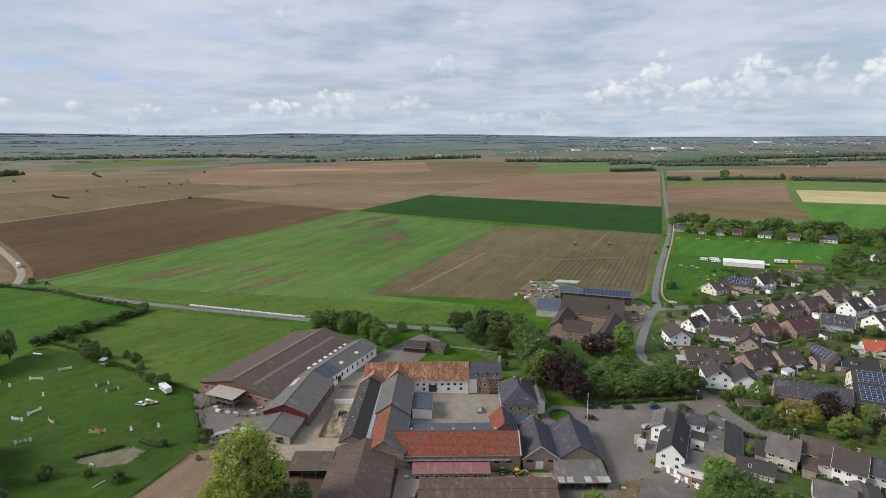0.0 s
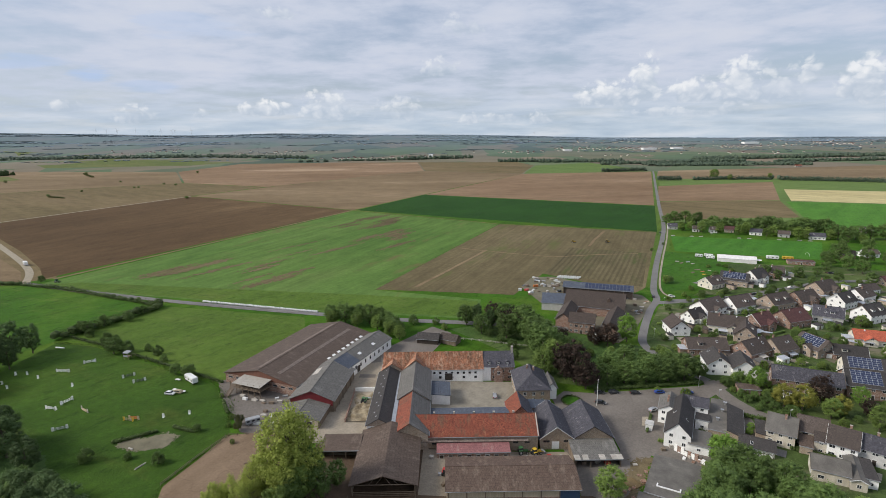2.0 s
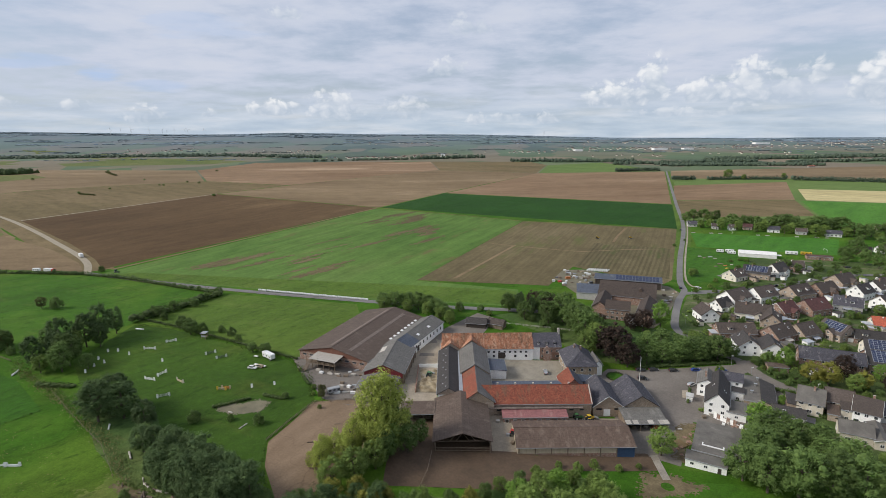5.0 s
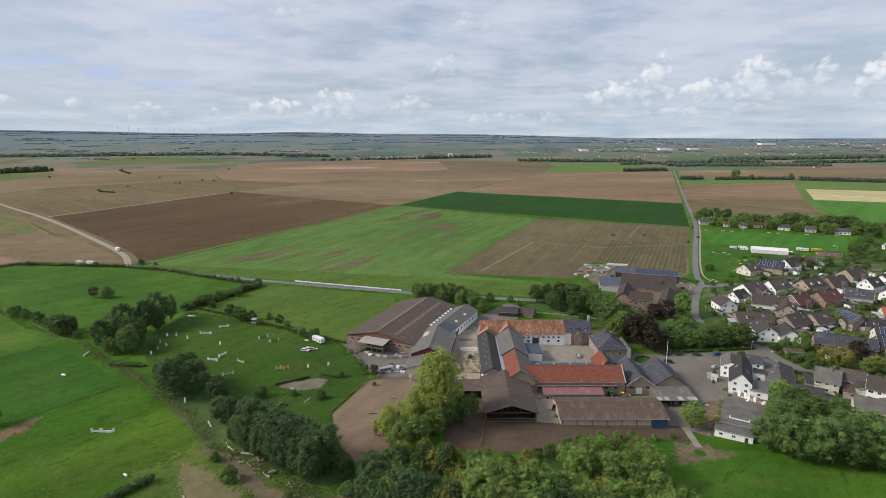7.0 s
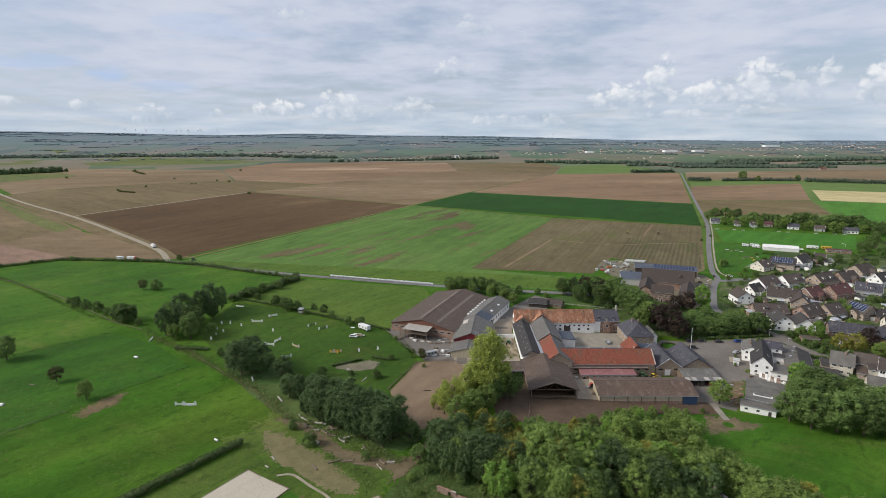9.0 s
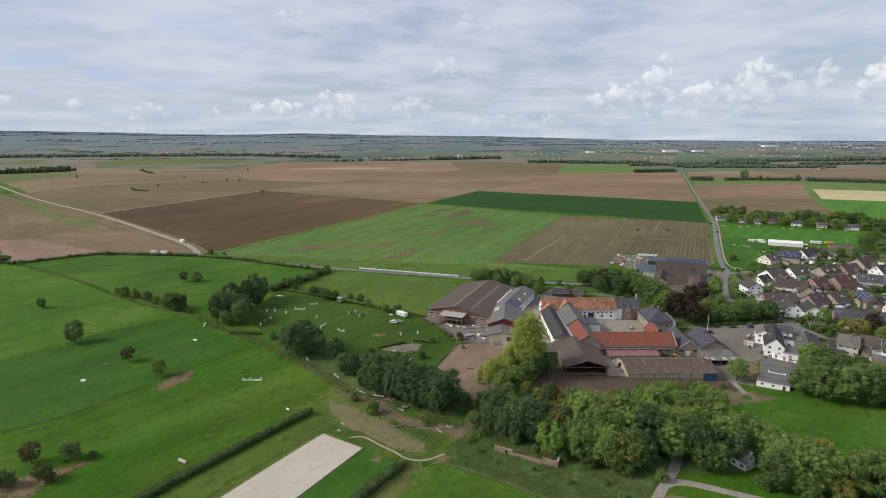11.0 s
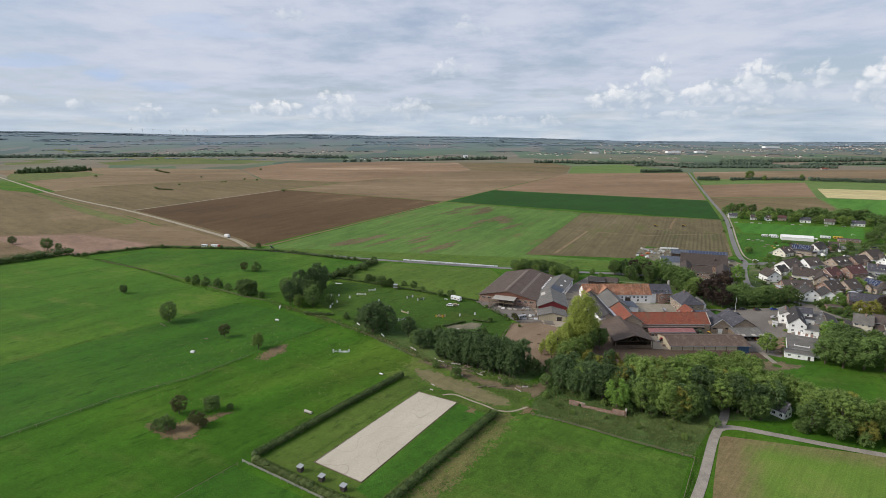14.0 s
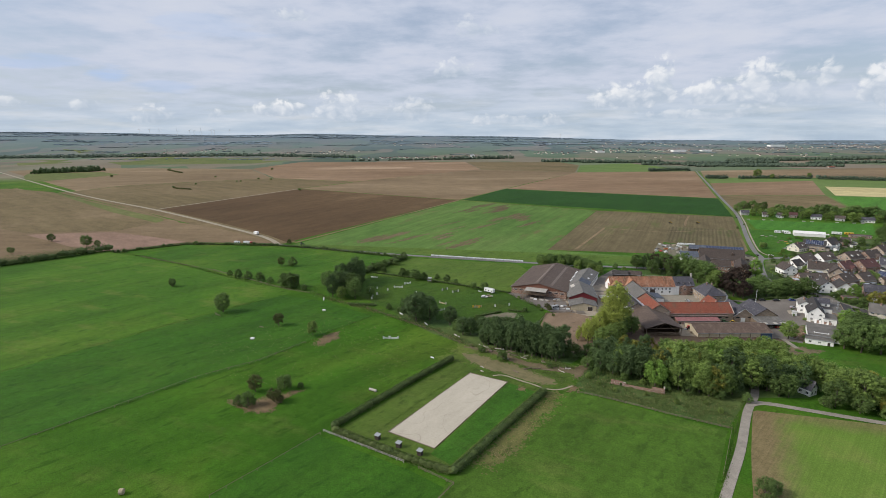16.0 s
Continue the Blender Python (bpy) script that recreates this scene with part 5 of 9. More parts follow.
        if rnd.random() < 0.55:
            bm = bmesh.new()
            bmesh.ops.create_cone(bm, cap_ends=True, segments=10, radius1=0.42, radius2=0.12, depth=0.16, matrix=Matrix.Translation((rnd.uniform(-a * 0.5, a * 0.5), -b * 0.25, ridge + 0.25)) @ Euler((radians(65), 0, 0.3)).to_matrix().to_4x4())
            part("satellite_dish", bm, M_whitepaint, root)
    sl = math.atan2(ridge - eave, b)
    for i in range(lights):
        s = rnd.choice((-1, 1))
        x, t = rnd.uniform(-a * 0.7, a * 0.7), rnd.uniform(0.35, 0.65)
        ob = share("rooflight", kept(("rooflight",), lambda: boxes((-0.45, 0.45, -0.6, 0.6, 0.0, 0.1)), M_frame), root, Matrix.Translation((x, s * b * t, ridge + T - k * b * t)) @ Euler((-s * sl, 0, 0)).to_matrix().to_4x4())
        share("pane", kept(("rooflight_pane",), lambda: boxes((-0.36, 0.36, -0.5, 0.5, 0.1, 0.12)), M_glass), ob, Matrix())
    if solar:
        s = solar if solar in (-1, 1) else -1
        nx_, ny_ = max(2, int((L - 2) / 1.75)), max(2, int((math.hypot(b, ridge - eave) - 0.8) / 1.1))
        part("panel_rack", slab([(-nx_ * 0.86, s * 0.35 * math.cos(sl), ridge + T - 0.35 * math.sin(sl) + 0.07), (nx_ * 0.86, s * 0.35 * math.cos(sl), ridge + T - 0.35 * math.sin(sl) + 0.07), (nx_ * 0.86, s * (0.42 + ny_ * 1.06) * math.cos(sl), ridge + T - (0.42 + ny_ * 1.06) * math.sin(sl) + 0.07), (-nx_ * 0.86, s * (0.42 + ny_ * 1.06) * math.cos(sl), ridge + T - (0.42 + ny_ * 1.06) * math.sin(sl) + 0.07)], 0.04), M_rack, root, "pale metal rack under the panels")
        nx, ny = max(2, int((L - 2) / 1.75)), max(2, int((math.hypot(b, ridge - eave) - 0.8) / 1.1))
        for i in range(nx):
            for j in range(ny):
                x, d = (i - (nx - 1) / 2) * 1.72, 0.9 + j * 1.06
                y = s * d * math.cos(sl)
                ob = share("solar_panel", kept(("solar",), lambda: boxes((-0.79, 0.79, -0.47, 0.47, 0.08, 0.13)), M_panel), root, Matrix.Translation((x, y, ridge + T - d * math.sin(sl))) @ Euler((-s * sl, 0, 0)).to_matrix().to_4x4())
    return root


def flat_house(cx, cy, rot, L, W, h, wall, roof, label, name="outbuilding", category="building", wins=True, z=None, lip=0.25, slope=0.0, floors=1, posts=False, group=""):
    """A low building with a flat or single-pitch roof that falls towards its own -y side."""
    root = base(name, cx, cy, rot, label, category, group, z)
    a, b = L / 2, W / 2
    hb = h + slope
    if posts:
        for i in range(max(2, int(L / 4) + 1)):
            x = -a + 0.2 + i * (L - 0.4) / max(1, int(L / 4))
            share("post", kept(("post", round(h, 1)), lambda: boxes((-0.13, 0.13, -0.13, 0.13, -1.2, h)), M_timber), root, pose(x, -b + 0.2, 0))
        part("back_wall", boxes((-a, a, b - 0.25, b, -1.2, hb)), wall, root)
        for s in (-1, 1):
            part("side_wall", prism([(-b + 0.6, -1.2), (b - 0.25, -1.2), (b - 0.25, hb), (-b + 0.6, h + 0.1)], s * a - 0.12, s * a + 0.12), wall, root)
    else:
        part("wall", prism([(-b, -1.6), (b, -1.6), (b, hb), (-b, h)], -a, a), wall, root)
    part("roof", slab([(-a - lip, -b - lip, h + 0.2), (a + lip, -b - lip, h + 0.2), (a + lip, b + lip, hb + 0.2), (-a - lip, b + lip, hb + 0.2)], 0.22), roof, root)
    part("fascia", boxes((-a - lip, a + lip, -b - lip - 0.06, -b - lip - 0.003, h - 0.1, h + 0.24)), M_greypaint, root)
    if wins and not posts:
        n = max(1, int(L / 3.6))
        for f in range(floors):
            for i in range(n):
                x = -a + (i + 0.5) * L / n
                if i % 4 == 2 and f == 0:
                    door(root, x, -b, 0)
                else:
                    window(root, x, -b, 1.5 + f * 2.7, 0, 1.2, 1.0)
    return root


# ---------------------------------------------------------------- the farm
def wing(u0, u1, v0, v1, along, eave, ridge, wall, roof, label, **more):
    """A farm wing between the farm's own lines, its ridge along u or v."""
    cx, cy = uv((u0 + u1) / 2, (v0 + v1) / 2)
    L, W, rot = ((u1 - u0), (v1 - v0), 33) if along == "u" else ((v1 - v0), (u1 - u0), 123)
    more.setdefault("name", "barn")
    more.setdefault("category", "barn")
    more.setdefault("chimney", 0)
    return house(cx, cy, rot, L, W, eave, ridge, wall, roof, label, **more)


# riding hall: long brown roof with pale light strips, brick front with a terrace
hall = house(-187.5, 145.6, 100.5, 62, 38, 4.5, 8.6, M_brick, R_brown, "long riding hall with a low brown roof and brick front", name="riding_hall", category="riding hall", chimney=0, wins=False, over=0.6)
for s, t in ((-1, 0.42), (1, 0.12)):
    y = s * 19 * t
    z = 8.6 - 4.1 * t + 0.215
    sl = math.atan2(4.1, 19)
    share("light_strip", kept(("light_strip",), lambda: boxes((-28, 27, -0.9, 0.9, 0, 0.06)), R_strip), hall, Matrix.Translation((0, y, z)) @ Euler((-s * sl, 0, 0)).to_matrix().to_4x4(), "long pale translucent roof strip")
for i in range(8):
    share("rooflight", kept(("hall_light",), lambda: boxes((-1.0, 1.0, -0.6, 0.6, 0, 0.12)), M_whitepaint), hall, Matrix.Translation((-4 + i * 4.0, -16.6, 8.6 - 4.1 * 16.6 / 19 + 0.2)) @ Euler((math.atan2(4.1, 19), 0, 0)).to_matrix().to_4x4())
for i in range(9):
    window(hall, -31, -16 + i * 4, 2.9, 270, 2.2, 0.9, M_greypaint)
part("gable_boarding", prism([(-18.6, 4.35), (18.6, 4.35), (0, 8.4)], -31.14, -31.04), M_fascia, hall, "red-brown boarded gable")
part("terrace_deck", boxes((-38, -31.2, -6, 10, 2.6, 2.85)), M_timber, hall, "raised timber viewing terrace")
for i in range(6):
    share("terrace_post", kept(("tpost",), lambda: boxes((-0.12, 0.12, -0.12, 0.12, -1, 5.2)), M_timber), hall, pose(-37.6, -5.7 + i * 3.1, 0))
part("terrace_roof", slab([(-38.6, -6.5, 5.0), (-38.6, 8, 5.0), (-31, 8, 5.5), (-31, -6.5, 5.5)], 0.15), M_stone, hall, "pale sheet roof over the terrace")
for zz in (3.3, 3.75):
    part("railing", boxes((-38.05, -37.95, -6, 10, zz, zz + 0.1)), M_timber, hall)
for i in range(1, 14):
    share("step", kept(("hall_step",), lambda: boxes((-0.15, 0.15, -1, 1, -0.06, 0)), M_timber), hall, pose(-37.85 - 0.3 * i, 8.6, 2.6 - 0.19 * i))
for y_ in (7.6, 9.6):
    part("stringer", prism([(-38, 2.2), (-38, 2.5), (-42, 0), (-42, -0.4)], y_ - 0.04, y_ + 0.04, "y"), M_timber, hall)

annex = house(-165.8, 159.2, 98.8, 39, 14, 5.0, 7.8, M_white, R_grey, "white-walled stable annex with a grey roof", name="stable_annex", category="stable", chimney=0, wins=False)
for i in range(9):
    window(annex, -16.5 + i * 4, -7, 2.8, 0, 1.0, 1.7, M_darkwood)
part("roof_patch", slab([(-19.6, -7.3, 5.09), (-9.5, -7.3, 5.09), (-9.5, -0.1, 8.04), (-19.6, -0.1, 8.04)], 0.05), R_bluegrey, annex, "darker re-roofed stretch")
door(annex, -10.5, -7, 0, 2.4, 3.0)
for x in (-5, 7):
    share("rooflight", kept(("annex_light",), lambda: boxes((-1.0, 1.0, -0.7, 0.7, 0, 0.12)), M_whitepaint), annex, Matrix.Translation((x, -4.2, 6.3)) @ Euler((math.atan2(2.8, 7), 0, 0)).to_matrix().to_4x4())
red_barn = house(-156.7, 127.5, 116, 28, 17.8, 4.5, 8.2, M_timber, R_grey, "grey-roofed barn with a dark red sheeted front", name="barn", category="barn", chimney=0, wins=False, over=0.6)
part("red_front", prism([(-8.6, 2.2), (8.6, 2.2), (8.6, 4.4), (0, 7.9), (-8.6, 4.4)], -14.12, -14.02), M_redsheet, red_barn, "dark red sheeted front")
for i in range(6):
    share("post", kept(("red_barn_post",), lambda: boxes((-0.14, 0.14, -0.14, 0.14, -1.2, 4.3)), M_timber), red_barn, pose(-13.5 + i * 5.2, -9.3, 0))
part("roof_patch", slab([(3.5, 6.2, 6.02), (9.5, 6.2, 6.02), (9.5, 3.6, 7.1), (3.5, 3.6, 7.1)], 0.05), M_stone, red_barn, "pale replaced roof sheets")
low_shed = house(-148.9, 109.4, 116, 13, 16.2, 3.0, 5.0, M_timber, R_grey, "low grey-roofed shed with a pale front", name="shed", category="shed", chimney=0, wins=False)
part("front_boarding", prism([(-7.9, -1), (7.9, -1), (7.9, 2.9), (0, 4.8), (-7.9, 2.9)], -6.62, -6.52), M_cladding, low_shed, "pale cream sheeted front")
door(low_shed, -6.62, -4, 270, 3.0, 2.6, M_darkwood)

# west range: dark roof, white outer wall, brick gable
d = wing(-39.5, -30.5, 160, 203, "v", 5.0, 7.6, M_white, R_dark, "long narrow barn with a dark roof and white side wall", wins=False, endwall=M_brickpale)
for i in range(11):
    share("rooflight", kept(("small_light",), lambda: boxes((-0.22, 0.22, -0.28, 0.28, 0.0, 0.08)), M_greypaint), d, Matrix.Translation((-19 + i * 3.8, 2.4 if i % 2 else 1.2, 6.43 if i % 2 else 7.12)) @ Euler((-math.atan2(2.6, 4.5), 0, 0)).to_matrix().to_4x4())
wing(-38.5, -29.5, 203.2, 210, "v", 5.2, 8.2, M_brickpale, R_orange, "short orange-tiled end of the long barn", wins=False)
wing(-30, -17.2, 178, 204, "v", 5.4, 9.6, M_brickpale, R_grey, "grey-roofed west wing of the courtyard", wins=False)
wing(-30, -17.2, 154.6, 177.8, "v", 5.4, 9.8, M_brickpale, R_grey, "red-tiled south end of the west wing", wins=False, endwall=M_bricktan, roof2=R_red)
wing(-29, -18.5, 203.8, 211, "v", 5.4, 10.0, M_brickpale, R_orange, "orange-tiled link to the north wing", wins=False)
part("valley_gutter", boxes((-21, 21, -1.0, 1.0, 0, 0.25)), M_steel, tagged(base("valley_gutter_run", *uv(-30.2, 181.5), 123, "", "", "", gz(*uv(-30.2, 181.5)) + 5.3), "pale metal gutter between two barn roofs", "gutter"))

# south wing: long red roof, low windows; blue lean-to on the courtyard side
f = wing(-23.6, 21.5, 155.5, 168.5, "u", 5.4, 10.0, M_bricktan, R_red, "long south wing with a stained red tile roof", wins=False)
for i in range(9):
    window(f, -14 + i * 4.1, -6.5, 2.6, 0, 1.8, 0.7, M_darkwood)
for i in range(5):
    x = -14 + i * 7.2
    c = part("roof_vent", boxes((x - 0.3, x + 0.3, 0.3, 0.9, 9.5, 10.7), (x - 0.38, x + 0.38, 0.22, 0.98, 10.7, 10.82)), M_stone, f)
part("pent_roof", slab([(-21, -6.5, 4.3), (19, -6.5, 4.3), (19, -7.7, 3.9), (-21, -7.7, 3.9)], 0.12), R_strip, f, "narrow mossy pent roof along the wall")
part("coping", slab([(22.45, -7.0, 5.3), (22.85, -7.0, 5.3), (22.85, 0, 10.35), (22.45, 0, 10.35)], 0.3), M_stone, f, "pale stone gable coping")
flat_house(*uv(-2, 172.3), 213, 30, 7.2, 4.2, M_bricktan, R_bluegrey, "low courtyard lean-to with a blue-grey sheet roof", name="lean_to", category="lean-to", slope=1.2)
wing(13, 22, 168.6, 180, "v", 5.2, 9.4, M_brick, R_slate, "gatehouse with one red-tiled and one slated slope", wins=False, roof2=R_red)
flat_house(*uv(26.5, 178.5), 123, 6.5, 8.5, 4.4, M_bricktan, R_bluegrey, "small blue-roofed link beside the gatehouse", name="lean_to", category="lean-to", slope=0.6, wins=False)
flat_house(*uv(-12.8, 190.5), 123, 11.5, 7.5, 3.8, M_white, R_bluegrey, "small courtyard house with a blue-grey roof and glass front", name="glazed_room", category="outbuilding", slope=0.6)

# north wing: mottled orange roof over white stables, slate-roofed brick house with dormers
g = wing(-38, 5.8, 204.2, 217.5, "u", 5.2, 10.4, M_white, R_orange, "north wing with a mottled orange tile roof and white walls", wins=False)
for i in range(8):
    window(g, 0.5 + i * 2.6, -6.65, 3.4, 0, 1.0, 0.9, M_darkwood)
    if i % 2:
        window(g, 0.5 + i * 2.6, -6.65, 1.3, 0, 1.1, 1.1, M_darkwood)
door(g, 6.8, -6.65, 0, 3.4, 3.2)
rng_ = np.random.default_rng(41)
tv, tf = [], []
for i in range(2600):
    x, t = rng_.uniform(-21.5, 21.5), rng_.uniform(0.03, 0.98)
    if noise.noise((x * 0.16, t * 2.5, 7.0)) + rng_.uniform(-0.35, 0.35) < 0.02:
        continue
    y, z = -6.9 * t, 10.62 - 5.2 / 6.65 * 6.9 * t
    a, w_, d_ = rng_.normal(0, 0.5), rng_.uniform(0.2, 0.5), rng_.uniform(0.15, 0.34)
    up = rng_.uniform(0.08, 0.34)
    k = len(tv)
    for sx, sy, e in ((-1, -1, 0.0), (1, -1, 0.0), (1, 1, up), (-1, 1, up)):
        px, py = sx * w_ * math.cos(a) - sy * d_ * math.sin(a), sx * w_ * math.sin(a) + sy * d_ * math.cos(a)
        tv.append((x + px, y + py * 0.79, z + py * 0.62 + 0.03 + e))
    tf.append((k, k + 1, k + 2, k + 3))
tagged(mesh_ob("loose_tiles", tv, tf, R_orange, g), "slipped and broken clay tiles", kind="stuff")
part("lean_roof", slab([(-20.5, -6.7, 3.2), (-8, -6.7, 3.2), (-8, -9.0, 2.6), (-20.5, -9.0, 2.6)], 0.12), R_grey, g, "low grey shelter roof")
h = wing(6, 19.6, 205, 217.5, "u", 6.6, 11.0, M_brick, R_slate, "brick farmhouse with slate roof and dormers", name="farmhouse", category="house", wins=True, chimney=0, floors=2, cols=4)
part("white_wall", boxes((-6.86, -3.4, -6.3, -6.2, -1, 6.5)), M_white, h, "white-rendered end of the front wall")
for x in (-4, 0, 4):
    part("dormer", prism([(x - 0.8, 7.0), (x + 0.8, 7.0), (x + 0.8, 8.4), (x, 8.7), (x - 0.8, 8.4)], -5.6, -2.4, "y"), R_slate, h)
    window(h, x, -5.6, 7.75, 0, 1.1, 0.9)
part("porch_gable", prism([(-1.8, -1), (1.8, -1), (1.8, 5.4), (0, 7.0), (-1.8, 5.4)], -7.4, -6.2, "y"), M_brick, h)
window(h, 0, -7.4, 4.0, 0, 1.3, 1.5)
part("gable_stack", boxes((6.3, 7.1, -0.8, 0.8, -1, 13.4)), M_stone, h, "tall pale end chimney")
h = wing(18.5, 32, 186, 204, "v", 6.2, 11.2, M_bricktan, R_slate, "large farmhouse with a hipped slate roof", name="farmhouse", category="house", hip=4.5, chimney=2, floors=2, cols=5, over=0.5)
for s, turn in ((-1, 270), (1, 90)):
    for y in (-3.6, 0, 3.6):
        for zz in (1.6, 4.3):
            window(h, s * 9, y, zz, turn, 1.2, 1.5)
wing(31.8, 35.5, 190, 200, "v", 5.0, 7.0, M_white, R_grey, "pale grey-roofed side wing of the farmhouse", name="side_wing", category="house", wins=False)

# twin barns with brick gables, lean-to with pale roof patches
for u0, u1, txt in ((22.5, 34.3, "slate-roofed barn with brick gable and mossy slope"), (34.6, 48.4, "slate-roofed barn with a tan brick gable")):
    b1 = wing(u0, u1, 156.5, 175.5, "v", 4.2, 8.6, M_bricktan, R_slate, txt, wins=False, group="twin barns")
    for y in (-3.6, 3.6):
        window(b1, -9.5, y, 3.0, 270, 2.2, 0.8, M_darkwood)
    door(b1, -9.5, 0.4, 270, 2.4, 2.8, M_whitepaint)
j = flat_house(*uv(40.3, 151.3), 33, 15.5, 10.5, 3.0, M_timber, R_grey, "open lean-to shelter with a patched grey roof", name="open_shelter", category="shelter", slope=1.2, posts=True)
for x in (-7, -4.2, 1.5, 5.6, 7.4):
    part("roof_sheet", slab([(x - 1.0, -5.45, 3.24), (x + 1.0, -5.45, 3.24), (x + 1.0, -3.0, 3.52), (x - 1.0, -3.0, 3.52)], 0.03), M_stone, j, "pale replacement roof sheet")

# open-fronted barn with trusses
k = base("open_barn", *uv(-30.2, 144.6), 123, "open-fronted timber barn with a wide brown roof", "barn")
for s in (-1, 1):
    part("side_wall", boxes((-12, 15, s * 9.9 - 0.1, s * 9.9 + 0.1, -1.2, 4.4)), M_timber, k)
    part("roof_slope", slab([(-15.8, s * 10.6, 4.35), (15.4, s * 10.6, 4.35), (15.4, 0, 7.7), (-15.8, 0, 7.7)], 0.2), R_brown, k)
part("back_wall", prism([(-9.9, -1.2), (9.9, -1.2), (9.9, 4.3), (0, 7.4), (-9.9, 4.3)], 14.7, 15.0), M_timber, k)
for x in (-15, -8, 0, 8):
    for s in (-1, 1):
        share("post", kept(("barn_post",), lambda: boxes((-0.16, 0.16, -0.16, 0.16, -1.2, 4.35)), M_timber), k, pose(x, s * 9.6, 0))
    bm = bmesh.new()
    tube(bm, (x, -9.8, 4.2), (x, 9.8, 4.2), 0.14, n=6)
    for s in (-1, 1):
        tube(bm, (x, s * 9.8, 4.2), (x, 0, 7.35), 0.13, n=6)
        tube(bm, (x, s * 4.5, 4.2), (x, s * 2.6, 6.5), 0.1, n=6)
        tube(bm, (x, s * 2.4, 4.2), (x, 0, 7.2), 0.09, n=6)
    part("truss", bm, M_timber, k)
for zz in (0.5, 1.1, 1.7):
    part("rail", boxes((-15.1, -15.0, -9.6, 9.6, zz, zz + 0.14)), M_timber, k)
flat_house(*uv(-47, 152), 33, 13, 9, 3.2, M_timber, R_brown, "low open shed beside the barn", name="shed", category="shed", posts=True, slope=0.5)

# long low barn with cladding and a blue door
l = wing(-11, 30, 130, 147, "u", 3.6, 6.0, M_cladding, R_brownlong, "long low barn clad in cream sheets with brown roof", wins=False)
part("plinth", boxes((-20.55, 20.55, -8.56, -8.47, -1.2, 1.2)), M_brick, l, "brick plinth")
part("blue_door", boxes((14.4, 20.4, -8.66, -8.5, -1.0, 3.3)), M_blue, l, "wide blue sliding door")
for i in range(7):
    x = -20 + i * 5.7
    part("pilaster", boxes((x - 0.15, x + 0.15, -8.72, -8.5, -1, 3.4)), M_timber, l)
m_ = flat_house(*uv(-1.5, 152.2), 33, 25, 4.4, 2.6, M_brick, R_pinkred, "row of loose boxes under a faded red roof", name="stable_row", category="stable", slope=0.9, wins=False)
for i in range(8):
    door(m_, -11 + i * 3.15, -2.2, 0, 1.3, 1.9, M_darkwood)

# small sheds behind the north wing
house(-150, 196, 21, 11, 7, 2.6, 4.6, M_darkwood, R_dark, "small shed with a dark roof", name="shed", category="shed", chimney=0, wins=False)
house(-140, 201, 5, 9, 6, 2.6, 4.6, M_timber, R_greybrown, "small timber shed with grey roof", name="shed", category="shed", chimney=0, wins=False)
flat_house(-146.5, 163.5, 33, 8, 4, 3.0, M_white, M_whitepaint, "small white lean-to with flat roof", name="lean_to", category="lean-to")

# dung yard between hall and west barn
dy = base("dung_yard", *uv(-44, 186), 33, "walled dung yard with straw heaps", "dung yard")
part("back_wall", boxes((-5, 4, 7.6, 8.0, -1, 2.0)), M_whitepaint, dy)
part("side_wall", boxes((-5.4, -5.0, -16, 8, -1, 1.4)), M_brick, dy)
bm = bmesh.new()
bmesh.ops.create_grid(bm, x_segments=18, y_segments=36, size=1.0)
for v in bm.verts:
    x, y = v.co.x, v.co.y
    edge = min(1, (1 - abs(x)) * 3) * min(1, (1 - abs(y)) * 4)
    v.co = Vector((x * 4.6 - 0.4, y * 11.5 - 4, 0.02 + edge * max(0.0, 0.5 + 1.3 * noise.noise(Vector((x * 2.2, y * 4.1, 3.3))) + 0.3 * noise.noise(Vector((x * 8, y * 16, 1))))))
part("dung_mound", bm, mat("straw_and_dung", (0.12, 0.085, 0.045), (0.36, 0.30, 0.20), 0.35, 3.0, 0.95, 0.6), dy, soft=True)

# ---------------------------------------------------------------- inn and outbuildings east of the forecourt
inn = house(-26.4, 180.3, 95.5, 24, 8.6, 5.0, 9.2, M_white, R_dark, "white-rendered inn with a dark steep roof", name="inn", category="house", chimney=0, lights=2, over=0.3, cols=3, floors=1)
house(-31.4, 188.6, 96, 12, 7.2, 5.2, 7.4, M_white, R_grey, "white side wing of the inn with grey roof", name="inn_wing", category="house", chimney=2, over=0.3)
house(-22.8, 194.4, 6, 8.4, 7.6, 5.2, 7.4, M_white, R_slate, "white rear wing of the inn with worn grey roof", name="inn_wing", category="house", chimney=0, over=0.3)
flat_house(-18.6, 173.4, 4, 6.6, 10.5, 3.0, M_white, R_felt, "flat felt-roofed extension of the inn", name="extension", category="building")
flat_house(-19.4, 186.4, 4, 4.6, 5, 4.0, M_white, R_dark, "small dark-roofed rear room of the inn", name="extension", category="building")
ext = flat_house(-14.4, 192.5, 4, 6.4, 25, 3.1, M_bricktan, R_felt, "long flat felt-roofed hall behind the inn", name="outbuilding", category="building", wins=False)
for x, y in ((0.8, 2.5), (-0.6, -5.0), (1.6, 9.0)):
    v_ = part("roof_vent", boxes((x - 0.35, x + 0.35, y - 0.3, y + 0.3, 3.2, 4.3), (x - 0.6, x + 0.6, y - 0.5, y + 0.5, 4.3, 4.42)), M_steel, ext, "metal roof ventilator")
flat_house(-9.0, 190.5, 95, 21, 5.2, 2.6, M_bricktan, R_dark, "long single-pitch range with a dark slate roof", name="outbuilding", category="building", wins=False, slope=1.8)
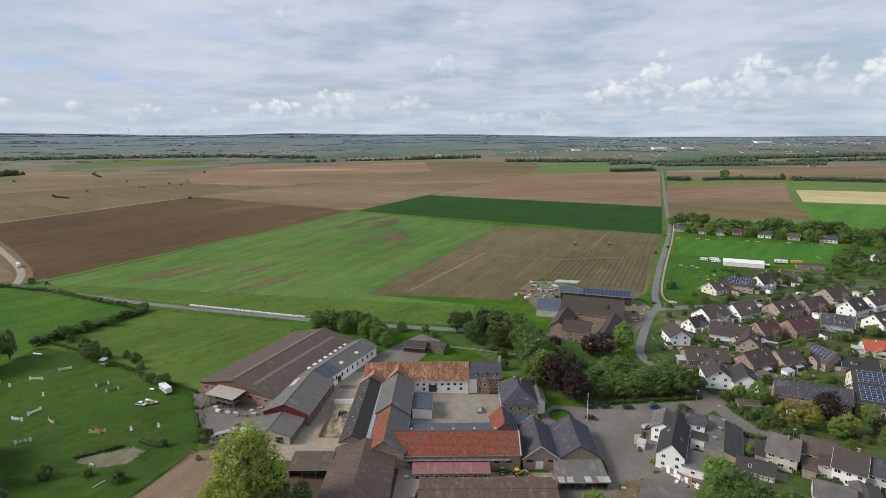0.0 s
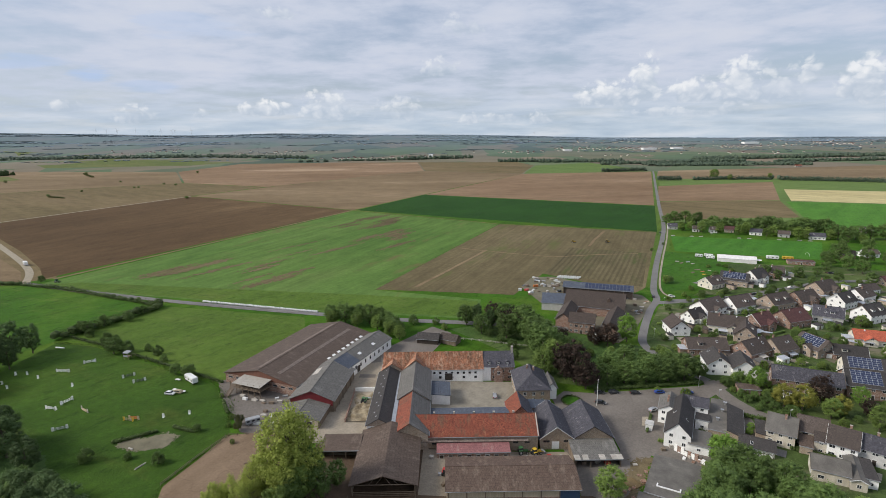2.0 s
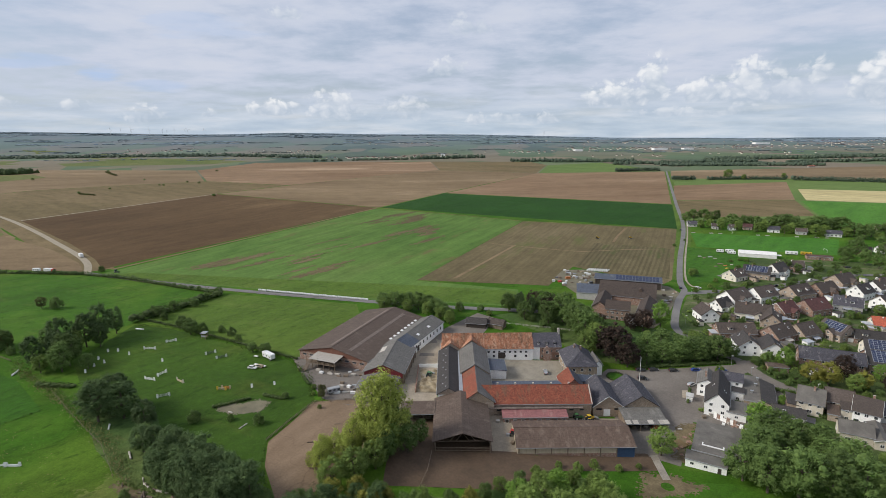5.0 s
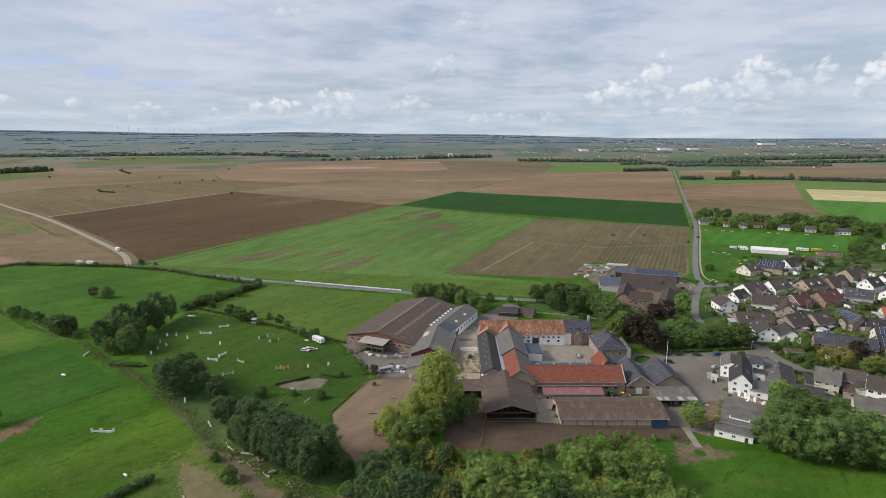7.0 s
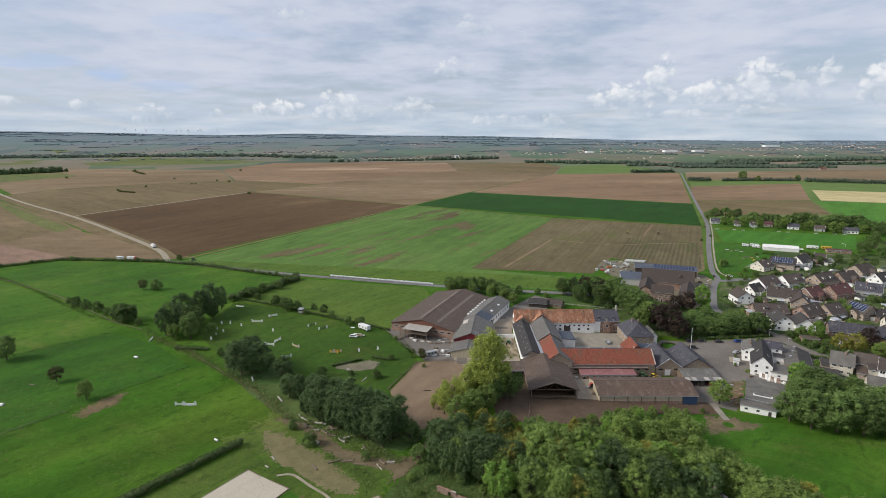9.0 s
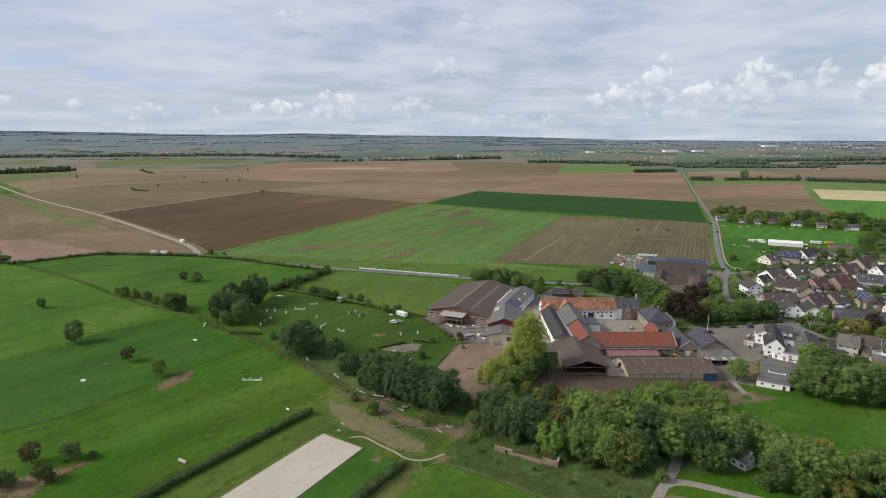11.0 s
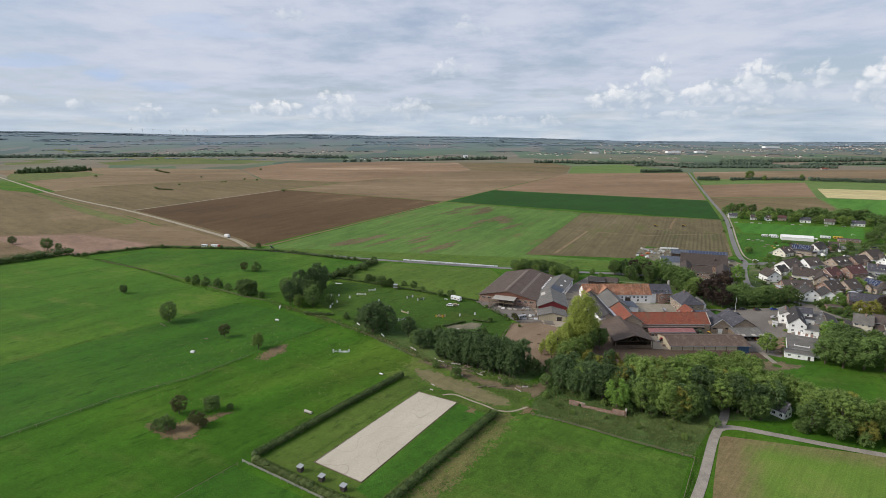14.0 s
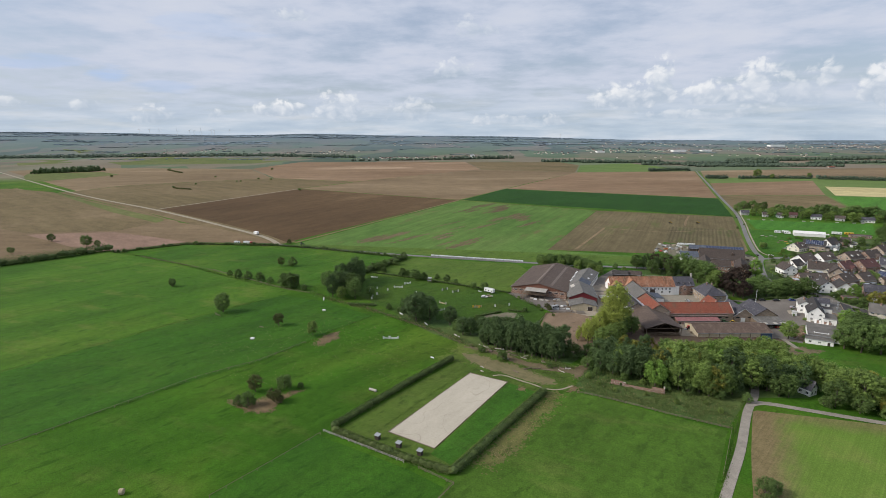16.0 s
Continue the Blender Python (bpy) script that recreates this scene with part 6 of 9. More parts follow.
flat_house(-0.3, 190.5, 95, 10, 4.4, 2.7, M_bricktan, R_dark, "low dark-roofed shed beside the terrace", name="outbuilding", category="building", wins=False, slope=0.5)
timbered = house(-1.6, 180, 3, 10.5, 7.6, 2.6, 4.4, M_white, R_dark, "low half-timbered outbuilding with a dark roof", name="outbuilding", category="building", chimney=0, lights=1, wins=False)
for i in range(8):
    share("stud", kept(("timber_stud",), lambda: boxes((-0.1, 0.1, -0.04, 0.04, -0.6, 2.6)), M_darkwood), timbered, pose(-5.1 + i * 1.45, -3.82, 0))
for zz in (0.1, 1.3, 2.4):
    part("rail", boxes((-5.2, 5.2, -3.85, -3.79, zz, zz + 0.16)), M_darkwood, timbered)
patch("yard_12", "small paved court behind the outbuildings", "yard", [(-6, 185), (-3, 185), (-3, 197), (-6, 200)], M_asphalt, 0.14)
pw = base("patched_wall", -20.6, 164.9, -21, "half-demolished wall with white and brick patches", "wall")
for i in range(9):
    part("panel", boxes((-5.6 + i * 1.25, -4.4 + i * 1.25, -0.15, 0.15, -0.5, (2.6, 2.2, 2.7, 1.6, 2.4, 2.0, 2.6, 1.2, 1.9)[i])), (M_white, M_brick, M_white, M_white, M_brick, M_white, M_brick, M_white, M_white)[i], pw)
    part("stud", boxes((-4.4 + i * 1.25, -4.36 + i * 1.25, -0.17, 0.17, -0.5, 2.5)), M_darkwood, pw)
wk = flat_house(-22.3, 146, 3, 14.5, 21, 3.2, M_white, R_felt, "long flat grey-roofed workshop", name="workshop", category="building", slope=0.3)
part("roof_kerb", boxes((-4.5, 2.5, -6.6, -6.2, 3.2, 3.75), (2.1, 2.5, -6.2, -5.0, 3.2, 3.75), (-4.5, -4.1, -6.2, -5.0, 3.2, 3.75)), M_whitepaint, wk, "white upstand on the flat roof")
flat_house(-24, 132.5, 4, 12.5, 5.5, 2.8, M_white, R_felt, "white workshop front with small dark windows", name="workshop", category="building")
flat_house(-36.2, 176.5, 96, 3.2, 2.4, 2.3, M_whitepaint, M_greywall, "small white cabin beside the inn", name="cabin", category="cabin", wins=False)
house(-29.6, 54.5, -28, 5.4, 5.0, 3.4, 6.4, M_white, R_slate, "small white cottage with a slate roof by the grove", name="cottage", category="house", chimney=1, lights=1)

# ruined brick wall below the grove
ruin = base("ruined_wall", -91, 16, 8, "low ruined red brick wall among weeds", "wall")
part("wall_piece", boxes((-11, -7.2, -0.3, 0.3, -0.6, 2.2), (-6.2, -4.6, -0.3, 0.3, -0.6, 2.0), (-7.2, -6.2, -0.3, 0.3, 1.6, 2.1)), M_brick, ruin)
part("wall_piece", boxes((-4.6, 6.0, -0.3, 0.3, -0.6, 1.1)), M_brick, ruin)
part("wall_piece", boxes((6.0, 11, -0.35, 0.35, -0.6, 2.2), (10.6, 11.2, -0.35, 3.2, -0.6, 2.0)), M_brick, ruin)

# ---------------------------------------------------------------- brick farm by the road
shed_ = house(-100, 322.5, 14, 44, 13, 5.0, 7.0, M_darkwood, R_bluegrey, "long shed with a blue-grey sheet roof and solar panels", name="machine_shed", category="barn", chimney=0, wins=False)
part("end_wall", boxes((22.02, 22.2, -6.5, 6.5, -1.0, 5.0)), M_greywall, shed_, "pale end wall")
for i in range(9):
    share("post", kept(("shed_post",), lambda: boxes((-0.15, 0.15, -0.15, 0.15, -1.2, 5.0)), M_timber), shed_, pose(-21.6 + i * 5.4, -6.7, 0))
for i in range(13):
    for k_ in range(2):
        share("solar_panel", kept(("shed_solar",), lambda: boxes((-0.9, 0.9, -1.3, 1.3, 0.0, 0.06)), M_panel), shed_, Matrix.Translation((-7 + i * 2.2, -1.9 - 2.8 * k_, 7.25 - (1.9 + 2.8 * k_) * 2 / 6.5)) @ Euler((math.atan2(2, 6.5), 0, 0)).to_matrix().to_4x4())
big_ = house(-92, 291.5, 11.5, 34, 25, 5.0, 11.0, M_brick, R_farm, "large brick barn with a wide brown tiled roof", name="barn", category="barn", chimney=0, wins=False)
part("roof_dormer", prism([(7.2, 7.4), (9.0, 7.4), (9.0, 9.0), (8.1, 9.8), (7.2, 9.0)], -7.6, -4.6, "y"), R_brown, big_, "small loading dormer")
house(-87.8, 254, 13, 13.3, 11.5, 6.4, 9.8, M_brick, R_farm, "two-storey brick farmhouse with white windows", name="farmhouse", category="house", chimney=0, cols=5, floors=2)
house(-74.3, 265, 97, 32, 8.4, 4.6, 7.8, M_brick, R_farm, "brick side barn of the courtyard farm", name="barn", category="barn", chimney=0, wins=False)
house(-100.4, 265, 100, 25, 8.4, 4.6, 7.8, M_brick, R_farm, "brick west wing of the courtyard farm", name="barn", category="barn", chimney=0, wins=False)
flat_house(-115, 283, 20, 15, 16, 4.4, M_greywall, R_bluegrey, "pale-walled lean-to barn beside the yard", name="barn", category="barn", wins=False, slope=1.6)

# ---------------------------------------------------------------- village
V = "village houses"
house(-43.8, 277.2, 121, 11, 9, 4.4, 8.0, M_white, R_greybrown, "white house with a grey-brown gabled roof", lights=1, group=V)
flat_house(-6.8, 221.5, 22, 8, 5, 2.7, M_brick, R_brown, "low brick garage by the village street", name="garage", category="garage", wins=False)
house(-27.5, 257, 26, 17, 10, 3.6, 7.0, M_brick, R_greybrown, "long low brick house with a grey-brown roof", lights=3, group=V)
house(-33, 318, 62, 16, 11, 4.6, 9.0, M_white, R_greybrown, "white house with steep gable facing the fields", lights=2, group=V)
house(-38.5, 300, 62, 10, 8, 3.4, 7.0, M_white, R_dark, "small white gabled house", group=V)
house(-19, 333, 54, 14, 11, 4.4, 9.0, M_white, R_greybrown, "white gabled house with a dark roof", lights=2, group=V)
house(-21, 293, 4, 17, 11, 4.0, 8.4, M_cream, R_greybrown, "wide cream house with a broad grey-brown roof", lights=2, group=V)
house(-12, 285, 94, 12, 9, 4.0, 8.2, M_brickpale, R_greybrown, "brick-gabled side wing of a house", group=V)
house(-6.5, 306, 56, 12, 10, 4.2, 8.4, M_brick, R_maroon, "brick house with a dark red roof", group=V)
house(8, 321, 50, 14, 11, 4.2, 8.6, M_brick, R_maroon, "wide brick house with a dark red roof", lights=1, group=V)
house(0, 350, 54, 15, 11, 4.2, 8.6, M_brickpale, R_greybrown, "pale brick gabled house", lights=1, group=V)
house(14, 365, 52, 14, 10, 4.2, 8.4, M_brick, R_greybrown, "brick house with a brown roof", lights=1, group=V)
house(25, 394, 54, 14, 11, 4.4, 8.8, M_brickpale, R_greybrown, "pale brick house with white window frames", lights=1, group=V)
house(34, 370, 58, 12, 9, 4.8, 8.8, M_white, R_dark, "white gabled house with dark roof", lights=1, group=V)
house(44, 388, 58, 12, 10, 4.6, 8.6, M_white, R_greybrown, "white house among the gardens", lights=1, group=V)
house(25.5, 338, -2, 13, 10, 4.0, 8.0, M_greywall, R_slate, "grey house with a dark blue slate roof", lights=2, group=V)
house(45, 350, 52, 13, 10, 5.0, 9.2, M_white, R_dark, "tall white gabled house", lights=1, group=V)
house(41, 310, 12, 13, 9, 3.2, 6.2, M_cream, R_brightred, "cream bungalow with a bright orange-red roof", group=V)
house(17.6, 282, -40, 12, 10.5, 4.0, 8.0, M_brickpale, R_greybrown, "pale brick house with solar panels", solar=-1, group=V)
house(31, 282, 8, 12, 8, 3.0, 6.0, M_brick, R_dark, "low brick house with a dark roof", group=V)
house(-8, 263, 58, 14, 10, 4.0, 8.2, M_brick, R_greybrown, "brick house with a broad roof and rooflights", lights=2, group=V)
house(3, 272, 54, 11, 10, 4.0, 8.2, M_brickpale, R_greybrown, "pale brick house with rooflights", lights=3, group=V)
house(-20.7, 238.7, 111, 12, 10, 4.8, 8.6, M_white, R_dark, "white house with a dark gabled roof", lights=1, group="pair of white houses")
house(-10.3, 239.6, 105, 12, 9.6, 4.8, 8.4, M_white, R_dark, "white house with its gable to the street", lights=1, group="pair of white houses")
house(13, 236.5, 8.5, 24.6, 10, 5.2, 8.9, M_brick, R_slate, "long brick house with a dark slate roof", lights=0, floors=2, group="brick row houses")
house(32.6, 244.5, 11, 13.6, 13.6, 5.2, 9.4, M_brick, R_dark, "brick house with its roof full of solar panels", solar=-1, chimney=0, group="brick row houses")
house(34, 262.5, 12, 15, 10, 4.6, 8.5, M_cream, R_dark, "cream house with solar panels on a dark roof", solar=-1, group="brick row houses")
house(5.4, 192.0, -3, 8.6, 13.4, 5.0, 8.6, M_dirty, R_felt, "cream terraced house with a stained grey roof", group="terraced houses", floors=2, cols=3)
house(14.4, 195.6, 1, 8.6, 10, 5.0, 8.4, M_dirty, R_greybrown, "cream terraced house with a brown roof and pent", group="terraced houses", floors=2, cols=2)
flat_house(16.6, 188.6, 1, 3.6, 4.6, 4.4, M_dirty, R_greybrown, "narrow two-storey rear wing of a terraced house", name="rear_wing", category="building", slope=1.4, floors=2)
flat_house(12.6, 187.2, 1, 3.6, 5.6, 2.6, M_brickpale, R_brown, "low pent-roofed rear wing of a terraced house", name="rear_wing", category="building", slope=1.6, wins=False)
house(22.9, 191.6, -6, 8.2, 12.4, 5.2, 8.8, M_white, R_greybrown, "white terraced house with a grey-brown roof", group="terraced houses", floors=2, cols=3)
house(31.6, 191.8, -8, 8.6, 10, 5.0, 8.0, M_greywall, R_slate, "grey terraced house at the row's end", group="terraced houses", floors=2, cols=3)
house(18.3, 175, 4, 9.6, 9, 3.8, 6.4, M_dirty, R_felt, "small cottage with a mossy stained roof", group="old cottages")
house(25.2, 177, 94, 14, 4.2, 3.0, 3.9, M_dirty, R_felt, "narrow outbuilding with a grey roof", chimney=0, group="old cottages")
house(-38, 378, 60, 12, 10, 3.4, 7.2, M_cream, R_greybrown, "cream house at the village's edge", group=V)
house(-25, 392, -4, 16, 10, 4.2, 8.2, M_brickpale, R_dark, "house with a dark roof carrying solar panels", solar=-1, group=V)
house(-13, 405, 62, 13, 10, 4.6, 9.0, M_white, R_dark, "white gabled house with solar panels", solar=1, group=V)
flat_house(28.2, 179, 6, 3.6, 12, 3.0, M_white, R_dark, "low white flat-roofed annex behind the terrace", name="annex", category="building")
house(-4, 427, 10, 14, 10, 3.4, 7.0, M_brick, R_greybrown, "brick house behind the tent", group=V)
for x, y, r, L, w_, rf in ((-100, 585, 19, 13, M_greywall, R_slate), (-76, 580, 10, 9, M_greywall, R_greybrown), (-60, 582, 20, 9, M_white, R_greybrown), (-46, 592, 5, 12, M_brickpale, R_maroon), (-22, 588, 8, 15, M_white, R_slate),
                           (2, 588, 8, 13, M_greywall, R_greybrown), (29, 589, 8, 18, M_white, R_slate), (72, 650, 20, 12, M_brickpale, R_greybrown), (46, 519, 5, 12, M_brick, R_greybrown), (62, 530, 30, 12, M_white, R_greybrown),
                           (50, 410, 50, 12, M_white, R_greybrown), (64, 440, 40, 12, M_brickpale, R_maroon), (68, 396, 60, 12, M_white, R_dark), (62, 355, 40, 13, M_white, R_greybrown), (60, 326, 10, 12, M_brickpale, R_greybrown),
                           (58, 290, 20, 12, M_white, R_dark), (55, 262, 12, 12, M_brick, R_greybrown), (52, 232, 12, 13, M_cream, R_greybrown), (80, 480, 30, 12, M_white, R_greybrown), (95, 520, 10, 12, M_brick, R_dark), (26, 1742, 30, 24, M_brickpale, R_red)):
    house(x, y + (8 if y > 575 else 0), r, L * (0.72 if y > 575 else 1), 8, 3.2, 6.0, w_, rf, "low house beyond the pitch" if y > 470 else "village house among gardens", group="outlying houses", lights=1)

ribbon("road_8", "village street past the new houses", "road", [(-54, 333), (-30, 352), (-8, 378), (14, 408), (34, 430), (60, 446)], 5.0, M_road, 0.145)


def garden_shed(x, y, rot, w, d, h, wall, roof, label):
    r_ = base("garden_shed", x, y, rot, label, "shed", "garden sheds")
    part("wall", boxes((-w / 2, w / 2, -d / 2, d / 2, -0.5, h)), wall, r_)
    part("roof", slab([(-w / 2 - 0.2, -d / 2 - 0.2, h + 0.1), (w / 2 + 0.2, -d / 2 - 0.2, h + 0.1), (w / 2 + 0.2, d / 2 + 0.2, h + 0.5), (-w / 2 - 0.2, d / 2 + 0.2, h + 0.5)], 0.14), roof, r_)
    part("shed_door", boxes((-0.5, 0.5, -d / 2 - 0.05, -d / 2 + 0.02, -0.1, min(h - 0.1, 2.0))), M_timber, r_)


rg = random.Random(88)
homes_ = [(o.location.x, o.location.y, o.matrix_world.to_euler().z) for o in scene.objects if o.parent is None and o.name.split(".")[0] == "house" and 225 < o.location.y < 440 and o.location.x < 70]
for hx_, hy_, ha_ in homes_:
    for k_ in range(2):
        a_ = ha_ + rg.choice((0.6, 2.2, 3.8, 5.4)) + rg.uniform(-0.3, 0.3)
        x, y = hx_ + math.cos(a_) * rg.uniform(11, 14), hy_ + math.sin(a_) * rg.uniform(11, 14)
        if any((x - qx) ** 2 + (y - qy) ** 2 < 90 for qx, qy, _ in homes_):
            continue
        garden_shed(x, y, math.degrees(ha_) + rg.choice((0, 90)), rg.uniform(2.4, 5.5), rg.uniform(2.4, 3.4), rg.uniform(2.1, 2.6), rg.choice((M_white, M_timber, M_cream, M_brickpale)), rg.choice((R_felt, R_dark, M_rack, R_greybrown)), "small garden shed or garage between village houses")

# marquee and caravans by the pitch
t_ = base("marquee", -29, 463, 9, "long white marquee beside the pitch", "tent")
part("roof", prism([(-5.2, 3.0), (5.2, 3.0), (0, 5.0)], -14, 14), M_canvas, t_)
part("side", boxes((-13.9, 13.9, -5, 5, -0.2, 3.05)), M_canvas, t_)
part("awning", prism([(-3, 2.4), (2, 2.4), (-0.5, 3.0)], 14.1, 17.5), M_canvas, t_)


# ---------------------------------------------------------------- trees
def ball(sub):
    bm = bmesh.new()
    bmesh.ops.create_icosphere(bm, subdivisions=sub, radius=1.0)
    v = np.array([tuple(x.co) for x in bm.verts])
    f = np.array([[x.index for x in p.verts] for p in bm.faces])
    bm.free()
    return v, f


BALL_V, BALL_F = ball(1)


def leaf_quads(rng, centres, outward, size):
    """Small bent leaf clumps, each facing roughly outward."""
    n = len(centres)
    nrm = outward + rng.normal(0, 0.75, (n, 3))
    nrm[:, 2] += 0.25
    nrm /= np.linalg.norm(nrm, axis=1)[:, None]
    side = np.cross(nrm, rng.normal(0, 1, (n, 3)))
    side /= np.linalg.norm(side, axis=1)[:, None]
    up = np.cross(nrm, side)
    s = (size * rng.uniform(0.6, 1.35, n))[:, None]
    quads = np.stack([centres - side * s * 0.6, centres - up * s * 0.45 + nrm * s * 0.12, centres + side * s * 0.6, centres + up * s * 0.45 + nrm * s * 0.12], axis=1)
    return quads.reshape(-1, 3)


def leafy(name, blobs, per, size, material, seed, parent=None, core=0.72, middle=None):
    """A crown: for each blob a rough inner mass and leaf clumps round it."""
    rng = np.random.default_rng(seed)
    vs, fs, n = [], [], 0
    for c, r in blobs:
        c = np.array(c)
        if core:
            bump_ = 1 + 0.16 * rng.normal(0, 1, len(BALL_V))
            v = c + BALL_V * (np.array([r, r, r * 0.85]) * core) * bump_[:, None]
            vs.append(v)
            fs.extend((BALL_F + n).tolist())
            n += len(v)
        k = max(6, int(per))
        d = rng.normal(0, 1, (k, 3))
        d[:, 2] += 0.15
        d /= np.linalg.norm(d, axis=1)[:, None]
        pos = c + d * (r * np.array([1, 1, 0.9])) * rng.uniform(0.5, 1.4, k)[:, None]
        face = d
        if middle is not None:
            face = pos - np.array(middle)
            face = 0.45 * d + 0.8 * face / (np.linalg.norm(face, axis=1)[:, None] + 1e-6)
        q = leaf_quads(rng, pos, face, size)
        vs.append(q)
        fs.extend((np.arange(len(q)).reshape(-1, 4) + n).tolist())
        n += len(q)
    return mesh_ob(name, np.concatenate(vs).tolist(), fs, material, parent)


def crown_blobs(rng, count, rad, zc, r0, low=-0.97):
    """Lumps over an uneven, lobed crown: close-set on its skin, some within."""
    out = []
    lobes = rng.normal(0, 1, (9, 3))
    lobes[:, 2] = np.abs(lobes[:, 2]) * 0.9 + lobes[:, 2] * 0.3
    lobes /= np.linalg.norm(lobes, axis=1)[:, None]
    while len(out) < count:
        d = rng.normal(0, 1, 3)
        d /= np.linalg.norm(d)
        if d[2] < low:
            continue
        k = 0.93 * rng.uniform(0.35, 1.0) ** 0.4
        k *= 0.84 + 0.24 * max(0.0, float(np.max(lobes @ d))) ** 3 + 0.04 * rng.normal()
        full = 1.0 if d[2] > 0 else 1.0 + 0.3 * abs(d[2])
        out.append(((d[0] * rad[0] * k * full, d[1] * rad[1] * k * full, zc + d[2] * rad[2] * k), r0 * rng.uniform(0.65, 1.3)))
    return out


def limb(bm, p, d, length, r, depth, rng):
    q = p + d * length
    tube(bm, p, q, r, r * 0.62, 6)
    if depth:
        for _ in range(3):
            e = (d + Vector(rng.normal(0, 0.55, 3).tolist()) + Vector((0, 0, 0.12))).normalized()
            limb(bm, p + d * length * rng.uniform(0.6, 1.0), e, length * 0.68, r * 0.55, depth - 1, rng)


KINDS = {  # leaf material, crown radii, crown centre, blobs, blob radius, leaf clumps a blob, clump size, trunk height
    "oak": (L_oak, (3.8, 3.8, 4.7), 5.1, 120, 0.74, 52, 0.205, 2.6),
    "ash": (L_dark, (3.1, 3.1, 4.8), 5.1, 110, 0.70, 52, 0.205, 2.6),
    "lime": (L_lime, (3.6, 3.6, 4.7), 5.1, 120, 0.72, 52, 0.205, 2.6),
    "fresh": (L_fresh, (3.6, 3.6, 4.7), 5.1, 120, 0.72, 52, 0.205, 2.6),
    "alder": (L_dark, (2.0, 2.0, 5.0), 5.0, 100, 0.56, 46, 0.19, 1.2),
    "poplar": (L_poplar, (2.3, 2.3, 4.8), 5.1, 110, 0.52, 46, 0.17, 3.0),
    "copper": (L_copper, (3.9, 3.9, 4.7), 5.1, 120, 0.76, 52, 0.205, 2.4),
    "autumn": (L_autumn, (3.7, 3.7, 4.4), 5.2, 80, 0.78, 36, 0.32, 2.6),
    "yellow": (L_yellow, (3.6, 3.6, 4.6), 5.2, 110, 0.72, 52, 0.205, 2.6),
    "bush": (L_oak, (4.7, 4.7, 6.3), 3.3, 90, 0.95, 52, 0.32, 1.5),
    "greenbush": (L_lime, (4.7, 4.7, 6.3), 3.3, 90, 0.95, 52, 0.32, 1.5),
    "far": (L_oak, (3.8, 3.8, 4.6), 5.2, 46, 1.05, 26, 0.5, 2.6),
    "farlime": (L_lime, (3.8, 3.8, 4.6), 5.2, 46, 1.05, 26, 0.5, 2.6),
}
PROTO = {}
TREE_TEXT = {
    "oak": "broad dark green deciduous tree", "ash": "tall dark green deciduous tree", "alder": "narrow upright dark green tree in a dense row", "lime": "full mid-green deciduous tree", "fresh": "fresh light green round tree",
    "poplar": "tall yellow-green tree with loose foliage", "copper": "dark purple copper beech tree", "autumn": "small tree with rusty autumn leaves",
    "yellow": "tree with yellowing autumn foliage", "bush": "dense dark green rounded bush", "greenbush": "dense mid-green rounded bush",
    "far": "distant dark green tree in a row", "farlime": "distant mid-green tree in a row"}


def make_tree(kind, seed):
    material, rad, zc, count, r0, per, size, th = KINDS[kind]
    rng = np.random.default_rng(seed)
    bushy = "bush" in kind
    root = tagged(new({"greenbush": "shrub", "bush": "bush", "poplar": "poplar", "copper": "copper_beech", "alder": "alder", "far": "distant_tree", "farlime": "distant_tree", "autumn": "autumn_tree", "yellow": "autumn_tree"}.get(kind, "tree")), TREE_TEXT[kind], "bush" if bushy else "tree")
    bm = bmesh.new()
    tube(bm, (0, 0, -0.6), (0, 0, th), 0.26, 0.18, 8)
    for i in range(5):
        a = i * 1.257 + rng.uniform(-0.3, 0.3)
        limb(bm, Vector((0, 0, th * rng.uniform(0.75, 1.0))), Vector((math.cos(a) * 0.7, math.sin(a) * 0.7, rng.uniform(0.6, 1.1))).normalized(), rad[0] * 0.5, 0.11, 1, rng)
    limb(bm, Vector((0, 0, th)), Vector((0, 0, 1)), rad[2] * 0.6, 0.16, 1, rng)
    part("trunk", bm, M_bark, root)
    leafy("crown", crown_blobs(rng, count, rad, zc, r0, -0.42 if bushy else -0.97), per, size, material, seed + 50, root, 0.38 if kind == "poplar" else 0.55, (0, 0, zc - 1.0))
    return root


def plant(kind, x, y, h, wide=1.0, sink=0.0):
    """One tree of the kind, h metres high, turned at random."""
    rnd = random.Random(int(x * 31 + y * 17))
    seed = rnd.randint(0, 2)
    h *= rnd.uniform(0.86, 1.1)
    m = pose(x, y, gz(x, y) - sink, 0, 0, rnd.uniform(0, 360)) @ Matrix.Diagonal((h / 10 * wide, h / 10 * wide, h / 10, 1))
    key = (kind, seed)
    if key not in PROTO:
        PROTO[key] = make_tree(kind, sum(map(ord, kind)) + seed * 7)
        PROTO[key].matrix_basis = m
        ob = PROTO[key]
    else:
        s = PROTO[key].scale
        ob = copy_thing(PROTO[key], m @ Matrix.Diagonal((1 / s[0], 1 / s[1], 1 / s[2], 1)))
    return ob


def plants(kind, *rows, wide=1.0):
    for x, y, h in rows:
        plant(kind, x, y, h, wide)


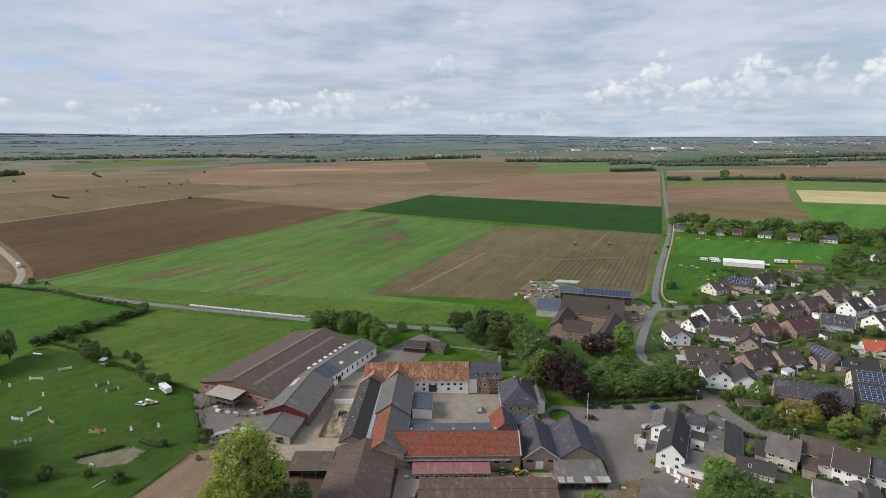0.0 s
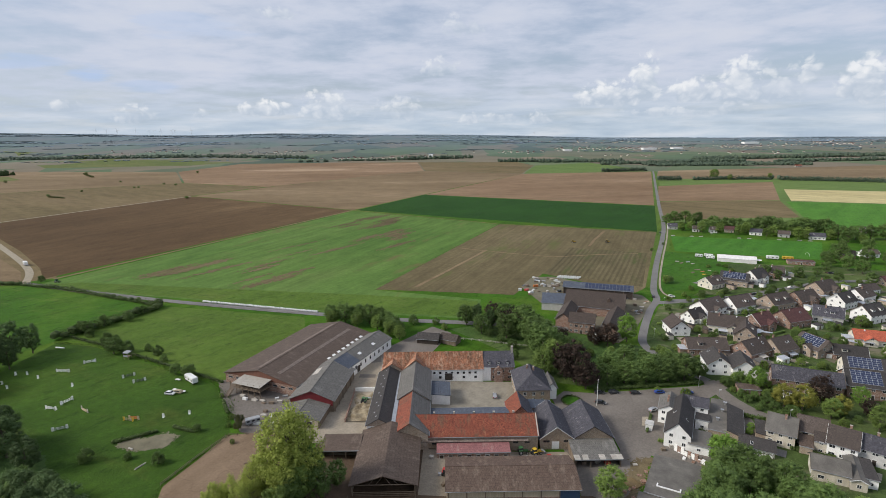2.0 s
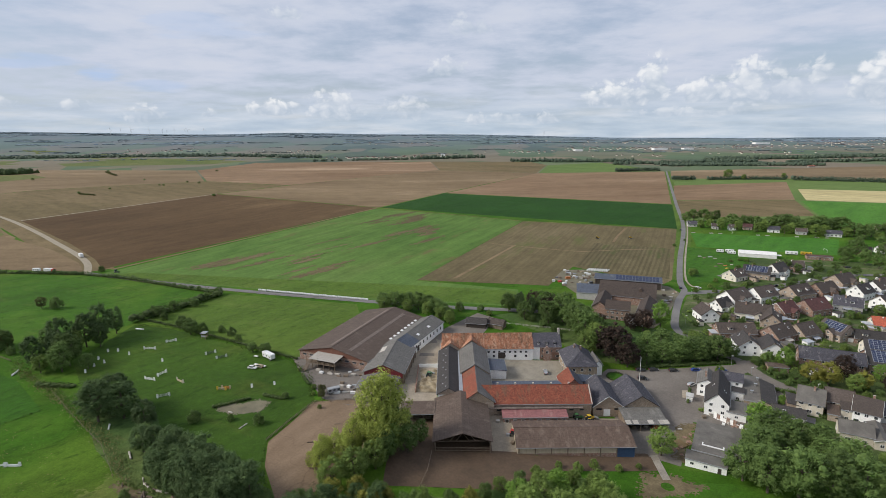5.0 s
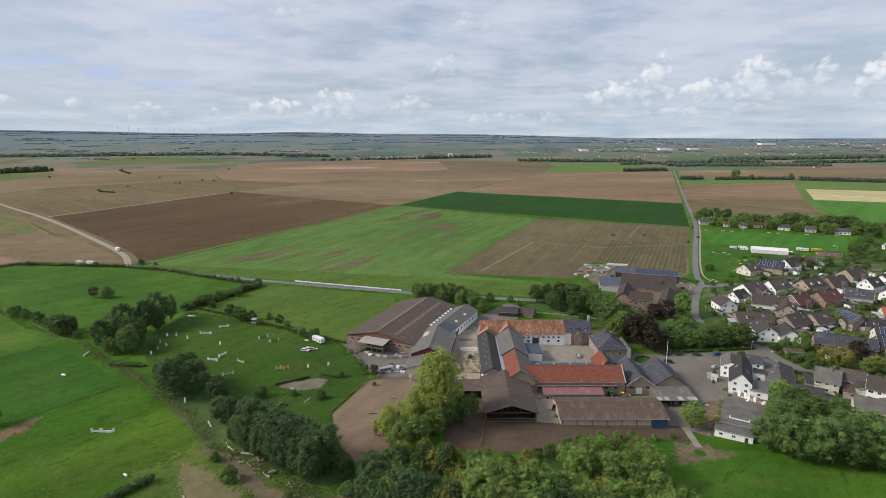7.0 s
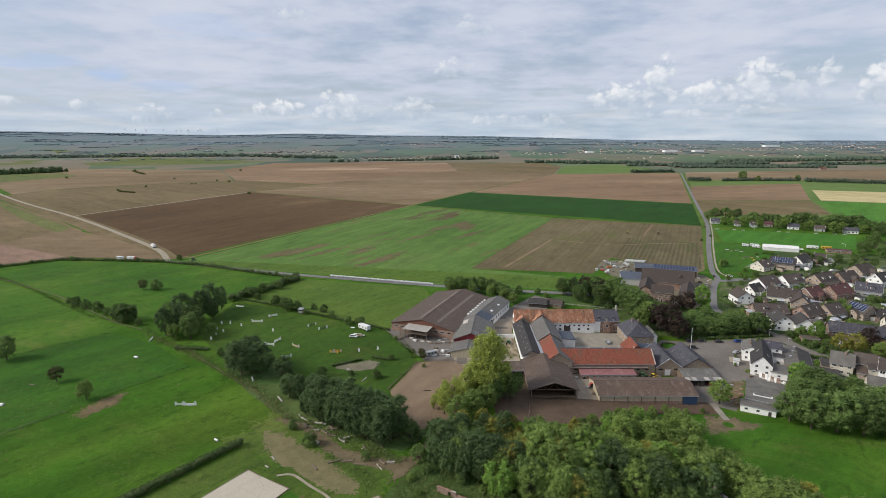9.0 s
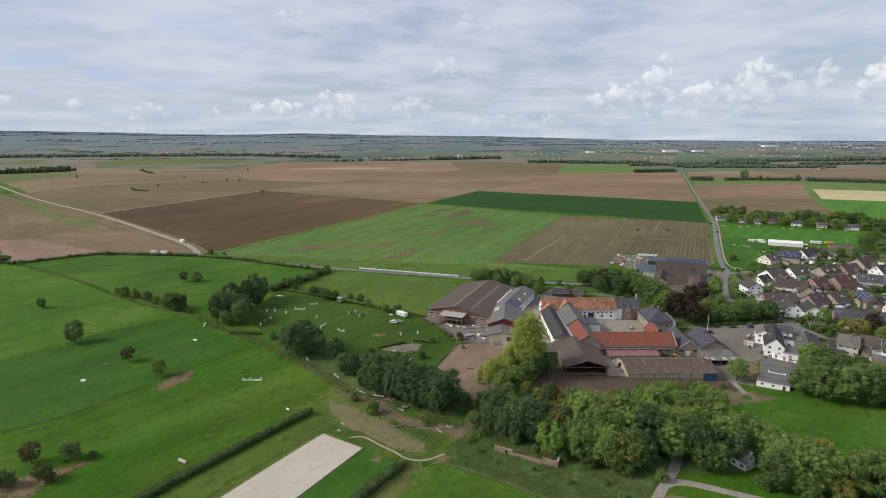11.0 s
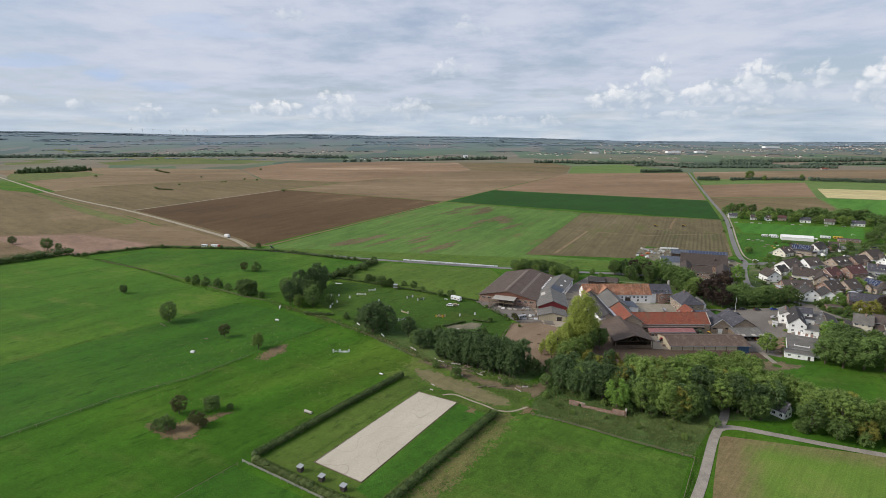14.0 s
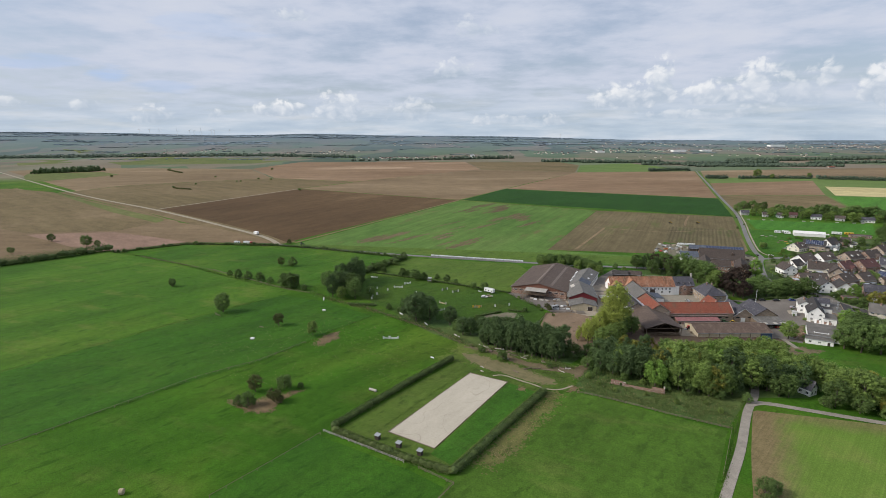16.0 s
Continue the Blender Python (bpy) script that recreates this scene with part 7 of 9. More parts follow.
# pasture trees
plants("oak", (-334, -23.5, 13.4), (-418, -9.5, 6.6), wide=1.0)
plants("bush", (-420, -8.5, 2.4), (-399, 33, 7.6), (-388, 34, 7.2), (-376, 36, 6.8), (-364, 36, 5.2), (-410, 33, 5.0), (-328, 37, 5.0), (-346, 35, 11), (-340, 36, 11.5), (-392, 81, 9.4))
plants("autumn", (-401, 76, 9), (-340, 39, 9))
plants("autumn", (-285, -20, 7.4), (-227, -79, 7.6), wide=1.05)
plants("lime", (-256, -20, 10), wide=0.95)
plants("bush", (-219, -88.4, 6.6), (-223, -90, 5), (-218, -70.5, 6.8), (-213, -66, 3.4))
plants("autumn", (-212.5, -80.5, 6.6), (-209.8, -79.5, 4.6), wide=1.15)
# clump beside the jumping paddock
plants("ash", (-299, 37, 18), (-306, 62, 22), (-296, 45, 16), (-313, 80, 17), (-309, 71, 21), (-303, 50, 20), (-300, 66, 15), wide=0.85)
plants("oak", (-283, 42, 17), (-276, 50, 10), (-288, 47, 17), (-318, 50, 14), wide=0.95)
plants("lime", (-302, 55, 12), (-290, 36, 10))
# dense dark row along the track
plants("ash", (-223, 31, 18), (-218, 38, 15.5), (-231, 34, 14), (-227, 40, 17), (-204, 39, 11), (-186, 33, 13), (-190, 31, 11), (-180, 36, 12), wide=1.15)
rg = random.Random(19)
for i in range(17):
    x = -175 + i * 2.75
    for y in (23.5, 28.0, 32.5):
        plant("alder", x + rg.uniform(-0.9, 0.9), y + rg.uniform(-1.0, 1.0) + max(0.0, -0.12 * (x + 160)), (16.5 if i > 2 else 13) * rg.uniform(0.86, 1.08) - (2.0 if y < 24 else 0), rg.uniform(0.95, 1.25))
plants("bush", (-126, 32, 8), (-121, 40, 7), (-154, 10, 6), (-168, 14, 4), (-131, 14, 4), (-196, 35, 7), (-240, 37, 5), (-250, 38, 4))
# tall yellow-green group over the sand ring
plants("poplar", (-118.5, 76, 36), (-120.5, 73, 31), (-116.5, 79, 29), (-132, 63, 8), (-133, 59, 7.5), (-128, 68, 11), (-124, 71, 17), (-120, 80, 22), (-117, 72, 22), (-124, 67, 17), (-126, 61, 15), (-130, 61, 9.5), (-122, 61, 14), (-132, 55, 7), (-126, 54, 12), (-128, 57, 12), wide=0.95)
plants("lime", (-115, 75, 15), (-114, 67, 12), (-115, 58, 12), (-118, 51, 12), wide=1.0)
plants("oak", (-116, 82, 14), (-114, 72, 13), (-110.5, 80, 12), (-111, 88, 10), wide=0.9)
# grove between track and barns
plants("ash", (-112, 31, 13), (-107, 28, 14), (-102, 31, 15), (-97, 29, 15), (-92, 31, 16), (-110, 38, 14), (-84, 32, 15), (-76, 30, 13), (-58, 44, 17), (-44, 47, 16), (-38, 52, 15), (-33, 55, 13), (-62, 34, 14), (-56, 34, 13), wide=1.05)
plants("lime", (-79, 38, 17), (-71, 36, 18), (-64, 41, 18), (-75, 47, 17), (-67, 50, 17), (-60, 54, 16), (-82, 46, 15), (-62, 73, 13), (-86, 54, 12), (-54, 78, 12), (-62, 82, 11), wide=1.0)
plants("lime", (-46, 90, 12), (-41.5, 84, 13), (-38, 74, 13), (-42, 66, 14), (-36, 60, 13), (-45, 76, 13), (-50, 96, 10), wide=0.95)
plants("fresh", (-66, 48, 16), (-46, 58, 15), wide=1.0)
plants("yellow", (-106, 50, 11), (-100, 47, 12), (-94, 48, 12), (-87, 42, 13), (-113, 46, 10), (-77, 66, 11), wide=0.95)
plants("ash", (-110, 25, 12), (-104, 24, 13), (-98, 24.5, 14), (-92, 26, 14), wide=0.95)
plants("lime", (-76, 26, 13), (-68, 29, 15), (-60, 31, 14), (-64, 26, 10), wide=0.95)
plants("yellow", (-82, 36, 15), (-73, 41, 15), wide=0.95)
plants("fresh", (-85, 23, 15), (-60, 90, 11), (-68, 78, 11), wide=1.05)
plants("lime", (-50, 44, 17), (-52, 52, 16), (-46, 54, 15), (-68, 28, 13), (-51, 70, 12), wide=1.0)
plants("oak", (-39.4, 43.6, 11.5), (-36.0, 45.2, 11), wide=0.85)
plants("greenbush", (*uv(2, 123), 3), (*uv(8, 121), 4), (*uv(14, 123.5), 3.4), (*uv(22, 122), 3), (*uv(29, 123), 2.6), (*uv(-6, 114), 5), (*uv(5, 114), 6))
plants("bush", (-98, 22, 4), (-72, 24, 5), (-60, 27, 5), (-116, 24, 6), (-110, 20, 4), (-104, 57, 6), (-92, 58, 6), (-84, 66, 6), (-78, 76, 6), (-72, 88, 6), (-64, 96, 5), (-54, 96, 6), (-50, 88, 6), (-47, 76, 6), (-80, 22, 4), (-50, 30, 5), (-116, 36, 8))
plants("greenbush", (-58, 100, 4), (-70, 96, 4), (-48, 100, 3.5), (-76, 82, 5), (-90, 22, 3), (-106, 10, 2.5), (-64, 18, 2), (-98, 8, 2), (-86, 12, 2), (-74, 12, 2.2), (-58, 14, 2.5), (-112, 14, 3))
rg = random.Random(53)
grove = [(-114, 26), (-84, 25), (-60, 27), (-46, 40), (-36, 54), (-40, 84), (-50, 92), (-62, 62), (-88, 56), (-112, 46)]
spots_ = []
while len(spots_) < 56:
    x, y = rg.uniform(-114, -36), rg.uniform(24, 92)
    if inside(np.array([x]), np.array([y]), grove)[0] > 1 and all((x - a) ** 2 + (y - b) ** 2 > 13 for a, b in spots_):
        spots_.append((x, y))
        kinds = ("ash", "ash", "oak", "lime") if x < -88 else ("lime", "lime", "oak", "yellow", "fresh", "lime")
        plant(rg.choice(kinds), x, y, rg.uniform(10, 16) if y < 56 else rg.uniform(8, 12), rg.uniform(0.7, 0.95))
# trees east of the track and the big dark group behind the workshop
plants("lime", (-24, 62, 16.5), (-18, 53, 16.5), (-11, 50, 16.5), (-4, 53, 15.4), (3, 56, 15.4), (11, 58, 15.4), (-14, 60, 15.4), (-36, 58, 15.4), (-30, 64, 14.3), (-38, 66, 13.2), (20, 62, 14.3), wide=1.15)
plants("oak", (-20, 46, 12), (-12, 45, 10), (-7, 60, 13), (6, 64, 12), wide=1.15)
plants("bush", (-24, 45, 4), (-22, 44, 4), (-4, 45, 5), (4, 47, 5), (12, 50, 5))
plants("yellow", (-3, 48, 10), (-8, 64, 11), wide=1.15)
plants("bush", (-40, -34, 6.5), (-38, -31, 5), (-32, 63, 5), (6, 49, 4))
plants("oak", (-13, 130, 16), (2, 129, 18), (10, 131, 17), (26, 136, 17), (33, 140, 15), (8, 155, 12), (-8, 135, 15), wide=1.15)
plants("oak", (-6, 127, 17), (18, 134, 17), (-9, 141, 15.5), (15, 146, 15), (-2, 151, 13), (-10, 149, 12), wide=1.15)
plants("fresh", (-10.5, 165, 13), wide=1.1)
plants("oak", (-4, 160, 13), (2, 158, 13), (9, 152, 13), (-8, 156, 13), wide=1.15)
plants("lime", (-38, 131, 11), wide=1.2)
plants("greenbush", (-2, 160, 6), (3, 163, 5), (26, 160, 5), (-13, 154, 7))
# behind the hall
plants("oak", (-212, 189, 12.4), (-206, 193, 13.6), (-200, 197, 13.5), (-193, 199, 12.6), (-186, 200, 12), (-180, 198, 11), (-174, 196, 11), (-168, 193, 9.5), wide=1.1)
plants("lime", (-209, 186, 9), (-196, 192, 10), (-183, 194, 9.5), (-171, 190, 9), (-164, 189, 8), wide=1.1)
plants("bush", (-171, 211, 6), (-160, 218, 5))
plants("greenbush", (-208, 184, 5), (-176, 204, 5), (-152, 214, 4))
# round the brick farm and the courtyard
plants("ash", (-138, 226, 15), (-131, 228, 14), wide=0.7)
plants("alder", (-126, 238, 15), (-128, 232, 12), (-141, 231, 13), (-117, 238, 11), wide=0.8)
plants("oak", (-112, 229, 19), (-104, 224, 16), (-92, 208, 20), (-98, 214, 20.0), (-145, 226, 12.5), wide=1.05)
plants("copper", (-124, 240, 13), (-133, 236, 12), (-92, 234, 9), (-76, 238, 10), (-121, 230, 14.9), (-72, 196, 18.4), (-66, 193, 13.8), (-78, 199, 16.1), (-70, 240, 11.5), wide=1.1)
plants("lime", (-86, 195, 13), (-102, 234, 11), (-84, 204, 14), (-148, 232, 9), wide=1.1)
plants("fresh", (-63, 250, 15), (-60, 226, 8), wide=0.85)
plants("oak", (-125, 234, 16), (-108, 232, 16), (-97, 222, 18), (-118, 222, 14), (-132, 220, 13), (-86, 216, 15), wide=1.1)
plants("bush", (-94, 226, 7), (-59, 240, 4.5), (-104, 202, 6), (-110, 212, 6), (-118, 216, 5), (-127, 219, 5))
plants("greenbush", (-74, 224, 5), (-82, 230, 5), (-66, 232, 4))
# belt north of the forecourt
plants("oak", (-59, 201, 11), (-53, 206, 12), (-45, 212, 12.5), (-37, 217, 12.5), (-31, 221, 12), (-43, 223, 11), wide=1.25)
plants("oak", (-61, 210, 11), (-48, 208, 11), (-40, 214, 12), (-34, 226, 10), (-57, 222, 10), (-26, 226, 9), wide=1.25)
plants("bush", (-64, 216, 7), (-48, 228, 7), (-40, 232, 7), (-32, 233, 6), (-58, 230, 6), (-52, 236, 5))
# village gardens
plants("fresh", (-4, 226, 11), (31, 231, 9), (-22, 306, 5))
plants("yellow", (6, 216, 10), (12, 216, 10), (24, 218, 9), wide=1.2)
plants("bush", (-9, 216.5, 3.5), (-6, 213.5, 3.5), (-2, 208.5, 3), (1, 217, 5), (-14, 224, 3), (-4, 217, 4), (3, 211, 4), (6, 207, 3.5), (10, 210, 4), (-1, 213, 3))
plants("fresh", (-4.2, 188.5, 3.4), (-4.0, 192.2, 3.0), wide=1.2)
plants("greenbush", (-7, 219, 3), (-12, 220, 2.5), (0, 221, 4), (9, 220, 4))
plants("copper", (18, 226, 11), (33, 222, 8))
plants("lime", (21, 214, 9), (35, 212, 10), (11, 279, 8), (42, 226, 9), (40, 206, 10), (46, 288, 8), (40, 334, 7), (-66, 370, 7), (52, 312, 7), wide=1.1)
plants("bush", (-10, 229, 6), (-26, 301, 5), (0, 335, 5.4), (-6, 283, 4.8), (-40, 347, 5), (-30, 352, 4), (-50, 300, 4), (-54, 312, 4), (10, 300, 5), (18, 306, 4), (-26, 276, 4), (-44, 286, 4), (30, 300, 5), (26, 320, 5), (-4, 375, 5), (12, 340, 4), (52, 372, 6))
plants("greenbush", (-57, 330, 4), (-50, 345, 4), (-14, 262, 3.5), (-20, 262, 3), (8, 252, 4), (-2, 250, 4), (20, 262, 4), (-34, 282, 4), (-47, 277, 3), (12, 262, 4), (30, 322, 4), (-8, 355, 4), (20, 350, 4), (36, 300, 4), (0, 230, 4), (-13, 226, 3))
plants("far", (54, 432, 10), (0, 420, 8.6), (-8, 422, 9), (12, 432, 10), (34, 477, 13), (46, 495, 10), (41, 509, 16), (31, 488, 12), (63, 546, 14), (52, 462, 12), (58, 500, 13), (30, 455, 10), (24, 440, 9), (44, 470, 12), (70, 470, 11), (72, 505, 12), (78, 420, 10), (76, 370, 9), (78, 330, 9), (74, 300, 9), (70, 270, 9), (36, 430, 9), (20, 412, 7), (-64, 374, 6), (70, 240, 10), (68, 210, 10))
rg = random.Random(77)
for i in range(230):
    x, y = rg.uniform(-50, 75), rg.uniform(205, 440)
    if (x + 55) * 0.75 > (y - 225) * 0.45 + 150 or x < -60 + (y - 250) * -0.05:
        continue
    if any(abs(o.location.x - x) < 7.5 and abs(o.location.y - y) < 7.5 for o in scene.objects if o.parent is None and o.name.startswith(("house", "inn", "cottage"))):
        continue
    plant(rg.choice(("bush", "greenbush")), x, y, rg.uniform(1.6, 4.6), rg.uniform(1.0, 1.5))
# trees behind the pitch
plants("far", (-111, 619, 13.0), (-104, 632, 14.3), (-94, 639, 14.8), (-82, 638, 14.8), (-61, 603, 15.4), (-49, 610, 14.3), (-39, 614, 15.4), (-26, 612, 16.6), (-16, 612, 17.9), (-7, 616, 16.6), (3, 612, 15.4), (12, 610, 17.9), (18, 614, 19.0), (27, 618, 17.9), (36, 622, 16.6), (53, 592, 16.6), (46, 604, 15.4), (60, 610, 16.6), (72, 618, 15.4), (84, 622, 16.6), wide=1.2)
plants("farlime", (-88, 628, 9.4), (-70, 610, 10.4), (-55, 600, 9.4), (-32, 604, 10.4), (8, 602, 9.4), (22, 604, 10.4), (40, 600, 9.4), (64, 590, 9.4), (90, 600, 10.4), (98, 570, 11.4), (88, 560, 10.4), wide=1.2)
plants("farlime", (-90, 586, 10), (-70, 584, 11), (-54, 586, 9), (-36, 590, 12), (-12, 590, 11), (14, 592, 12), (20, 590, 9), (-82, 592, 12), (-30, 596, 13), (-6, 598, 12), wide=1.0)
plants("bush", (-92, 500, 3), (-96, 470, 3.5), (-88, 588, 4), (-38, 585, 4), (14, 580, 4))
# hedge trees left of the pastures
plants("oak", (-637, 23, 12), (-630, 30, 8), (-701, 15, 8.6), (-663, -32, 8), wide=1.2)
plants("bush", (-575, 30, 5), (-548, 88, 5), (-470, 142, 6), (-330, 154, 6))
# garden trees by the jumping paddock
plants("oak", (-319, 108, 8), (-276, 101, 9.5), (-227, 104, 6), (-219, 106, 6), wide=1.2)
plants("bush", (-325, 107, 7.4), (-322, 118, 7), (-319, 130, 7), (-326, 142, 5.5), (-312, 106, 5), (-293, 106, 6), (-290, 109, 5.5), (-272, 106, 6), (-264, 112, 5), (-255, 112, 5.3), (-245, 109, 4), (-193, 52, 5), (-170, 64, 5), (-182, 60, 3), (-176, 82, 3))
plants("greenbush", (-172, 94, 2.4), (-168, 90, 2.0), (-190, 102, 2.2), (-158, 84, 2))
plants("autumn", (-166, 93, 5), (-163, 90, 4.5))
# lone bushes far out in the fields
plants("far", (-1168, 412, 5.4), (-1180, 416, 5), (-1212, 488, 4.6), (-1382, 648, 4.5), (-1184, 588, 4), (-1194, 584, 4), (-1211, 660, 5.2), (-1156, 656, 6), (-891, 518, 5), (-885, 516, 4.5), (-1669, 508, 8), (-1833, 768, 7), (-1500, 930, 7), wide=1.6)


# ---------------------------------------------------------------- hedges and woods
def hedge(label, pts, w, h, material=L_hedge, size=0.34, dense=7.0, name="hedge", rough=0.25, seed=3):
    """A clipped or wild hedge along a line: a lumpy body and leaf clumps all over it."""
    rng = np.random.default_rng(seed)
    line = [Vector(p) for p in pts]
    vs, fs, n = [], [], 0
    for p, q in zip(line, line[1:]):
        t = (q - p).normalized()
        s = Vector((-t.y, t.x))
        L = (q - p).length
        m = max(1, int(L / (w * 0.7)))
        for i in range(m + 1):
            c = p.lerp(q, i / m)
            hh = h * (1 + rough * rng.normal() * 0.5)
            b = BALL_V * np.array([w * 0.5, w * 0.5, hh * 0.42]) * (1 + 0.1 * rng.normal(0, 1, len(BALL_V)))[:, None] + np.array([c.x, c.y, gz(c.x, c.y) + hh * 0.45])
            vs.append(b)
            fs.extend((BALL_F + n).tolist())
            n += len(b)
        k = int(L * (w + 2 * h) * dense * 0.34 / size)
        along, round_ = rng.uniform(0, L, k), rng.uniform(-0.05, 1.05, k)
        hh = h * (1 + rough * rng.normal(0, 1, k) * 0.4)
        a = round_ * math.pi
        out = np.stack([s.x * np.cos(a), s.y * np.cos(a), np.sin(a)], axis=1)
        across = np.sign(np.cos(a)) * np.abs(np.cos(a)) ** 0.5 * w / 2
        pos = np.stack([p.x + t.x * along + s.x * across, p.y + t.y * along + s.y * across, np.maximum(np.sin(a), 0) ** 0.6 * hh * rng.uniform(0.75, 1.05, k)], axis=1)
        pos[:, 2] += [gz(x, y) for x, y in pos[:, :2]]
        qd = leaf_quads(rng, pos, out, size)
        vs.append(qd)
        fs.extend((np.arange(len(qd)).reshape(-1, 4) + n).tolist())
        n += len(qd)
    return tagged(mesh_ob(name, np.concatenate(vs).tolist(), fs, material), label, "hedge")


hedge("clipped dark hedge along the dressage arena", [(-177.2, -81), (-174.6, -4)], 3.0, 2.6, dense=9, rough=0.1)
hedge("overgrown hedge closing the arena's near end", [(-175, -82.5), (-142, -81), (-125.6, -78.5)], 3.4, 1.8, L_weed, size=0.28, dense=13, rough=0.3)
hedge("clipped dark hedge with a long shadow", [(-124.8, -78), (-122.8, -11)], 3.2, 2.8, dense=9, rough=0.1)
hedge("wild dark hedge at the pasture's end", [(-640, -150), (-608, -40), (-597, 26)], 10, 6.5, size=0.7, dense=4, rough=0.5)
hedge("long bushy hedge beside the lane", [(-582, 23), (-560, 84), (-511, 110), (-470, 130), (-429, 141), (-330, 155)], 3.2, 2.3, size=0.55, dense=4, rough=0.8)
hedge("dark bushy hedge between paddocks", [(-323, 94), (-327, 152)], 6, 4.2, size=0.6, dense=4, rough=0.5)
hedge("low dark hedge behind the jumping paddock", [(-318, 100), (-296, 103), (-201, 110)], 1.5, 1.2, size=0.4, dense=5, rough=0.5)

hedge("hedge strip at the village's edge", [(-62, 193.5), (-24, 221)], 2.0, 1.6, size=0.4, dense=6)
hedge("low hedge round the hall's lawn", [(-186, 100), (-177, 95.5)], 1.4, 1.0, size=0.35, dense=6, rough=0.5)
hedge("dark hedge on the water jump's edge", [(-196, 62), (-189, 74)], 1.6, 1.4, size=0.35, dense=6)
hedge("dark hedge on the water jump's edge", [(-186, 79), (-177, 81)], 1.6, 1.2, size=0.35, dense=6)
hedge("low dark hedge at the meadow gate", [(-276, 30), (-262, 38)], 3, 1.8, size=0.4, dense=6)
hedge("hedge row beside the country road", [(-230, 1186), (-189, 1203)], 8, 9, L_belt, 1.6, 3)
hedge("hedge row between distant fields", [(-164, 1215), (-150, 1230), (-120, 1252), (-24, 1292)], 7, 6, L_belt, 1.6, 3, rough=0.7)
hedge("dark hedge row beyond the straw field", [(-12, 1283), (60, 1290), (180, 1296)], 9, 8, L_belt, 1.6, 3, rough=0.5)
hedge("dark hedge row on the skyline field", [(-406, 1379), (-360, 1420), (-312, 1452)], 9, 9, L_belt, 1.6, 3, rough=0.5)
hedge("dark hedge far out on the plain", [(-1640, 700), (-1740, 730), (-1830, 760)], 6, 3.2, L_autumn, 1.4, 3, rough=0.4)
hedge("lone bushes along a field edge", [(-1160, 410), (-1110, 415)], 4, 2.4, L_autumn, 1.2, 3, rough=0.7)
plants("farlime", (-131, 1262, 22), (-100, 1254, 12), (-28, 1294, 14), wide=1.1)


def wood(label, rows, seed, material=L_hazewood, name="wood"):
    """Far woods and shelter belts: many rough crowns along lines of u, v with breadth, height and spacing."""
    rng = np.random.default_rng(seed)
    vs, fs, n = [], [], 0
    for u0, v0, u1, v1, deep, h, gap in rows:
        L = math.hypot(u1 - u0, v1 - v0)
        for _ in range(int(L / gap * max(1.0, deep / gap * 0.55))):
            t, e = rng.uniform(), rng.uniform(-0.5, 0.5) * deep
            x, y = uv(u0 + (u1 - u0) * t, v0 + (v1 - v0) * t + e)
            hh, r = h * rng.uniform(0.55, 1.15), gap * rng.uniform(0.5, 0.95)
            b = BALL_V * np.array([r, r, hh * 0.55]) * (1 + 0.22 * rng.normal(0, 1, len(BALL_V)))[:, None] + np.array([x, y, gz(x, y) + hh * 0.45])
            vs.append(b)
            fs.extend((BALL_F + n).tolist())
            n += len(b)
    return tagged(mesh_ob(name, np.concatenate(vs).tolist(), fs, material), label, "trees", kind="stuff")


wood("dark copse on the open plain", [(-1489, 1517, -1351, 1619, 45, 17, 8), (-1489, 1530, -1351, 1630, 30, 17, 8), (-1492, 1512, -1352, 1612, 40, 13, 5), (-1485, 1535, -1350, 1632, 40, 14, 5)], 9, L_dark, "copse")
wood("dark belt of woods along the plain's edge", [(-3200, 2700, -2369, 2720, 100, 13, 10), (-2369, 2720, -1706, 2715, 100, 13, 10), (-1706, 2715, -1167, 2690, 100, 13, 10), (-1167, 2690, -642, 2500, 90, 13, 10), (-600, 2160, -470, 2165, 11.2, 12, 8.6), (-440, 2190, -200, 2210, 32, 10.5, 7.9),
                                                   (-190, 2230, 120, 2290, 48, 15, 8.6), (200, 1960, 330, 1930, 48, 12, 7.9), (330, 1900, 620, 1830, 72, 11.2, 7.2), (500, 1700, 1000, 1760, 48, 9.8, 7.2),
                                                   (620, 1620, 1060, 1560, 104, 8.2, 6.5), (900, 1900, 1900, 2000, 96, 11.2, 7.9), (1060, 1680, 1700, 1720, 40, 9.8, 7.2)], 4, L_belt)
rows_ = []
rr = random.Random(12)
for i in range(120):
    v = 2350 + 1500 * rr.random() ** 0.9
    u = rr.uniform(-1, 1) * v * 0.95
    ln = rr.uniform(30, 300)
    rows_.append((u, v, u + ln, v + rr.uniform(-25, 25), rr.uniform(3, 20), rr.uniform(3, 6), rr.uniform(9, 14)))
# the haze over these woods is in their leaf colour
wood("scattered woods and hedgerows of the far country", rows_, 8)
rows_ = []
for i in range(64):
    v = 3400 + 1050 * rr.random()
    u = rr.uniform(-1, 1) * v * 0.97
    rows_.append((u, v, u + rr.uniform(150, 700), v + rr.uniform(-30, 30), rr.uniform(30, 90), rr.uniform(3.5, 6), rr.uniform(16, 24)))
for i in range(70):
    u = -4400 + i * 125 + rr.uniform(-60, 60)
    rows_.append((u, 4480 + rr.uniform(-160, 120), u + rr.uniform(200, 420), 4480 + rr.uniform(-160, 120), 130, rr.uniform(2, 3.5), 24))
# hill woods get their hazy blue from base colour, not from air
wood("wooded hills along the horizon, painted in haze blue", rows_, 18, L_haze)


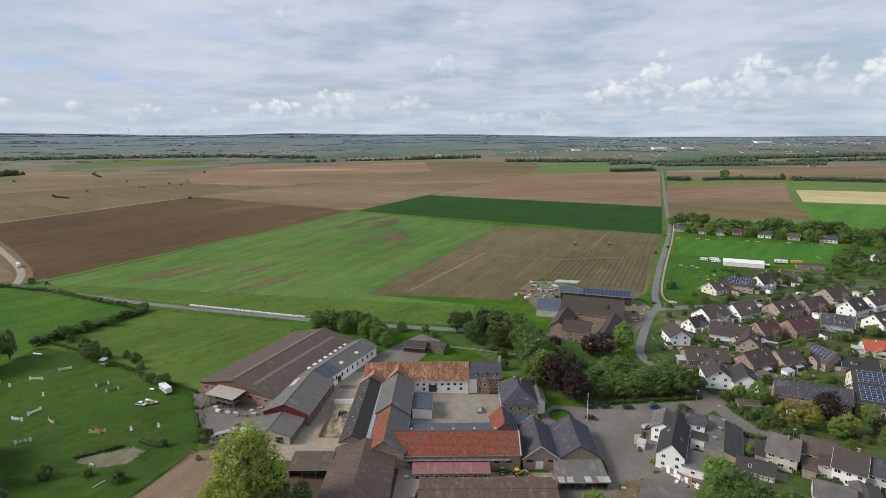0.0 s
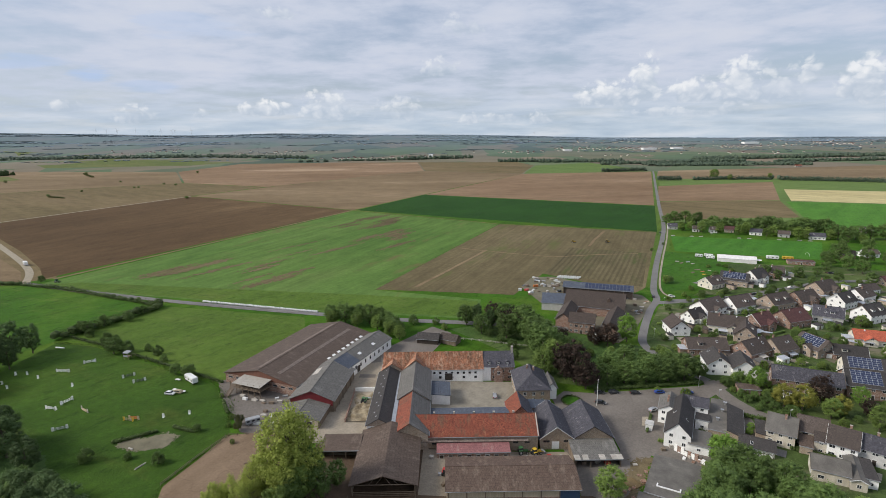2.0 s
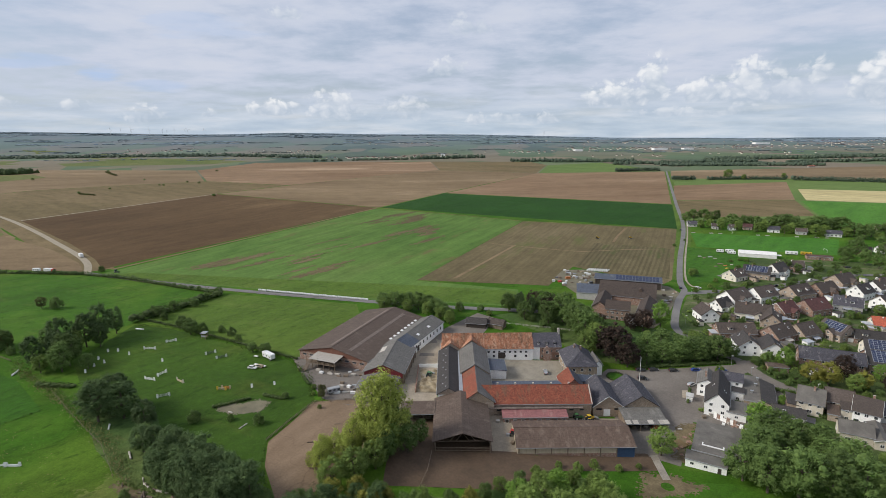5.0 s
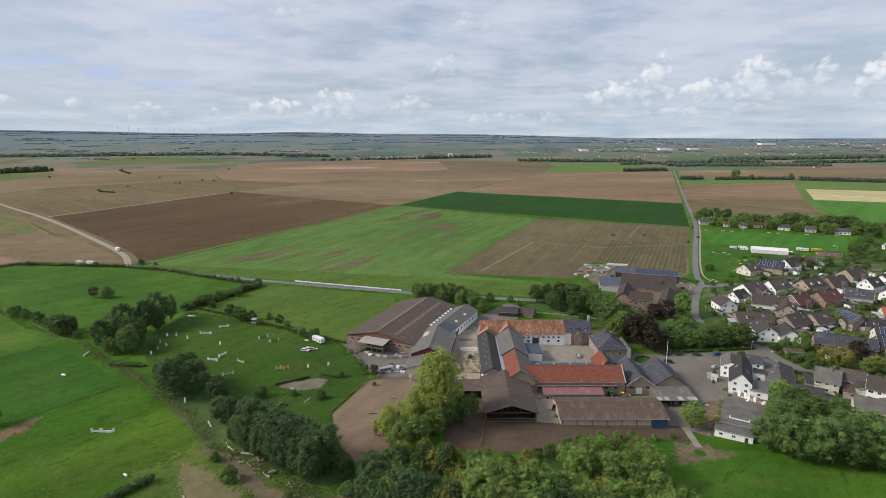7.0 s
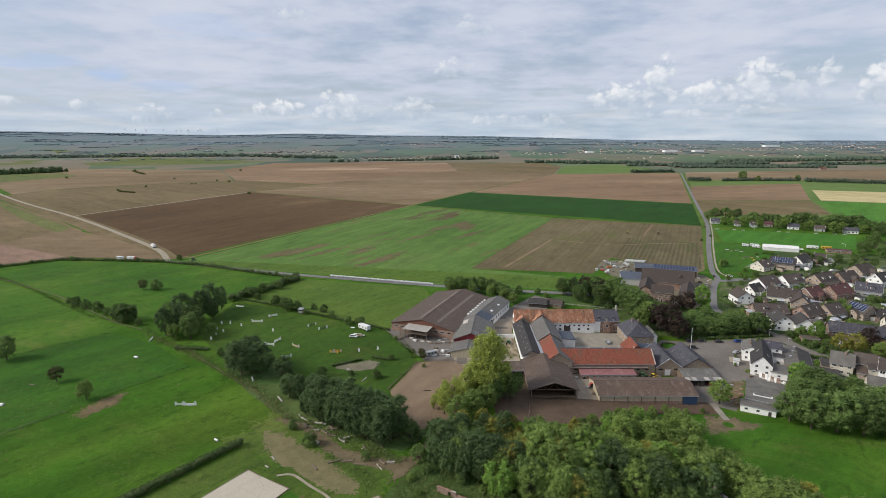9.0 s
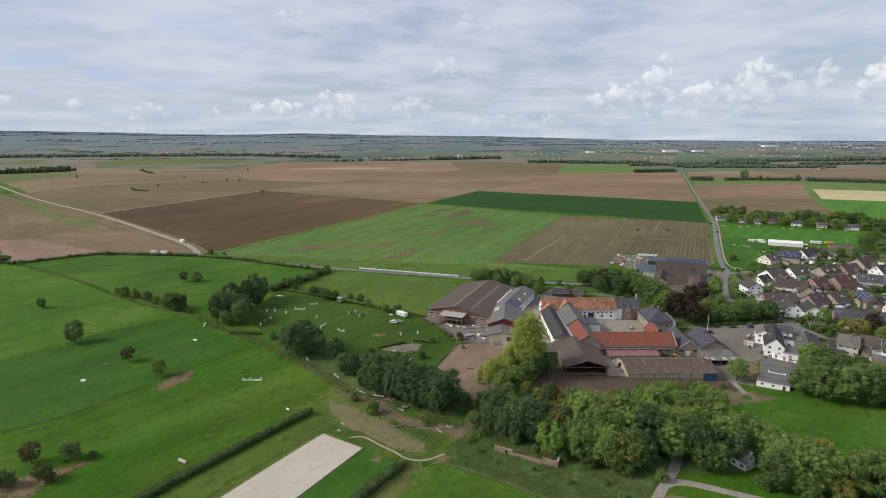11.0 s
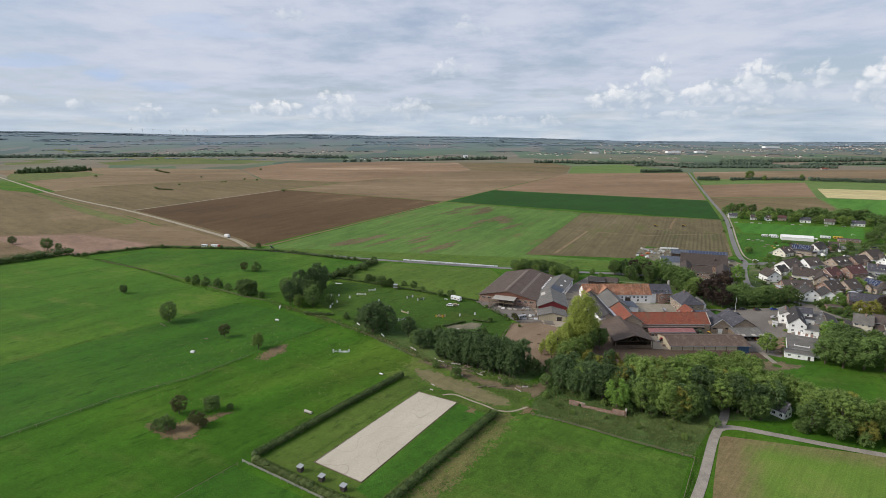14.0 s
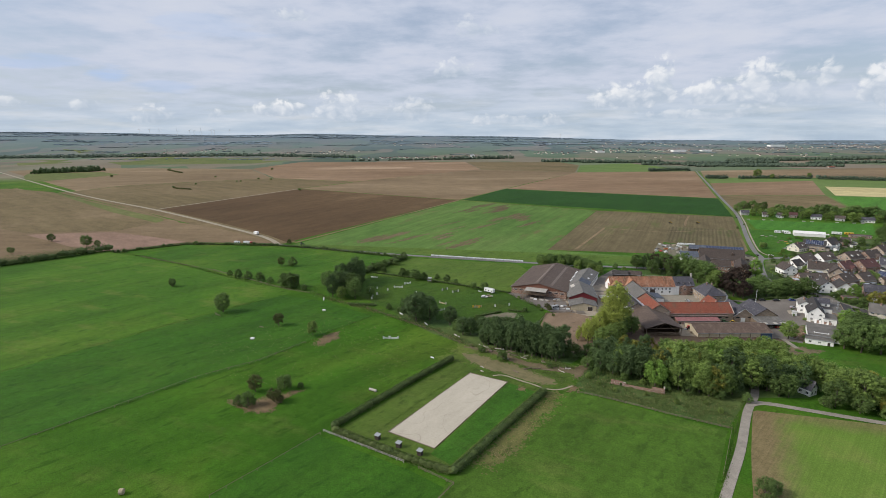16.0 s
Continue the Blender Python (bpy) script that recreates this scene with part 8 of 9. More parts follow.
def far_village(label, clusters, seed):
    """Far villages: tiny white and red-roofed houses, too small to pick apart."""
    rng = random.Random(seed)
    for name, material, wall in (("house_walls", M_cream, True), ("house_roofs", R_maroon, False)):
        vs, fs = [], []
        rng.seed(seed)
        for u0, v0, du, dv, k in clusters:
            for _ in range(int(k * 0.7)):
                x, y = uv(u0 + rng.gauss(0, du), v0 + rng.gauss(0, dv))
                L, W, H, a = rng.uniform(6, 11), rng.uniform(5, 7), rng.uniform(2.4, 4), rng.uniform(0, 3.1)
                z, n = gz(x, y), len(vs)
                c, s = math.cos(a), math.sin(a)
                pts = [(-L, -W, -2), (L, -W, -2), (L, W, -2), (-L, W, -2), (-L, -W, H * 2), (L, -W, H * 2), (L, W, H * 2), (-L, W, H * 2)] if wall else [(-L, -W, H * 2), (L, -W, H * 2), (L, W, H * 2), (-L, W, H * 2), (-L, 0, H * 2 + 6), (L, 0, H * 2 + 6)]
                vs.extend((x + (c * p[0] - s * p[1]) / 2, y + (s * p[0] + c * p[1]) / 2, z + p[2] / 2) for p in pts)
                fs.extend([tuple(n + q for q in f) for f in (((0, 1, 5, 4), (1, 2, 6, 5), (2, 3, 7, 6), (3, 0, 4, 7)) if wall else ((0, 1, 5, 4), (2, 3, 4, 5), (1, 2, 5), (3, 0, 4)))])
        tagged(mesh_ob("far_village_walls" if wall else "far_village_roofs", vs, fs, material), label, "village", kind="stuff")


far_village("tiny houses of distant villages", [(-420, 2420, 110, 35, 60), (-150, 2440, 60, 25, 30), (-900, 2900, 140, 60, 30), (-1700, 3000, 160, 70, 30), (350, 2700, 120, 60, 25), (900, 2900, 200, 90, 70), (1500, 3000, 260, 90, 90), (2200, 3100, 300, 110, 90), (1200, 3500, 300, 120, 60), (-500, 3500, 200, 90, 25), (2700, 3600, 300, 150, 60), (760, 2300, 130, 40, 14), (1300, 2350, 130, 40, 18)], 21)
for u, v, L, h in ((1080, 2800, 70, 9), (1240, 2830, 50, 8), (1900, 3300, 90, 9), (-60, 2420, 20, 13), (640, 2750, 40, 8)):
    x, y = uv(u, v)
    flat_house(x, y, 33, L, 40, h, M_white, M_whitepaint, "large pale commercial hall in the far plain", name="warehouse", category="warehouse", wins=False)


# wind turbines on the far ridge
def turbine(u, v, h, spin):
    x, y = uv(u, v)
    r = base("wind_turbine", x, y, 33, "slender white wind turbine on the far ridge", "wind turbine", "wind turbines")
    bm = bmesh.new()
    tube(bm, (0, 0, -4), (0, 0, h), h * 0.022, h * 0.012, 10)
    part("tower", bm, M_whitepaint, r)
    part("nacelle", boxes((-1.3, 1.3, -4, 3, h - 1, h + 1.6)), M_whitepaint, r)
    for i in range(3):
        a = radians(spin + 120 * i)
        bm = bmesh.new()
        tube(bm, (0, -4.2, h), (math.sin(a) * h * 0.52, -4.2, h + math.cos(a) * h * 0.52), 1.3, 0.35, 6)
        part("blade", bm, M_whitepaint, r)


for i, (u, h) in enumerate(((-2870, 62), (-2780, 60), (-2690, 62), (-2540, 60), (-2430, 56), (-2390, 58), (-2330, 60), (-2240, 58), (-2215, 60), (-2080, 64), (760, 44))):
    turbine(u, 4450, h * 0.72, 17 + 37 * i)


# ---------------------------------------------------------------- weeds and rank grass
def weeds(label, pts, count, size, tall, material, seed, line=False, spread=1.0, name="weeds"):
    """Loose clumps of weeds over a plot, or along a line."""
    rng = np.random.default_rng(seed)
    if line:
        seg = [Vector(p) for p in pts]
        cum = np.cumsum([0] + [(q - p).length for p, q in zip(seg, seg[1:])])
        at = rng.uniform(0, cum[-1], count)
        keep = np.array([noise.noise((t * 0.12, seed, 0)) for t in at]) + rng.uniform(-0.5, 0.7, count) > -0.1
        at = at[keep]
        xy = np.stack([np.interp(at, cum, [p.x for p in seg]), np.interp(at, cum, [p.y for p in seg])], axis=1) + rng.normal(0, spread, (len(at), 2))
    else:
        x0, x1, y0, y1 = min(p[0] for p in pts), max(p[0] for p in pts), min(p[1] for p in pts), max(p[1] for p in pts)
        xy = np.stack([rng.uniform(x0, x1, count * 2), rng.uniform(y0, y1, count * 2)], axis=1)
        ok = inside(xy[:, 0], xy[:, 1], list(pts)) + rng.normal(0, 1.2, len(xy)) > 0
        xy = xy[ok]
        lump = np.array([noise.noise((x * 0.13, y * 0.13, seed)) + 0.5 * noise.noise((x * 0.5, y * 0.5, seed)) for x, y in xy])
        xy = xy[lump + rng.uniform(-0.4, 0.5, len(xy)) > 0][:count]
    h = np.abs(rng.normal(0, 0.5, len(xy))) * tall
    pos = np.stack([xy[:, 0], xy[:, 1], np.array([gz(x, y) for x, y in xy]) + 0.1 + h], axis=1)
    up = rng.normal(0, 0.6, pos.shape)
    up[:, 2] += 0.8
    q = leaf_quads(rng, pos, up, size)
    return tagged(mesh_ob(name, q.tolist(), np.arange(len(q)).reshape(-1, 4).tolist(), material), label, "weeds", kind="stuff")


weeds("rank green weeds below the grove", [(-115, 8), (-108, 0), (-54, 3), (-51, 33), (-80, 27), (-112, 30)], 19000, 0.3, 0.6, L_weed, 1)
weeds("dry grass stalks among the weeds", [(-113, 6), (-106, 1), (-54, 5), (-52, 25), (-84, 18), (-110, 20)], 2600, 0.26, 0.5, L_straw, 2)
weeds("dry grass on the bank before the arena", [(-175, 6), (-155, 7), (-126, 3), (-124, -2), (-146, -2), (-165, 0)], 900, 0.2, 0.15, L_straw, 3)
weeds("dry grass along the hedge", [(-121, -10), (-116, -12), (-115, -64), (-121, -64)], 1200, 0.24, 0.3, L_straw, 4)
weeds("green weeds on the ditch side of the track", [(-180, 18), (-160, 22), (-130, 22), (-120, 20), (-130, 17), (-155, 19)], 3500, 0.45, 0.9, L_weed, 5)
weeds("green weeds between bank and dirt track", [(-150, 8), (-130, 10), (-119, 12), (-119, 0), (-124, 5), (-136, 6)], 1300, 0.4, 0.7, L_weed, 6)
weeds("rank grass along the pasture ditch", [(-268, -150), (-263, -109), (-261, -86), (-252, -58), (-251, -26), (-253, -6), (-250, 22)], 1000, 0.4, 0.3, L_tall, 7, True, 0.6)
weeds("rank grass along an old pasture furrow", [(-346, -140), (-343, -85), (-341, -60), (-339, -32), (-336, -6), (-331, 22)], 900, 0.45, 0.3, L_tall, 8, True, 0.9)
weeds("weeds along the upper pasture fence", [(-596, 24), (-539, 31), (-478, 33), (-413, 30), (-370, 29), (-328, 36)], 3200, 0.5, 0.6, L_tall, 9, True, 1.1)
weeds("weeds and brambles along the stream bank", [(-320, 36), (-296, 31), (-262, 31), (-235, 29), (-205, 27), (-176, 20)], 2600, 0.5, 1.1, L_weed, 10, True, 1.8)
weeds("dry stalks along the stream bank", [(-300, 32), (-262, 30), (-235, 28), (-205, 26), (-176, 18)], 1800, 0.4, 1.0, L_straw, 11, True, 1.4)
weeds("weeds along the jumping paddock's edge", [(-318, 92), (-296, 101), (-203, 108), (-182, 101), (-168, 89)], 2500, 0.4, 0.8, L_tall, 12, True, 0.8)
weeds("long grass round the sand ring", [(-164, 88), (-161, 72), (-158, 58), (-147, 47), (-128, 37)], 600, 0.35, 0.5, L_tall, 13, True, 0.6)
weeds("long grass along the farm track", [(-51.5, -60), (-51.5, -10), (-51.8, 20), (-51, 36)], 1300, 0.35, 0.5, L_tall, 14, True, 0.5)
weeds("long grass round the dressage arena", [(-162, -74), (-161.5, -11), (-150, -8)], 700, 0.3, 0.4, L_tall, 15, True, 0.6)


# ---------------------------------------------------------------- village plots
homes = [o for o in scene.objects if o.parent is None and o.name.split(".")[0] in ("house", "inn", "inn_wing", "outbuilding") and -70 < o.location.x < 80 and 180 < o.location.y < 460]
rg = random.Random(5)
for i, o in enumerate(homes):
    spots = [q.location for q in homes if q is not o]
    ang = o.matrix_world.to_euler().z
    for k in rg.sample(range(4), 3):
        a = ang + k * math.pi / 2
        cx, cy = o.location.x + math.cos(a) * 10.5, o.location.y + math.sin(a) * 10.5
        if any((q.x - cx) ** 2 + (q.y - cy) ** 2 < 62 for q in spots):
            continue
        tx, ty = -math.sin(a), math.cos(a)
        if rg.random() < 0.55:
            w, d = rg.uniform(2.2, 4.5), rg.uniform(1.6, 3.2)
            ex, ey = math.cos(a), math.sin(a)
            patch("driveway", "paved terrace beside a village house", "paving", [(cx + s1 * tx * w + s2 * ex * d, cy + s1 * ty * w + s2 * ey * d) for s1, s2 in ((-1, -1), (1, -1), (1, 1), (-1, 1))], rg.choice((M_road, M_concrete, M_track, M_gravelpad)), 0.08 + 0.0015 * i)
        else:
            hedge("clipped garden hedge between village plots", [(cx - tx * 6, cy - ty * 6), (cx + tx * 6, cy + ty * 6)], 1.1, rg.uniform(1.2, 2.0), rg.choice((L_hedge, L_oak, L_lime)), 0.4, 5, rough=0.2, seed=i, name="garden_hedge")

weeds("dark tufts scattered over the pasture", [(-420, -60), (-330, -125), (-200, -120), (-182, -20), (-250, 25), (-400, 25)], 3200, 0.32, 0.2, L_tall, 16)
weeds("yellow seed heads in the pasture", [(-300, -60), (-240, -80), (-190, -40), (-195, 10), (-240, 15), (-290, 0)], 1500, 0.32, 0.25, L_straw, 17)


# ---------------------------------------------------------------- fences
def fence(label, pts, gap=3.0, h=1.2, rails=2, material=None, post=0.07):
    """Posts and rails along a line over the ground."""
    fm = material or M_timber
    line = [Vector(p) for p in pts]
    root = base("fence", line[0].x, line[0].y, 0, label, "fence", z=0.0)
    o = line[0]
    post_me = kept(("fence_post", h, fm.name, post), lambda: boxes((-post, post, -post, post, -0.4, h)), fm)
    last = None
    for p, q in zip(line, line[1:]):
        n = max(1, round((q - p).length / gap))
        for i in range(n + 1):
            if i == 0 and last is not None:
                continue
            c = p.lerp(q, i / n)
            here = Vector((c.x - o.x, c.y - o.y, gz(c.x, c.y)))
            share("post", post_me, root, Matrix.Translation(here))
            if last is not None:
                d = here - last
                L = round(d.length, 1)
                for r in range(rails):
                    me = kept(("fence_rail", L, fm.name), lambda: boxes((0, L + 0.05, -0.035, 0.035, -0.06, 0.06)), fm)
                    share("rail", me, root, Matrix.Translation(last + Vector((0, 0, h * (0.92 - 0.42 * r)))) @ d.to_track_quat("X", "Z").to_matrix().to_4x4())
            last = here
    return root


fence("weathered fence before the arena hedge", [(-178.5, -85), (-142, -83.1)], material=M_stone)
fence("weathered fence past the arena's corner", [(-136, -83), (-122, -83), (-121.8, -100)])
fence("long pasture fence of thin posts", [(-267, -156), (-263, -109), (-261, -86), (-252, -58), (-251, -30)], 5, 1.1, 1)
fence("thin fence running to the arena", [(-180.5, -130), (-179, -108), (-178.2, -87)], 5, 1.1, 1)
fence("post and rail fence along the upper pasture", [(-541, 29), (-434, 35), (-340, 31), (-318, 33.5)], 4, 1.2, 2)
fence("thin fence below the grove", [(-111, -2.5), (-98.8, -0.6), (-87.7, 0.2), (-75.9, 0.4), (-64.5, 1.6), (-52.8, 2.6), (-52, -30)], 3.5, 1.1, 2, post=0.06)
fence("wooden fence on the arena side of the sand ring", [(-163, 85), (-161, 72), (-158, 58)], 3, 1.2, 2)
fence("wooden rail before the hall yard", [(-163, 86), (-151, 96), (-142, 97)], 3, 1.1, 2)
fence("paddock fence before the open barn", [uv(-41, 128), uv(-42, 118), uv(-44, 110)], 3, 1.3, 2)
fence("white rail fence behind the courtyard", [(-148, 204), (-120, 213), (-92, 222)], 4, 1.1, 2, M_stone)
fence("fence along the lane", [(-424, 138), (-334, 160), (-242, 189)], 6, 1.0, 1)
fence("fence beside the wood edge", [(-262, 30.5), (-235, 27), (-205, 24), (-184, 18)], 4, 1.1, 1)
fence("fence beside the field tree", [(-334, -29), (-328, -29.5)], 2, 1.2, 2)


# ---------------------------------------------------------------- show jumps
def jump(x, y, rot, label, bar=M_whitepaint, wingm=M_whitepaint, n=3, w=3.6, fill=None):
    r = base("show_jump", x, y, rot, label, "jump", "show jumps")
    for s in (-1, 1):
        q = share("wing", kept(("jump_wing", wingm.name), lambda: prism([(-0.42, 0), (-0.3, 0), (-0.3, 1.45), (0.3, 1.45), (0.3, 0), (0.42, 0), (0.42, 1.6), (-0.42, 1.6)], -0.06, 0.06, "y"), wingm), r, pose(s * (w / 2 + 0.4), 0, 0))
        for i in range(4):
            share("slat", kept(("jump_slat", wingm.name), lambda: boxes((-0.27, 0.27, -0.04, 0.04, -0.12, 0.12)), wingm), q, pose(0, 0, 0.3 + 0.34 * i))
        share("foot", kept(("jump_foot", wingm.name), lambda: boxes((-0.06, 0.06, -0.6, 0.6, 0, 0.12)), wingm), q, Matrix())
    for i in range(n):
        share("pole", kept(("jump_pole", bar.name, w), lambda: boxes((-w / 2, w / 2, -0.07, 0.07, -0.07, 0.07)), bar), r, pose(0, 0, 0.35 + 0.4 * i))
    if fill:
        part("filler", boxes((-w / 2 + 0.2, w / 2 - 0.2, -0.25, 0.25, 0, 0.7)), fill, r)
    return r


jump(-274.6, 78, 30, "white show jump with two wings", w=5)
jump(-275, 89.5, 60, "white show jump with thin poles")
jump(-243, 91.5, 70, "black and white show jump", M_darkpaint)
jump(-234, 91.5, 65, "black and white show jump", M_darkpaint)
jump(-240.5, 60, 20, "white show jump with wide wings", w=4)
jump(-241.4, 66, 100, "white show jump seen end on")
jump(-206, 72.5, 25, "yellow and brown show jump", M_hay, M_yellow, 3, 3.0)
jump(-205.2, 74.2, 25, "yellow and brown show jump", M_orangepaint, M_hay, 3, 3.0)
jump(-228, 66.8, 0, "cream show jump with a solid filler", M_hay, M_stone, 2, 4, M_hay)
jump(-221.5, 55.5, 60, "grey and white show jump", M_greypaint)
jump(-219.4, -0.6, 35, "white jump with two wings in the open pasture", n=2, w=2.3)
jump(-216.2, 1.9, 35, "white double jump in the open pasture", n=2, fill=M_whitepaint)


def single_wing(x, y, rot):
    r = base("jump_wing", x, y, rot, "lone white jump wing standing on grass", "jump wing", "lone jump wings")
    part("panel", boxes((-0.45, 0.45, -0.06, 0.06, 0.1, 1.6)), M_whitepaint, r)
    part("foot", boxes((-0.4, 0.4, -0.5, 0.5, 0, 0.1)), M_whitepaint, r)


for x, y in ((-290, 65), (-286, 68), (-277, 69), (-277, 53), (-277, 57.5), (-273, 47.5), (-196.7, 81), (-190, 87.7), (-284, 58), (-255, 73.7)):
    single_wing(x, y, 33)


def log_jump(x, y, rot, L, r0, material, label):
    r = base("log_jump", x, y, rot, label, "jump", "cross-country jumps")
    bm = bmesh.new()
    tube(bm, (-L / 2, 0, r0 * 0.9), (L / 2, 0, r0 * 0.9), r0, r0 * 0.9, 12)
    part("log", bm, material, r, soft=False)
    for s in (-1, 1):
        part("chock", boxes((s * L * 0.4 - 0.15, s * L * 0.4 + 0.15, -r0 * 1.4, r0 * 1.4, -0.1, r0 * 0.4)), M_timber, r)


for x, y, a, L, r0, m_, tx in ((-184.8, -50.5, 5, 4.5, 0.7, M_stone, "thick pale log jump by the hedge"), (-162, 22.5, 20, 6, 0.45, M_stone, "pale log lying along the track"), (-155.5, 22, -20, 3.5, 0.6, M_timber, "stacked log jump by the trees"), (-146, 20, 60, 3, 0.6, M_stone, "pale log jump on the track"),
                              (-153, 12, 10, 3, 0.7, M_stone, "grey log jump on bare ground"), (-139, 7.5, 60, 6, 0.4, M_timber, "long log in rough grass"), (-135.5, 9.8, 40, 5, 0.4, M_timber, "fallen log in rough grass"), (-130.7, 11, 30, 5, 0.35, M_timber, "rotting log beside the track"),
                              (-157.8, -2.9, -15, 2.6, 0.3, M_stone, "small pale log in the grass"), (-155.6, -7.2, 0, 2, 0.3, M_stone, "small pale log in the grass"), (-142.2, 1.3, -15, 4, 0.35, M_timber, "log on the dry bank"), (-216, 31.5, -30, 5, 0.4, M_whitepaint, "white painted log jump"),
                              (-238, 35.6, -25, 5, 0.45, M_whitepaint, "white painted log jump"), (-191.4, 27, -20, 6, 0.45, M_stone, "pale log by the tree row"), (-300, 29.5, -45, 7, 0.5, M_whitepaint, "long white log jump in the pasture"), (-308, 90, 20, 6.5, 0.5, M_whitepaint, "long white log jump by the hedge"),
                              (-282, 12.8, 20, 2.4, 0.7, M_whitepaint, "white box jump on the meadow"), (-184, -7.2, 0, 2.2, 0.45, M_whitepaint, "small white jump on the meadow"), (-291, -27.4, 20, 3, 0.3, M_timber, "small timber jump in the pasture"), (-143, 66, 40, 4, 0.25, M_darkwood, "dark pole jump on the sand ring"),
                              (-138, 67.5, 30, 3.6, 0.3, M_darkwood, "dark pole jump on the sand ring"), (-143.8, 79.5, 40, 3, 0.22, M_timber, "low pole on the sand ring"), (-187, 63.5, 10, 2.4, 0.4, M_stone, "pale block at the water jump"), (-174, 60, 100, 5, 0.3, M_stone, "pale log near the water jump")):
    log_jump(x, y, a, L * 0.8, r0 * 0.8, m_, tx)

b_ = base("box_jump", -280, -41.6, 30, "white painted box jump on the pasture", "jump", "cross-country jumps")
part("box", prism([(-0.8, -0.1), (0.8, -0.1), (0.5, 0.8), (-0.5, 0.8)], -1.0, 1.0), M_whitepaint, b_)
part("plinth", boxes((-1.1, 1.1, -0.9, 0.9, -0.2, 0.12)), M_darkwood, b_)

# judges' huts at the arena, hay bale
for x, y in ((-158.6, -77.4), (-149.2, -76.9), (-140.2, -76.4)):
    r = base("judges_hut", x, y, 3, "small dark judges' hut with a white hatch", "hut", "judges' huts")
    part("wall", boxes((-0.85, 0.85, -0.7, 0.7, -0.1, 1.8)), M_darkwood, r)
    part("roof", slab([(-1.05, -0.9, 1.85), (1.05, -0.9, 1.85), (1.05, 0.9, 2.1), (-1.05, 0.9, 2.1)], 0.1), M_greypaint, r)
    part("hatch", boxes((-0.6, 0.6, 0.7, 0.75, 0.8, 1.5)), M_whitepaint, r)
r = base("arena_border", -148.8, -41, 0, "low dark timber edging round the sand arena", "edging")
for a, c in (((-9.6, -30.6), (10.6, -29.6)), ((10.6, -29.6), (8.4, 30.4)), ((8.4, 30.4), (0, 29.7)), ((-10.4, 29.2), (-4, 29.4)), ((-10.4, 29.2), (-9.6, -30.6))):
    bm = bmesh.new()
    n = Vector((-(c[1] - a[1]), c[0] - a[0], 0)).normalized() * 0.11
    z0 = gz(-148.8 + a[0], -41 + a[1]) - gz(-148.8, -41)
    z1 = gz(-148.8 + c[0], -41 + c[1]) - gz(-148.8, -41)
    vs = [bm.verts.new(p) for p in ((a[0] - n.x, a[1] - n.y, z0 - 0.2), (c[0] - n.x, c[1] - n.y, z1 - 0.2), (c[0] + n.x, c[1] + n.y, z1 - 0.2), (a[0] + n.x, a[1] + n.y, z0 - 0.2), (a[0] - n.x, a[1] - n.y, z0 + 0.28), (c[0] - n.x, c[1] - n.y, z1 + 0.28), (c[0] + n.x, c[1] + n.y, z1 + 0.28), (a[0] + n.x, a[1] + n.y, z0 + 0.28))]
    for q in ((3, 2, 1, 0), (4, 5, 6, 7), (0, 1, 5, 4), (1, 2, 6, 5), (2, 3, 7, 6), (3, 0, 4, 7)):
        bm.faces.new([vs[i] for i in q])
    part("board", bm, M_timber, r)


def round_bale(x, y, rot, material, label, r0=0.65, L=1.25, z=0.0, group=""):
    r = base("round_bale", x, y, rot, label, "bale", group)
    r.location.z += z

    def make():
        bm = bmesh.new()
        tube(bm, (-L / 2, 0, r0 * 0.97), (L / 2, 0, r0 * 0.97), r0, n=14)
        bmesh.ops.bevel(bm, geom=[e for e in bm.edges if abs(e.verts[0].co.x - e.verts[1].co.x) < 0.01], offset=0.12, segments=2, affect="EDGES")
        return bm
    ob = share("bale", kept(("bale", r0, L, material.name), make, material), r, Matrix())


round_bale(-205, -144, 40, M_hay, "round bale of pale hay on the meadow", 0.95, 1.4)
for i in range(58):
    t = i / 57
    rn = random.Random(i)
    round_bale(-313.5 + 80 * t + rn.uniform(-0.2, 0.2), 174.5 + 23 * t + rn.uniform(-0.3, 0.3), 16 + rn.uniform(-8, 8), M_film, "white film-wrapped silage bale beside the lane", 0.68, 1.3, group="wrapped bales along the lane")
for i in range(30):
    rn = random.Random(i + 90)
    round_bale(-136 + 1.5 * (i % 10) + rn.uniform(-0.2, 0.2), 344 + 0.55 * (i % 10) + 2.2 * (i // 10), 100 + rn.uniform(-10, 10), M_film, "white film-wrapped silage bale behind the sheds", 0.65, 1.25, z=0.0, group="wrapped bales behind the sheds")


# ---------------------------------------------------------------- vehicles
def wheel(parent, x, y, r, w, side):
    def make():
        bm = bmesh.new()
        tube(bm, (0, -w / 2, 0), (0, w / 2, 0), r, n=16)
        return bm
    ob = share("wheel", kept(("tyre", r, w), make, M_black), parent, pose(x, y, r))

    def make_rim():
        bm = bmesh.new()
        tube(bm, (0, -w / 2 - 0.02, 0), (0, w / 2 + 0.02, 0), r * 0.58, n=12)
        return bm
    share("rim", kept(("rim", r, w), make_rim, M_steel), ob, Matrix())


CAR_SIDE = ((-2.15, 0.35), (2.15, 0.35), (2.2, 0.75), (1.25, 0.95), (0.55, 1.45), (-1.2, 1.48), (-2.0, 1.0), (-2.2, 0.8))
CAR_CABIN = ((-1.75, 0.98), (1.12, 0.96), (0.5, 1.40), (-1.15, 1.42))


